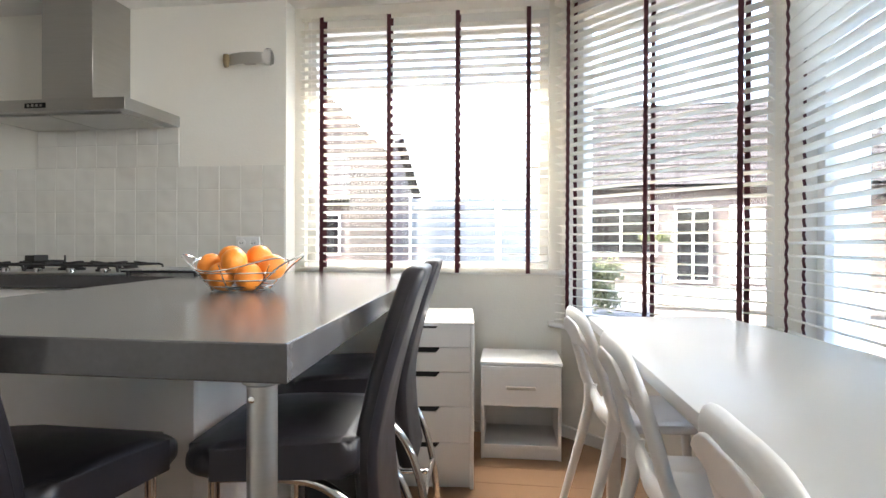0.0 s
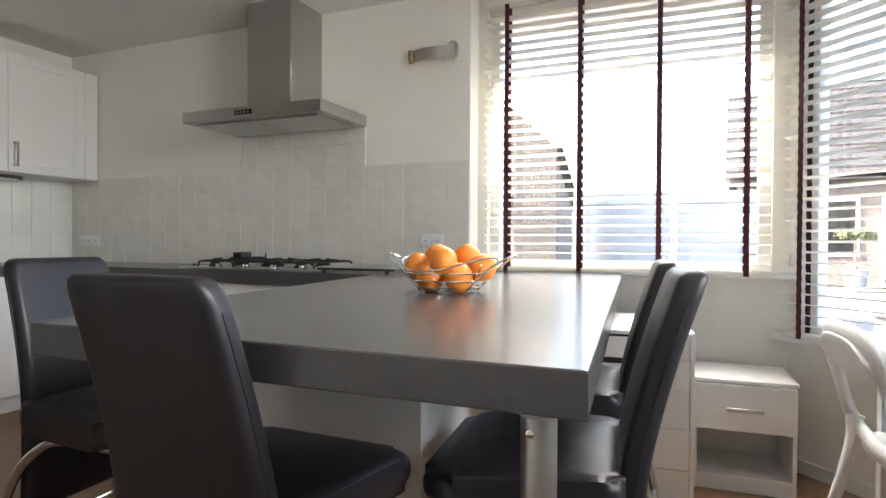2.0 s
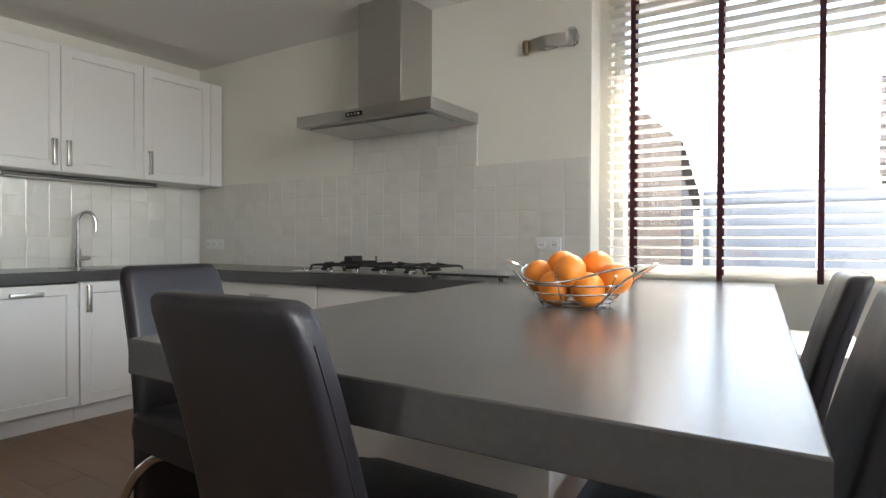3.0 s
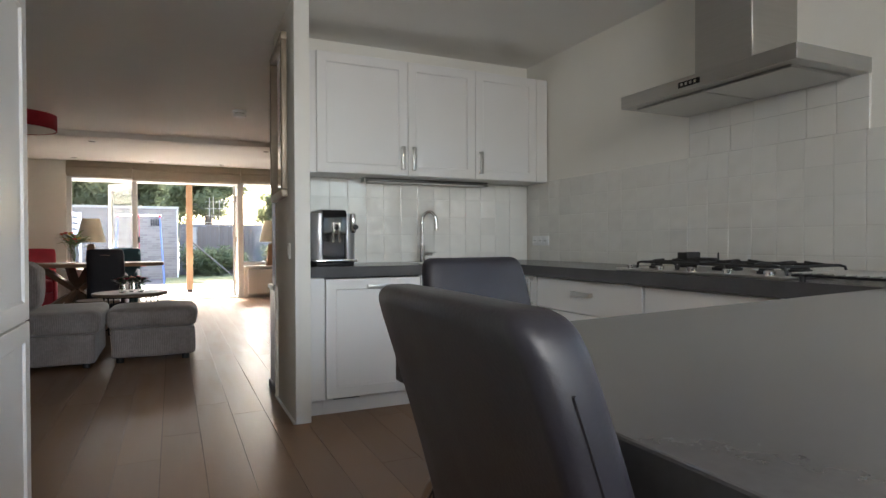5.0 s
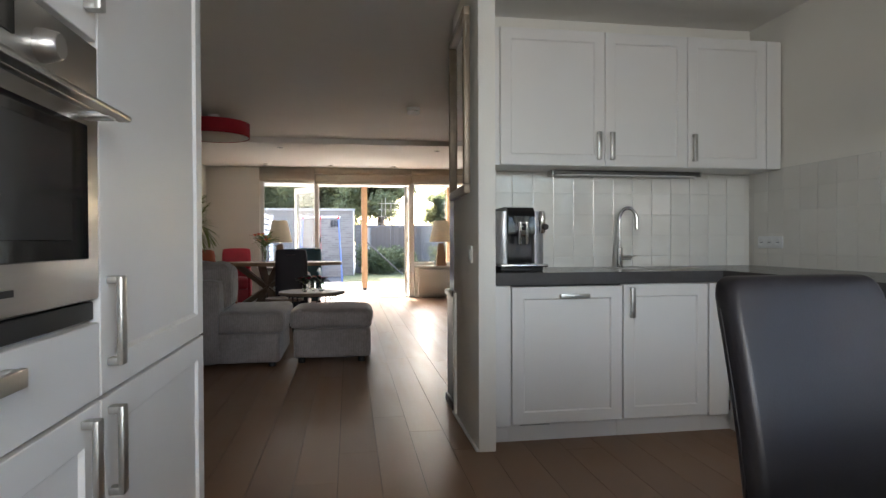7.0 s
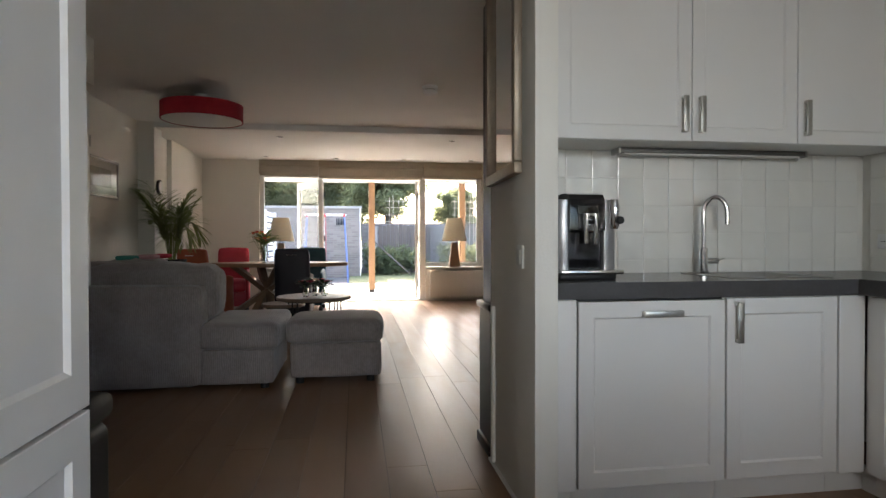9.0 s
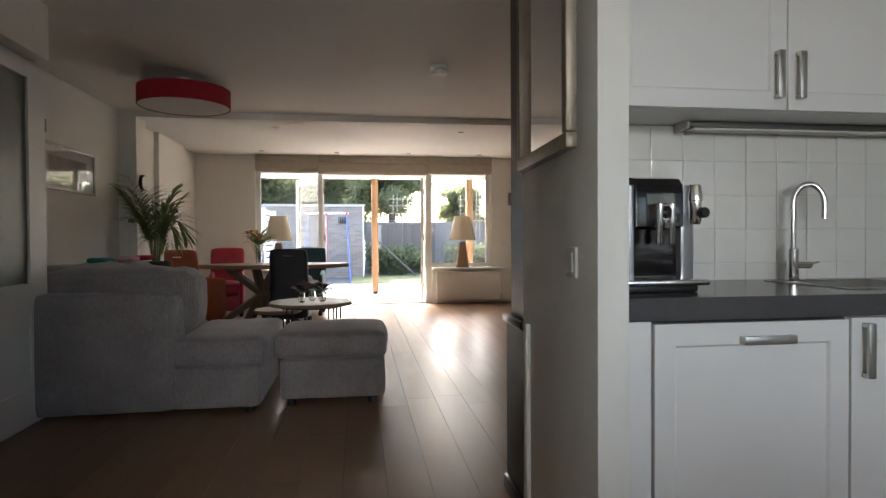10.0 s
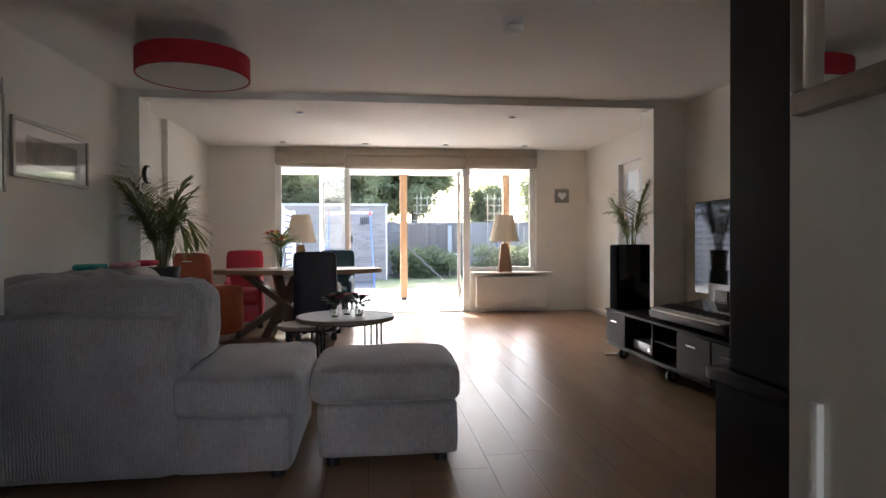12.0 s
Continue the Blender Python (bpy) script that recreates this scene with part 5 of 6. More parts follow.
def palm(m, n, height, label, pot_r, pot_h, stand=0.0):
    p = thing("palm_plant", m, label, "plant")
    if stand:
        part("stand", boxes((-pot_r * 0.8, pot_r * 0.8, -pot_r * 0.8, pot_r * 0.8, 0, stand), bevel=0.01), BLACK, p)
    part("pot", lathe(bmesh.new(), [(pot_r * 0.85, stand), (pot_r, stand + pot_h - 0.03), (pot_r * 1.04, stand + pot_h - 0.03), (pot_r * 1.04, stand + pot_h), (pot_r * 0.93, stand + pot_h), (pot_r * 0.9, stand + pot_h - 0.04)], 28), BLACK, p)
    part("soil", lathe(bmesh.new(), [(pot_r * 0.9, stand + pot_h - 0.05), (pot_r * 0.85, stand + pot_h - 0.035)], 20), SUBFLOOR, p)
    for i in range(n):
        az = 2.4 * i + random.uniform(-0.3, 0.3)
        frond(p, (0.03 * math.cos(az), 0.03 * math.sin(az), stand + pot_h - 0.04), az, height * random.uniform(0.75, 1.1), random.uniform(1.1, 1.5), random.choice((0.05, 0.15, 0.4, 0.75)))
    return p


palm(pose(-8.85, -1.53, 0), 24, 0.9, "feathery areca palm in a dark pot behind the sofa", 0.15, 0.3, 0.55)
palm(pose(-9.0, 2.84, 0), 13, 0.62, "feathery palm on a stand behind the loudspeaker", 0.08, 0.2, 0.76)

# ceiling drum lamp, smoke detector, recessed spots
dl = thing("ceiling_lamp", pose(-7.72, -0.915, 2.2), "round red fabric drum ceiling lamp with pale diffuser, off", "ceiling lamp")
part("shade", lathe(bmesh.new(), [(0.362, 0.0), (0.37, 0.0), (0.37, 0.15), (0.362, 0.15), (0.362, 0.0)], 56), REDFELT, dl)
part("diffuser", lathe(bmesh.new(), [(0.36, 0.004), (0.36, 0.012), (0.3, 0.012)], 48), DIFFUSER, dl)
part("mount", lathe(bmesh.new(), [(0.06, 0.012), (0.06, CH - 2.2)], 20), TRIM, dl)
sd = thing("smoke_detector", pose(-7.09, 1.19, CH), "white round smoke detector on the ceiling", "smoke detector")
part("base", lathe(bmesh.new(), [(0.07, 0.0), (0.07, -0.02), (0.06, -0.026)], 28), WHITEPLASTIC, sd)
part("collar", lathe(bmesh.new(), [(0.048, -0.026), (0.048, -0.04)], 28), NICKEL, sd, "grey vent ring")
part("cap", lathe(bmesh.new(), [(0.066, -0.04), (0.068, -0.05), (0.058, -0.07), (0.03, -0.076)], 28), WHITEPLASTIC, sd)
spot = thing("recessed_spot", pose(-9.84, -0.46, CH - 0.004), "small nickel recessed ceiling spot, off", "ceiling spot", "recessed spots")
part("ring", lathe(bmesh.new(), [(0.045, 0.0), (0.045, -0.006), (0.032, -0.006), (0.03, 0.0)], 24), NICKEL, spot)
part("bulb", lathe(bmesh.new(), [(0.029, -0.001), (0.029, -0.004), (0.01, -0.004)], 16), GLOSSBLACK, spot)
for x, y in ((-9.86, 1.85), (-11.72, -0.915), (-11.76, 0.21), (-11.77, 1.34), (-11.77, 2.49)):
    copy_thing(spot, pose(x, y, CH - 0.004))

# roman shades over the garden front
for y0, y1, z in ((-1.08, -0.1, 2.165), (-0.095, 1.7, 2.13), (1.705, 2.765, 2.15)):
    rs = thing("roman_shade", pose(FAR_X + 0.02, 0, 0), "beige linen roman shade drawn up at the ceiling", "blind", "roman shades at the garden front")
    bm = boxes((0.0, 0.05, y0, y1, 2.33, CH - 0.006), bevel=0.006)
    part("headrail", bm, ROMAN, rs)
    for k in range(3):
        bm = bmesh.new()
        cushion(bm, 0.0, 0.045 + 0.01 * k, y0 + 0.003, y1 - 0.003, z + 0.012 * k, z + 0.2 - 0.012 * k, 0.02, 0.004, 6)
        part("fold", bm, ROMAN, rs)

# radiators under the side windows, sills, table lamps
RAD = mat("radiator_enamel", (0.75, 0.73, 0.68), 0.35, vary=0.02)
for y0, y1 in ((1.81, 2.87), (-1.08, -0.13)):
    r = thing("radiator", pose(FAR_X, 0, 0), "white flat panel radiator below the window", "radiator")
    part("panel", boxes((0.14, 0.2, y0, y1, 0.07, 0.535), bevel=0.008), RAD, r)
    part("back_panel", boxes((0.05, 0.11, y0 + 0.01, y1 - 0.01, 0.08, 0.52), bevel=0.006), RAD, r)
    part("bracket", boxes((0.0, 0.14, y0 + 0.2, y0 + 0.24, 0.1, 0.5), (0.0, 0.14, y1 - 0.24, y1 - 0.2, 0.1, 0.5)), RAD, r)
    part("pipe", tube(bmesh.new(), [(0.12, y1 + 0.03, 0.0), (0.12, y1 + 0.03, 0.12), (0.12, y1 - 0.01, 0.12)], 0.009, 8), RAD, r)
    part("valve", lathe(bmesh.new(), [(0.018, 0.0), (0.02, 0.06), (0.014, 0.07)], 14, (0.12, y1 + 0.03, 0.1)), CHROME, r)
    structure("window_sill", boxes((FAR_X - 0.07, FAR_X + 0.23, y0 - 0.05, y1 + 0.1 if y0 > 0 else y1 + 0.02, 0.575, 0.602), bevel=0.005), TRIM)
for y in (2.25, -0.72):
    tl = thing("table_lamp", pose(FAR_X + 0.11, y, 0.602), "table lamp with tapered oak base and cream shade, off", "table lamp", "table lamps on the sills")
    bm = prism(bmesh.new(), [(-0.08, -0.1), (0.08, -0.1), (0.08, 0.1), (-0.08, 0.1)], 0.0, 0.42)
    for v in bm.verts:
        if v.co.z > 0.2:
            v.co.x *= 0.5
            v.co.y *= 0.5
    part("base", bm, PALEWOOD, tl)
    part("neck", lathe(bmesh.new(), [(0.012, 0.42), (0.012, 0.5)], 12), NICKEL, tl)
    part("shade", lathe(bmesh.new(), [(0.225, 0.45), (0.13, 0.85), (0.127, 0.85), (0.222, 0.45), (0.225, 0.45)], 40), LINEN, tl)

# dresser, tv corner
ds = thing("dresser", pose(-4.602, 1.165, 0), "tall black-stained wooden dresser with deeper lower half", "dresser")
part("lower_body", boxes((-0.265, 0.0, 0.0, 1.0, 0.06, 0.71), bevel=0.003, seg=1), DARKWOOD, ds)
part("plinth", boxes((-0.285, 0.0, -0.012, 1.012, 0.0, 0.06), bevel=0.01), DARKWOOD, ds)
part("ledge", boxes((-0.29, 0.0, -0.014, 1.014, 0.71, 0.745), bevel=0.01, seg=3), DARKWOOD, ds)
part("upper_body", boxes((-0.222, 0.0, 0.01, 0.99, 0.745, 2.25), bevel=0.003, seg=1), DARKWOOD, ds)
for y in (0.02, 0.51):
    part("door", boxes((-0.285, -0.266, y, y + 0.47, 0.08, 0.7), bevel=0.004), DARKWOOD, ds)
    part("upper_door", boxes((-0.238, -0.223, y, y + 0.47, 0.77, 2.2), bevel=0.004), DARKWOOD, ds)
mir = thing("wall_mirror", pose(-4.262, 1.149, 1.305, 0, 0, -2.3), "large wall mirror in a champagne wooden frame on the wing wall", "mirror")
part("frame", boxes((-0.29, 0.29, -0.035, 0, 0, 0.045), (-0.29, 0.29, -0.035, 0, 0.905, 0.95), (-0.29, -0.25, -0.035, 0, 0.045, 0.905), (0.25, 0.29, -0.035, 0, 0.045, 0.905), bevel=0.006), FRAMEWOOD, mir)
part("mirror_glass", boxes((-0.25, 0.25, -0.012, -0.004, 0.045, 0.905)), MIRROR, mir)

tv = thing("tv_stand", pose(0, 0, 0), "low black gloss media stand on castors", "tv stand")
GB = mat("black_gloss_board", (0.012, 0.01, 0.009), 0.5, spec=0.15, vary=0.2)
part("top", boxes((-8.66, -6.6, 2.43, 2.97, 0.42, 0.44), bevel=0.003), GB, tv)
part("bottom", boxes((-8.64, -6.62, 2.45, 2.95, 0.11, 0.14), bevel=0.003), GB, tv)
for x in (-8.64, -8.26, -7.82, -7.4, -6.98, -6.64):
    part("divider", boxes((x, x + 0.02, 2.46, 2.95, 0.14, 0.42)), GB, tv)
part("back_panel", boxes((-8.62, -6.64, 2.93, 2.95, 0.14, 0.42)), GB, tv)
part("shelf", boxes((-7.8, -7.4, 2.47, 2.93, 0.275, 0.288)), GB, tv)
for x0, x1 in ((-8.64, -8.25), (-7.39, -6.97), (-6.96, -6.62)):
    d = part("drawer_front", boxes((x0, x1, 2.435, 2.455, 0.145, 0.415), bevel=0.002, seg=1), GB, tv)
    part("handle", boxes(((x0 + x1) / 2 - 0.06, (x0 + x1) / 2 + 0.06, 2.418, 2.428, 0.34, 0.352), ((x0 + x1) / 2 - 0.055, (x0 + x1) / 2 - 0.045, 2.426, 2.436, 0.34, 0.352), ((x0 + x1) / 2 + 0.045, (x0 + x1) / 2 + 0.055, 2.426, 2.436, 0.34, 0.352)), CHROME, d)
for x in (-8.5, -7.63, -6.8):
    for y in (2.53, 2.87):
        cst = part("castor", tube(bmesh.new(), [(x - 0.018, y, 0.045), (x + 0.018, y, 0.045)], 0.045, 20), BLACK, tv)
        part("fork", boxes((x - 0.024, x - 0.019, y - 0.015, y + 0.015, 0.03, 0.11), (x + 0.019, x + 0.024, y - 0.015, y + 0.015, 0.03, 0.11)), NICKEL, cst)
part("skid", boxes((-8.68, -8.62, 2.42, 2.98, 0.0, 0.02), bevel=0.004), CHROME, tv)
sp = thing("loudspeaker", pose(-8.62, 2.455, 0.44), "black gloss floor loudspeaker standing on the media stand", "loudspeaker")
part("cabinet", boxes((0.0, 0.165, 0.02, 0.31, 0, 0.585), bevel=0.004), GLOSSBLACK, sp)
part("grille", boxes((0.004, 0.161, 0.0, 0.02, 0.006, 0.579), bevel=0.006), mat("grille_cloth", (0.01, 0.01, 0.011), 0.9, spec=0.1, bump=0.2, bump_scale=300), sp)
scr = thing("television", pose(-8.07, 3.3, 0), "flat black television on the side wall", "television")
part("screen", boxes((-0.57, 0.57, 0.0, 0.012, 0.58, 1.4)), GLOSSBLACK, scr)
part("bezel", boxes((-0.585, 0.585, 0.012, 0.05, 0.56, 1.415), bevel=0.004), BLACK, scr)
part("wall_mount", boxes((-0.2, 0.2, 0.05, 0.13, 0.8, 1.2)), BLACK, scr)
kb = thing("keyboard_piano", pose(-7.36, 2.66, 0.47, 9) @ Matrix.Diagonal((1, 1.3, 1, 1)), "black electronic keyboard with white keys on the media stand", "keyboard")
part("case", boxes((-0.5, 0.5, -0.15, 0.2, 0.02, 0.085), bevel=0.012), BLACK, kb)
for x in (-0.42, 0.42):
    part("foot", boxes((x - 0.03, x + 0.03, -0.12, 0.16, 0, 0.02)), BLACK, kb)
bm = boxes((-0.45, -0.4275, -0.15, -0.02, 0.085, 0.096))
wk = part("white_key", bm, WHITEPLASTIC, kb)
for i in range(1, 38):
    piece("white_key", wk.data, kb, pose(i * 0.0238, 0, 0))
bk = part("black_key", boxes((-0.432, -0.42, -0.1, -0.02, 0.096, 0.106)), BLACK, kb)
for i in range(1, 37):
    if i % 7 not in (2, 6):
        piece("black_key", bk.data, kb, pose(i * 0.0238, 0, 0))
part("panel", boxes((-0.45, 0.45, 0.0, 0.17, 0.085, 0.09)), GLOSSBLACK, kb)
part("music_rest", boxes((-0.42, -0.04, 0.19, 0.2, 0.085, 0.24)), SILVER, kb).matrix_basis = pose(0, 0, 0, -8)
part("display", boxes((-0.31, -0.15, 0.178, 0.189, 0.11, 0.2)), GLOSSBLACK, kb).matrix_basis = pose(0, 0, 0, -8)
pl = thing("media_player", pose(-8.02, 2.62, 0.14), "silver media player in the open stand compartment", "media player")
part("case", boxes((-0.18, 0.18, -0.13, 0.15, 0.012, 0.09), bevel=0.004), SILVER, pl)
part("foot", boxes((-0.16, 0.16, -0.1, 0.12, 0, 0.012)), BLACK, pl)
part("knob", lathe(bmesh.new(), [(0.018, 0), (0.018, 0.014)], 16), CHROME, pl).matrix_basis = pose(0.12, -0.13, 0.05, 90)


# pictures, clock, heart panel
def picture(m, w, h, label):
    p = thing("framed_picture", m, label, "picture")
    part("frame", boxes((0, w, 0, 0.025, 0, 0.025), (0, w, 0, 0.025, h - 0.025, h), (0, 0.025, 0, 0.025, 0.025, h - 0.025), (w - 0.025, w, 0, 0.025, 0.025, h - 0.025), bevel=0.003), SILVERFRAME, p)
    part("mount", boxes((0.025, w - 0.025, 0.002, 0.008, 0.025, h - 0.025)), MELAMINE, p)
    part("print", boxes((0.16, w - 0.16, 0.0085, 0.01, 0.1, h - 0.1)), mat("print_grey", (0.42, 0.44, 0.42), 0.6, vary=0.5, scale=8, fine=0.5), p)
    part("glazing", boxes((0.025, w - 0.025, 0.014, 0.017, 0.025, h - 0.025)), GLASS, p)
    return p


picture(pose(-8.43, -1.95, 1.49), 0.98, 0.385, "wide framed grey print under glass on the wall")
picture(pose(-7.37, -1.95, 1.38), 0.6, 0.6, "square framed print under glass on the wall")
ck = thing("wall_clock", pose(-9.16, -1.77, 1.69), "small round wall clock with a pale dial", "clock")
part("rim", lathe(bmesh.new(), [(0.06, 0), (0.085, 0.004), (0.085, 0.03), (0.07, 0.034)], 28), BLACK, ck).matrix_basis = pose(0, 0, 0, -90)
part("dial", lathe(bmesh.new(), [(0.07, 0.034), (0.07, 0.036), (0.01, 0.036)], 28), WHITEPLASTIC, ck).matrix_basis = pose(0, 0, 0, -90)
hp = thing("heart_panel", pose(FAR_X, 3.17, 1.745), "square grey wall panel with a white heart", "wall decoration")
part("panel", boxes((0, 0.02, -0.11, 0.11, -0.105, 0.105), bevel=0.003), mat("mosaic_grey", (0.25, 0.24, 0.23), 0.5, vary=0.8, scale=90), hp)
bm = bmesh.new()
ring = [(0.016 * math.sin(a) ** 3 * 4.2, (13 * math.cos(a) - 5 * math.cos(2 * a) - 2 * math.cos(3 * a) - math.cos(4 * a)) / 16 * 0.07) for a in [2 * math.pi * k / 40 for k in range(40)]]
lo = [bm.verts.new((0.02, y, z)) for y, z in ring]
hi = [bm.verts.new((0.03, y * 0.9, z * 0.9)) for y, z in ring]
bm.faces.new(hi)
for k in range(40):
    bm.faces.new((lo[k], lo[(k + 1) % 40], hi[(k + 1) % 40], hi[k]))
part("heart", bm, WHITEPLASTIC, hp)
s2 = thing("light_switch", pose(FAR_X, 2.98, 1.0), "small white light switch on the far wall", "switch")
part("plate", boxes((0, 0.01, -0.04, 0.04, -0.04, 0.04), bevel=0.003), WHITEPLASTIC, s2)
part("rocker", boxes((0.01, 0.015, -0.025, 0.025, -0.025, 0.025), bevel=0.002), WHITEPLASTIC, s2)


# ---- outside ----
def brick_mat(name, c1, c2, mortar, scale=1.0):
    m = bpy.data.materials.new(name)
    m.use_nodes = True
    n, l = m.node_tree.nodes, m.node_tree.links
    b = n["Principled BSDF"]
    b.inputs["Roughness"].default_value = 0.9
    tc = n.new("ShaderNodeTexCoord")
    mp = n.new("ShaderNodeMapping")
    mp.inputs["Rotation"].default_value = (radians(90), 0, radians(90))
    sep = n.new("ShaderNodeSeparateXYZ")
    add = n.new("ShaderNodeMath")
    comb = n.new("ShaderNodeCombineXYZ")
    l.new(tc.outputs["Object"], sep.inputs[0])
    l.new(sep.outputs[0], add.inputs[0])
    l.new(sep.outputs[1], add.inputs[1])
    l.new(add.outputs[0], comb.inputs[0])
    l.new(sep.outputs[2], comb.inputs[1])
    br = n.new("ShaderNodeTexBrick")
    br.inputs["Scale"].default_value = scale
    br.inputs["Brick Width"].default_value, br.inputs["Row Height"].default_value, br.inputs["Mortar Size"].default_value = 0.22, 0.065, 0.008
    br.inputs["Color1"].default_value, br.inputs["Color2"].default_value, br.inputs["Mortar"].default_value = (*c1, 1), (*c2, 1), (*mortar, 1)
    l.new(comb.outputs[0], br.inputs[0])
    l.new(br.outputs[0], b.inputs["Base Color"])
    bp = n.new("ShaderNodeBump")
    bp.inputs["Strength"].default_value, bp.inputs["Distance"].default_value = 0.5, 0.006
    bp.invert = True
    l.new(br.outputs["Fac"], bp.inputs["Height"])
    l.new(bp.outputs[0], b.inputs["Normal"])
    return m


GREYBRICK = brick_mat("grey_brick", (0.2, 0.175, 0.155), (0.27, 0.24, 0.215), (0.26, 0.24, 0.22))
REDBRICK = brick_mat("red_brick", (0.105, 0.08, 0.07), (0.14, 0.105, 0.09), (0.14, 0.13, 0.12))
# darker copy of the red brick: the neighbour's shade is put into its colour
SHADEBRICK = brick_mat("shade_brick", (0.055, 0.046, 0.04), (0.075, 0.062, 0.053), (0.07, 0.064, 0.058))
ROOFTILE = mat("roof_tile", (0.024, 0.021, 0.021), 0.8, vary=0.25, scale=2, fine=0.6)
PAVING = mat("street_paving", (0.11, 0.104, 0.1), 0.9, vary=0.15, scale=1.5, fine=0.6, bump=0.3, bump_scale=12)
PATIO = mat("patio_slab", (0.4, 0.38, 0.35), 0.85, vary=0.08, scale=2, fine=0.5)
GRASS = mat("grass", (0.17, 0.17, 0.07), 0.9, vary=0.3, scale=4, fine=0.8, bump=0.8, bump_scale=60)
HEDGE = mat("hedge_leaf", (0.095, 0.12, 0.075), 0.6, vary=0.5, scale=3, fine=0.8)
CONIFER = mat("conifer_leaf", (0.11, 0.12, 0.06), 0.65, vary=0.5, scale=2, fine=0.8)
LIGHTLEAF = mat("pale_leaf", (0.17, 0.165, 0.1), 0.6, vary=0.4, scale=2, fine=0.8)
for green in (CONIFER, LIGHTLEAF, HEDGE):
    let_light_through(green, 0.55, (0.3, 0.32, 0.16))
BARK = mat("bark", (0.13, 0.1, 0.075), 0.9, vary=0.3, scale=8, bump=0.5, bump_scale=30)
FENCEWOOD = mat("weathered_fence", (0.16, 0.13, 0.11), 0.85, vary=0.3, scale=3, fine=0.6, per_piece=0.5, stretch=(6, 6, 0.5))
BLUEPANEL = mat("blue_grey_panel", (0.22, 0.23, 0.235), 0.6, vary=0.06)
SWINGBLUE = mat("blue_paint", (0.1, 0.16, 0.4), 0.4, vary=0.1)
SWINGRED = mat("red_paint", (0.5, 0.04, 0.04), 0.4, vary=0.1)

structure("ground", boxes((-300, 300, -300, 300, -0.5, -0.06)), PAVING, "grey clinker paved ground")
structure("pavement", boxes((-17.2, -12.4, -8, 9, -0.2, -0.03)), PATIO, "pale concrete patio in full sun")
structure("lawn", boxes((-21.6, -17.2, 0.35, 9, -0.2, -0.02)), GRASS, "short green lawn behind the patio")

structure("wall_garden", boxes((-22.15, -21.95, 0.74, 9.0, -0.1, 1.66)), GREYBRICK, "grey brick wall closing the garden")
# added wall, made up to dim the view behind the glazed side door
structure("wall_added_screen", boxes((-17.5, -9.0, 4.5, 4.62, -0.1, 2.9)), GREYBRICK)

# veranda
ver = thing("veranda", pose(0, 0, 0), "timber veranda with white roof on oak-coloured posts", "veranda")
# thin roof boards; unseen slanting slot near the house, added for the sun streak
bm = boxes((-14.75, -12.42, -3.5, 0.6, 2.42, 2.44), (-14.75, -12.42, 1.45, 7.0, 2.42, 2.44))
prism(bm, [(-14.75, 0.6), (-12.93, 0.6), (-13.38, 1.45), (-14.75, 1.45)], 2.42, 2.44)
prism(bm, [(-12.42, 0.6), (-12.42, 1.45), (-13.235, 1.45), (-12.785, 0.6)], 2.42, 2.44)
# strip closing the slot's end, which bounds the streak
box(bm, -13.5, -12.7, 1.25, 1.47, 2.441, 2.45)
part("roof", bm, TRIM, ver)
part("fascia", boxes((-14.78, -14.75, -3.5, 7.0, 2.36, 2.56)), TRIM, ver)
part("beam", boxes((-14.5, -14.32, -3.5, 7.0, 2.3, 2.42), bevel=0.005, seg=1), TRIM, ver)
for y in (0.87, 2.82, -3.0):
    part("post", boxes((-14.48, -14.35, y - 0.065, y + 0.065, 0.02, 2.3), bevel=0.006), POSTWOOD, ver)
    part("post_foot", boxes((-14.46, -14.37, y - 0.05, y + 0.05, -0.03, 0.02)), IRON, ver)
# white slat screen
sf = thing("slat_fence", pose(0, -1.75, 0), "white horizontal slat fence along the patio", "fence")
for x in (-13.2, -15.0, -16.8, -18.6):
    part("post", boxes((x - 0.04, x + 0.04, 0.02, 0.1, -0.05, 1.85)), TRIM, sf)
sl = part("slat", boxes((-18.65, -13.15, 0, 0.02, 0.0, 0.11), bevel=0.003, seg=1), TRIM, sf)
sl.matrix_basis = pose(0, 0, 0.05)
for i in range(1, 12):
    piece("slat", sl.data, sf, pose(0, 0, 0.05 + i * 0.152))
# shed
sh = thing("garden_shed", pose(0, 0, 0), "flat-roofed grey brick garden shed, its sunlit side coloured white", "shed")
part("wall", boxes((-23.0, -20.1, -4.2, 0.66, -0.1, 2.06)), GREYBRICK, sh)
part("fascia", boxes((-23.1, -20.04, -4.3, 0.72, 2.06, 2.13)), PATIO, sh)
# white sheet over the brick: the side's sunlight is put into its colour
part("side_panel", boxes((-23.0, -20.1, 0.661, 0.69, -0.05, 2.05)), TRIM, sh, "brick side wall, its sunlight put in as white colour")
part("vent", boxes(*[(-20.1, -20.07, y + k * 0.05, y + k * 0.05 + 0.025, 1.55, 1.75) for y in (-2.0, -0.05) for k in range(5)]), IRON, sh)
# swing
swg = thing("swing_set", pose(0, 0, 0), "garden swing set with blue legs and red joints", "swing")
for y, x2 in ((-0.75, -1), (-0.75, 1), (0.23, -1), (0.23, 1)):
    part("leg", tube(bmesh.new(), [(-17.9, y, 1.75), (-17.9 + 0.55 * x2, y + (0.1 if y > 0 else -0.1), -0.03)], 0.02, 8), SWINGBLUE, swg)
part("top_bar", tube(bmesh.new(), [(-17.9, -0.8, 1.76), (-17.9, 0.28, 1.76)], 0.026, 8), WHITEPLASTIC, swg)
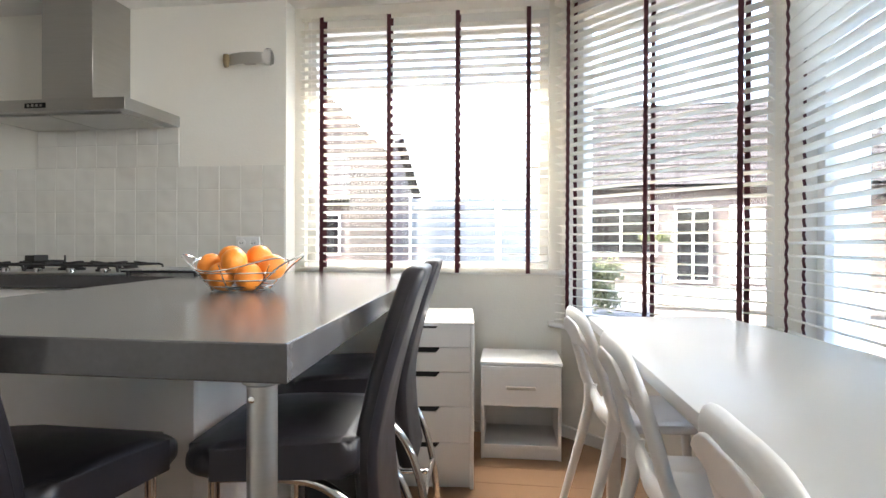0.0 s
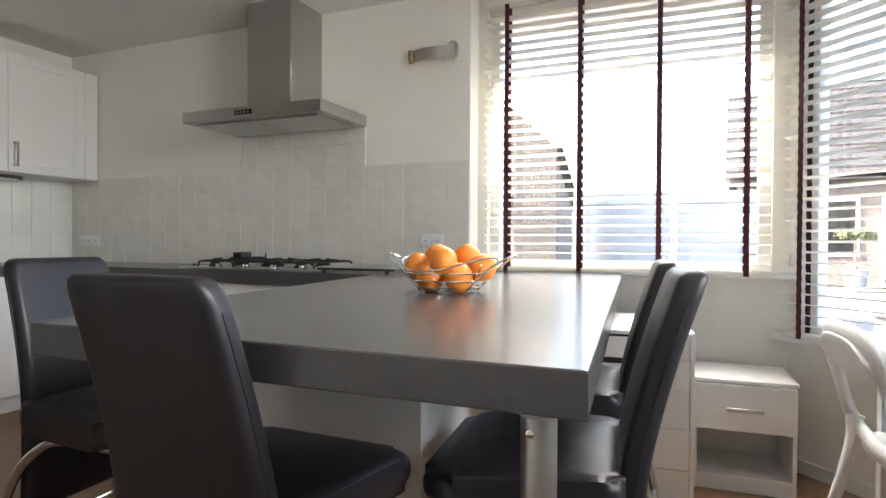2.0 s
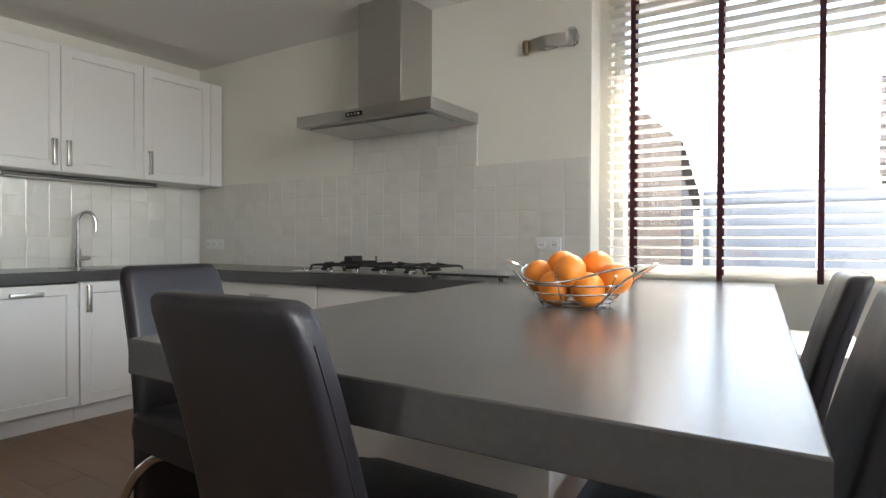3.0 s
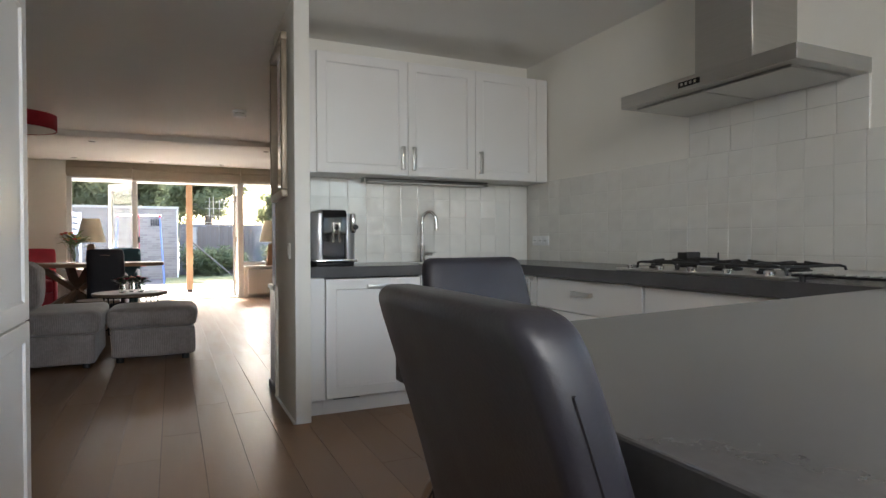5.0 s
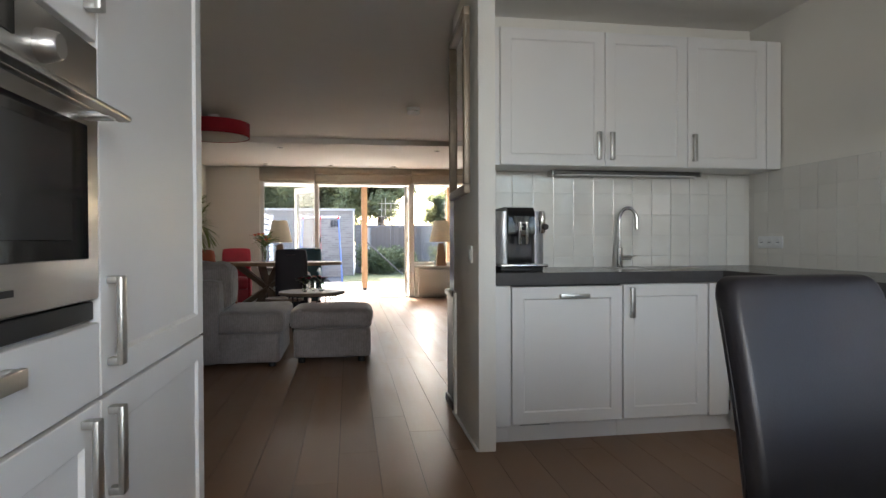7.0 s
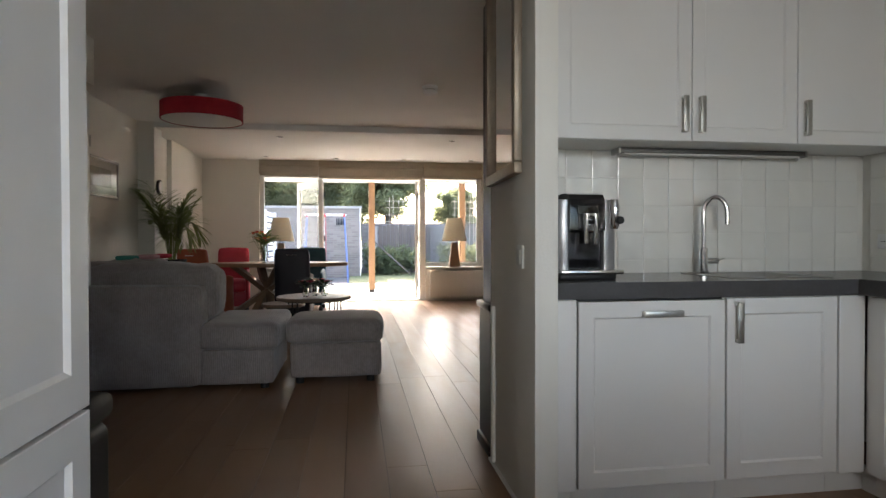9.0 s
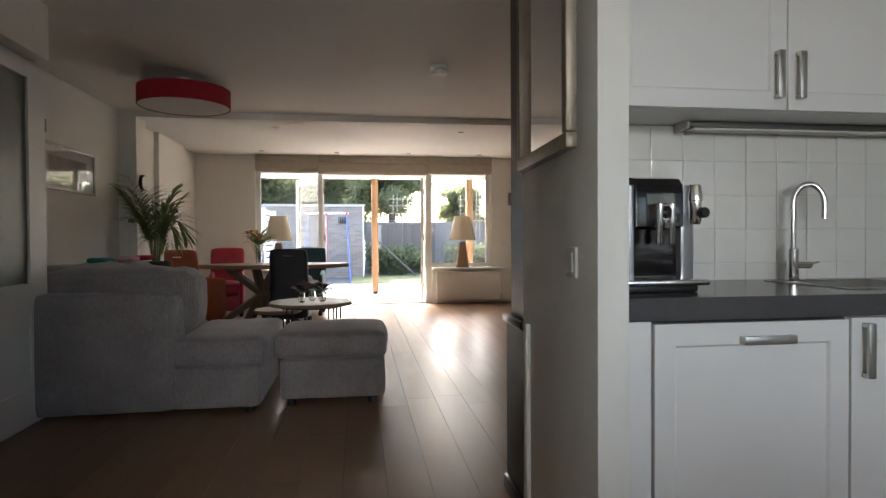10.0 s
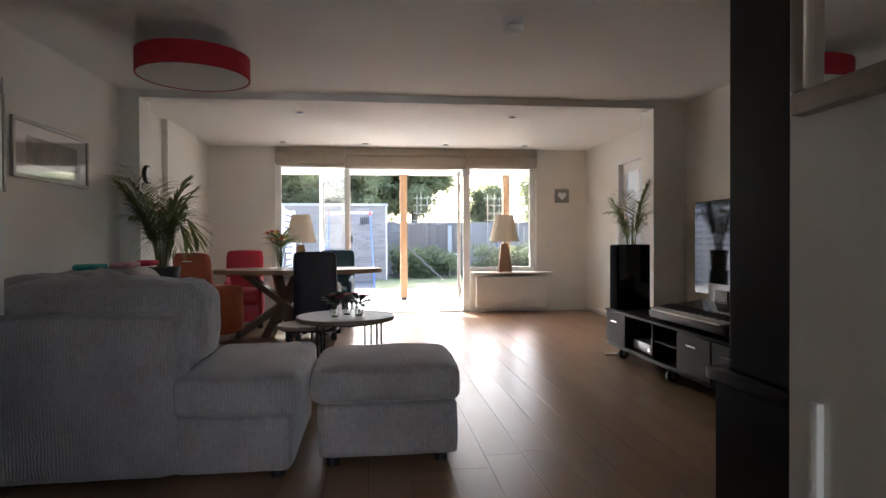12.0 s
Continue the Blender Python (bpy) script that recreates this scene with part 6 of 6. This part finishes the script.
for y in (-0.75, -0.28, 0.23):
    part("joint", boxes((-17.93, -17.87, y - 0.03, y + 0.03, 1.7, 1.79), bevel=0.01), SWINGRED, swg)
for y in (-0.3, -0.26):
    part("rope", tube(bmesh.new(), [(-17.9, y, 1.74), (-17.9, y, 0.45)], 0.007, 5), SWINGRED if y > -0.28 else WHITEPLASTIC, swg)
part("seat", boxes((-18.0, -17.8, -0.46, -0.1, 0.42, 0.45), bevel=0.008), SWINGRED, swg)
# back fence of boards
fn = thing("board_fence", pose(-21.7, 0, 0), "weathered upright board fence before the garden wall", "fence")
fb = part("board", boxes((0, 0.02, 0, 0.13, -0.05, 1.6)), FENCEWOOD, fn)
fb.matrix_basis = pose(0, 1.3, 0)
for i in range(1, 13):
    piece("board", fb.data, fn, pose(random.uniform(-0.004, 0.004), 1.3 + i * 0.135, random.uniform(-0.03, 0.03)))
for y in (1.2, 2.68, 5.4):
    part("post", boxes((0.03, 0.11, y - 0.06, y + 0.06, -0.05, 1.55)), PATIO, fn)
for z in (0.4, 1.3):
    part("rail", boxes((-0.04, -0.001, 1.25, 3.05, z, z + 0.07)), FENCEWOOD, fn)
tr = thing("espalier_frame", pose(-21.9, 0, 0), "pale bamboo lattice rising above the fence", "trellis")
for y0, n in ((1.65, 7), (3.95, 8)):
    for i in range(n):
        y = y0 + i * 0.165
        part("cane", tube(bmesh.new(), [(0, y, 0.0), (0.05, y + random.uniform(-0.04, 0.04), 2.55 + random.uniform(-0.12, 0.12))], 0.009, 6), LINEN, tr)
    for z in (1.72, 1.95, 2.2, 2.42):
        part("cross_cane", tube(bmesh.new(), [(0.02, y0 - 0.1, z), (0.02, y0 + n * 0.165, z + random.uniform(-0.05, 0.05))], 0.008, 6), LINEN, tr)
    for k in range(8):
        y = y0 + random.uniform(0, n * 0.165)
        part("branch", tube(bmesh.new(), curve_pts([(0.03, y, 1.5), (0.1, y + random.uniform(-0.15, 0.15), 2.0), (0.05, y + random.uniform(-0.5, 0.5), 2.35)], 8), 0.008, 5), BARK, tr)


def crown(blobs, n, size):
    """Many small leaf quads spread through lumpy volumes."""
    vs, fs = [], []
    for _ in range(n):
        cx, cy, cz, rx, ry, rz = random.choice(blobs)
        d = Vector((random.gauss(0, 1), random.gauss(0, 1), random.gauss(0, 1))).normalized() * random.uniform(0.3, 1.05)
        c = Vector((cx + d.x * rx, cy + d.y * ry, cz + d.z * rz))
        a = Vector((random.gauss(0, 1), random.gauss(0, 1), random.gauss(0, 1))).normalized()
        b = a.orthogonal().normalized()
        s = size * random.uniform(0.6, 1.4)
        k = len(vs)
        vs += [c - a * s, c + b * s * 0.45, c + a * s, c - b * s * 0.45]
        fs.append((k, k + 1, k + 2, k + 3))
    return vs, fs


def tree(m, trunk_h, trunk_r, blobs, n, size, material, label, category="tree", name="tree"):
    t = thing(name, m, label, category)
    if trunk_h:
        bm = tube(bmesh.new(), [(0, 0, -0.1), (0.03, 0.02, trunk_h * 0.5), (0, 0.05, trunk_h)], [trunk_r, trunk_r * 0.8, trunk_r * 0.35], 10)
        for i in range(9):
            a = i * 2.4
            z = trunk_h * (0.35 + 0.07 * i)
            tube(bm, [(0, 0, z), (0.4 * math.cos(a), 0.4 * math.sin(a), z + 0.2), (0.9 * math.cos(a), 0.9 * math.sin(a), z + 0.3)], [trunk_r * 0.35, trunk_r * 0.2, trunk_r * 0.06], 6)
        part("trunk", bm, BARK, t)
    vs, fs = crown(blobs, n, size)
    me = bpy.data.meshes.new("crown")
    me.from_pydata(vs, [], fs)
    me.materials.append(material)
    c = new("crown", me)
    c.parent = t
    tagged(c, kind="stuff")
    return t


def lumps(n, r, h0, h1, taper=0.0):
    out = []
    for _ in range(n):
        u = random.random()
        rr = r * (1 - taper * u)
        a = random.uniform(0, 6.28)
        q = rr * math.sqrt(random.random())
        s = random.uniform(0.25, 0.5) * r
        out.append((q * math.cos(a), q * math.sin(a), h0 + (h1 - h0) * u, s, s, s * 0.7))
    return out


tree(pose(-24.2, 1.75, 0), 4.6, 0.16, lumps(70, 1.35, 2.3, 5.6, 0.35), 20000, 0.09, CONIFER, "tall dark conifer behind the garden fence")
tree(pose(-27.0, -0.6, 0), 4.0, 0.18, lumps(70, 1.9, 1.4, 4.6, 0.2), 26000, 0.09, LIGHTLEAF, "broad pale evergreen behind the shed")
tree(pose(-29.0, -3.6, 0), 4.0, 0.18, lumps(70, 2.6, 1.0, 5.2, 0.2), 28000, 0.1, LIGHTLEAF, "pale leafed tree behind the shed")
tree(pose(-25.5, -6.4, 0), 3.5, 0.18, lumps(60, 2.2, 0.8, 4.6, 0.2), 20000, 0.1, LIGHTLEAF, "pale leafed tree beyond the slat fence")
tree(pose(-24.5, 4.5, 0), 2.4, 0.12, lumps(40, 0.85, 1.7, 3.0, 0.2), 15000, 0.06, HEDGE, "round clipped tree behind the wall")
tree(pose(-26.5, 7.6, 0), 3.0, 0.15, lumps(40, 1.6, 0.6, 3.6, 0.2), 9000, 0.11, HEDGE, "bushy tree at the garden corner")
tree(pose(-20.7, 1.6, 0), 0, 0, [(random.uniform(-0.4, 0.3), random.uniform(-0.75, 1.0), random.uniform(0.2, 0.75), 0.3, 0.35, 0.3) for _ in range(26)], 7000, 0.05, HEDGE, "low mixed shrubs along the fence", "shrub", "shrub_bed")
tree(pose(-20.9, 4.6, 0), 0, 0, [(random.uniform(-0.3, 0.3), random.uniform(-1.2, 1.4), random.uniform(0.15, 0.8), 0.3, 0.35, 0.3) for _ in range(22)], 5000, 0.05, LIGHTLEAF, "leafy shrubs along the garden fence", "shrub", "shrub_bed")
pole = thing("leaning_pole", pose(-20.1, 1.35, 0), "pale pole leaning in the shrubs", "pole")
part("pole", tube(bmesh.new(), [(0.1, 0.9, -0.02), (-0.1, -0.25, 1.05)], 0.022, 8), FENCEWOOD, pole)


# street side houses
def gable_house(m, w, depth, eave, ridge, wall_m, label, openings):
    """Front at local y = 0 facing -y; ridge along local x."""
    h = thing("house", m, label, "house", "houses across the street")
    bm = boxes((0, w, 0, depth, -0.1, eave))
    for x in (0, w):
        a = [bm.verts.new((x, y, z)) for y, z in ((0, eave), (depth, eave), (depth / 2, ridge - 0.1))]
        bm.faces.new(a)
    part("wall", bm, wall_m, h)
    for s in (0, 1):
        bm = bmesh.new()
        n = 14
        prev = None
        for i in range(n + 1):
            u = i / n
            y = (-0.35 + (depth / 2 + 0.35) * u) if s == 0 else (depth + 0.35 - (depth / 2 + 0.35) * u)
            z = eave - 0.15 + (ridge - eave + 0.15) * u
            row = [bm.verts.new((x, y, z + dz)) for x in (-0.3, w + 0.3) for dz in (0, 0.12)]
            low = [bm.verts.new((x, y, z + 0.06 + dz)) for x in (-0.3, w + 0.3) for dz in (0, 0.12)]
            if prev:
                for q0, q1 in ((0, 2), (1, 3)):
                    bm.faces.new((prev[q0], prev[q1], row[q1], row[q0]))
                bm.faces.new((row[1], row[3], low[3], low[1]))
            prev = low
        part("roof", bm, ROOFTILE, h)
    for x0, x1, z0, z1, kind in openings:
        d = part("door" if kind == "door" else "window", boxes((x0, x1, -0.05, 0.0, z0, z0 + 0.07), (x0, x1, -0.05, 0.0, z1 - 0.07, z1), (x0, x0 + 0.07, -0.05, 0, z0 + 0.07, z1 - 0.07), (x1 - 0.07, x1, -0.05, 0, z0 + 0.07, z1 - 0.07), ((x0 + x1) / 2 - 0.03, (x0 + x1) / 2 + 0.03, -0.05, 0, z0 + 0.07, z1 - 0.07)), TRIM, h)
        part("pane", boxes((x0 + 0.07, x1 - 0.07, -0.02, -0.005, z0 + 0.07, z1 - 0.07)), TRIM if kind == "door" else GLOSSBLACK, d)
    return h


gable_house(pose(1.0, 17.6, 0, 0, 0, -4), 8.9, 7, 2.75, 5.7, REDBRICK, "red brick bungalow with a brown tiled roof across the street", [(0.12, 0.5, 0.6, 2.2, "window"), (0.7, 2.7, 0.75, 2.2, "window"), (3.15, 4.15, 0.02, 2.2, "window"), (4.6, 5.5, 0.02, 2.2, "door"), (5.7, 6.5, 0.5, 2.2, "window")])
gable_house(pose(9.5, 17.0, 0, 0, 0, -62), 6, 5.5, 2.4, 4.9, REDBRICK, "brick house with a gable and brown tiled roof", [(0.8, 2.2, 0.8, 2.1, "window"), (3.2, 4.4, 0.8, 2.1, "window")])
gable_house(pose(-10.7, 19.0, 0, 0, 0, -4), 5.4, 7, 2.5, 5.2, REDBRICK, "brick house with a dark tiled roof behind the neighbour", [(0.8, 2.4, 0.8, 2.1, "window"), (3.0, 4.6, 0.7, 2.1, "window")])
# neighbour on the window side: gable wall with a wide boarded overhang
nb = thing("house", pose(0, 0, 0), "neighbouring brick house with a steep roof and white boarded overhang", "house")
EAVE_X, EAVE_Z, PITCH, GAB_Y = -1.715, 2.25, 0.95, 7.3


def slanted_block(corners, y0, y1, shift):
    """A profile in x and z drawn back along y, drifting sideways by shift."""
    bm = bmesh.new()
    lo = [bm.verts.new((x, y0, z)) for x, z in corners]
    hi = [bm.verts.new((x + shift, y1, z)) for x, z in corners]
    n = len(corners)
    bm.faces.new(lo)
    bm.faces.new(hi[::-1])
    for k in range(n):
        bm.faces.new((lo[k], lo[(k + 1) % n], hi[(k + 1) % n], hi[k]))
    return bm


RIDGE_Z = EAVE_Z + PITCH * (EAVE_X + 5.2)
part("pier", slanted_block([(EAVE_X, -0.1), (EAVE_X, EAVE_Z - 0.002), (-2.25, EAVE_Z - 0.002), (-2.25, -0.1)], GAB_Y, GAB_Y + 0.8, -0.2), SHADEBRICK, nb)
part("gable", slanted_block([(EAVE_X, EAVE_Z), (-5.2, RIDGE_Z), (-5.2, EAVE_Z)], GAB_Y, GAB_Y + 0.3, -0.07), SHADEBRICK, nb)
part("wall", slanted_block([(-5.6, -0.1), (-5.6, EAVE_Z), (-9.0, EAVE_Z), (-9.0, -0.1)], GAB_Y + 0.1, GAB_Y + 6.0, 0.0), SHADEBRICK, nb)
part("roof", slanted_block([(EAVE_X + 0.02, EAVE_Z + 0.02), (-5.2, RIDGE_Z + 0.04), (-5.2, RIDGE_Z + 0.2), (EAVE_X + 0.1, EAVE_Z + 0.1)], GAB_Y - 0.1, GAB_Y + 6.0, -1.6), ROOFTILE, nb)
part("verge_board", slanted_block([(EAVE_X + 0.04, EAVE_Z - 0.06), (-5.2, RIDGE_Z - 0.06), (-5.2, RIDGE_Z + 0.19), (EAVE_X + 0.08, EAVE_Z + 0.1)], GAB_Y - 0.14, GAB_Y - 0.105, 0.0), TRIM, nb, "white verge board")
pf = thing("panel_fence", pose(0, 8.5, 0), "blue-grey panel fence beside the street", "fence")
pp = part("panel", boxes((0, 1.25, 0, 0.04, 0.0, 1.78), bevel=0.004, seg=1), BLUEPANEL, pf)
pp.matrix_basis = pose(-1.69, 0, -0.04)
piece("panel", pp.data, pf, pose(-0.36, 0, -0.04))
for x in (-1.71, -0.43, -0.38, 0.9):
    part("post", boxes((x, x + 0.03, -0.02, 0.06, -0.06, 1.82)), TRIM, pf)
for x in (-1.69, -0.36):
    part("rail", boxes((x, x + 1.25, -0.012, -0.001, 1.58, 1.63), (x, x + 1.25, -0.012, -0.001, 0.3, 0.35)), BLUEPANEL, pf)
lw = thing("garden_wall", pose(1.3, 6.3, 0, 0, 0, -15), "low grey garden wall in front of the bay window", "wall")
part("wall", boxes((0, 3.2, 0, 0.25, -0.1, 0.42)), GREYBRICK, lw)
part("coping", boxes((-0.02, 3.22, -0.03, 0.28, 0.42, 0.48), bevel=0.005), PAVING, lw)
tree(pose(1.0, 9.6, 0), 0, 0, [(random.uniform(-0.35, 0.35), random.uniform(-0.25, 0.25), random.uniform(0.1, 0.85), 0.22, 0.22, 0.22) for _ in range(12)], 1800, 0.05, LIGHTLEAF, "pale twiggy shrub beside the panel fence", "shrub", "shrub")
tp = thing("potted_tree", pose(3.4, 16.4, 0), "small clipped tree in a blue pot by the house", "plant")
part("pot", lathe(bmesh.new(), [(0.2, 0), (0.27, 0.45), (0.24, 0.45)], 16), BLUEPANEL, tp)
part("trunk", tube(bmesh.new(), [(0, 0, 0.4), (0, 0, 1.2)], 0.03, 6), BARK, tp)
vs, fs = crown(lumps(12, 0.35, 1.15, 1.35), 900, 0.05)
me = bpy.data.meshes.new("crown")
me.from_pydata(vs, [], fs)
me.materials.append(HEDGE)
cr = new("crown", me)
cr.parent = tp
tagged(cr, kind="stuff")


# ---- wall tiles and floor planks ----
def tile_mesh(s):
    bm = bmesh.new()
    e = 0.0028
    lo = [bm.verts.new((x, 0, z)) for x, z in ((0, 0), (s, 0), (s, s), (0, s))]
    mid = [bm.verts.new((x, -0.0072, z)) for x, z in ((0, 0), (s, 0), (s, s), (0, s))]
    hi = [bm.verts.new((x, -0.008, z)) for x, z in ((e, e), (s - e, e), (s - e, s - e), (e, s - e))]
    for a, b in ((lo, mid), (mid, hi)):
        for k in range(4):
            bm.faces.new((a[k], a[(k + 1) % 4], b[(k + 1) % 4], b[k]))
    bm.faces.new(hi)
    bmesh.ops.recalc_face_normals(bm, faces=bm.faces[:])
    me = bpy.data.meshes.new("tile")
    bm.to_mesh(me)
    bm.free()
    me.materials.append(TILE)
    return me


P = 0.1325
TILE_ME = tile_mesh(P - 0.0024)


def tiled(wall, origin, nx, nz, last=1.0):
    for i in range(nx):
        for k in range(nz):
            t = piece("tile", TILE_ME, wall, origin @ pose(i * P, 0, k * P, random.uniform(-0.45, 0.45), 0, random.uniform(-0.4, 0.4)))
            if k == nz - 1 and last < 1:
                t.scale = (1, 1, last)


structure("wall_grout", boxes((-4.56, -1.33, HOB_Y - 0.0035, HOB_Y, 0.897, 1.503), (-2.915, -1.985, HOB_Y - 0.0035, HOB_Y, 1.503, 1.73), (SINK_X, SINK_X + 0.0035, 1.26, HOB_Y - 0.004, 0.897, 1.491)), GROUT)
tiled(wall_hob, pose(-1.333 - 24 * P, HOB_Y - 0.001, 1.503 - 5 * P), 24, 5)
tiled(wall_hob, pose(-1.985 - 7 * P, HOB_Y - 0.001, 1.503), 7, 2, 0.85)
tiled(wall_sink, pose(SINK_X + 0.001, 1.258, 1.491 - 5 * P, 0, 0, 90), 14, 5)

PW = 0.19
bm = bmesh.new()
box(bm, 0.0, 1.0, 0.0011, PW - 0.0011, -0.012, 0.0)
PLANK = bpy.data.meshes.new("plank")
bm.to_mesh(PLANK)
bm.free()
PLANK.materials.append(OAK)
y = -2.0
while y < 3.6:
    x = -12.2 - random.uniform(0, 1.8)
    while x < 1.2:
        ln = random.choice((2.05, 2.05, 1.6, 2.4))
        a, b = max(x, -12.2), min(x + ln, 1.25)
        if b - a > 0.1:
            ob = piece("plank", PLANK, floor, pose(a + 0.001, y, 0))
            ob.scale = (b - a - 0.002, 1, 1)
        x += ln
    y += PW
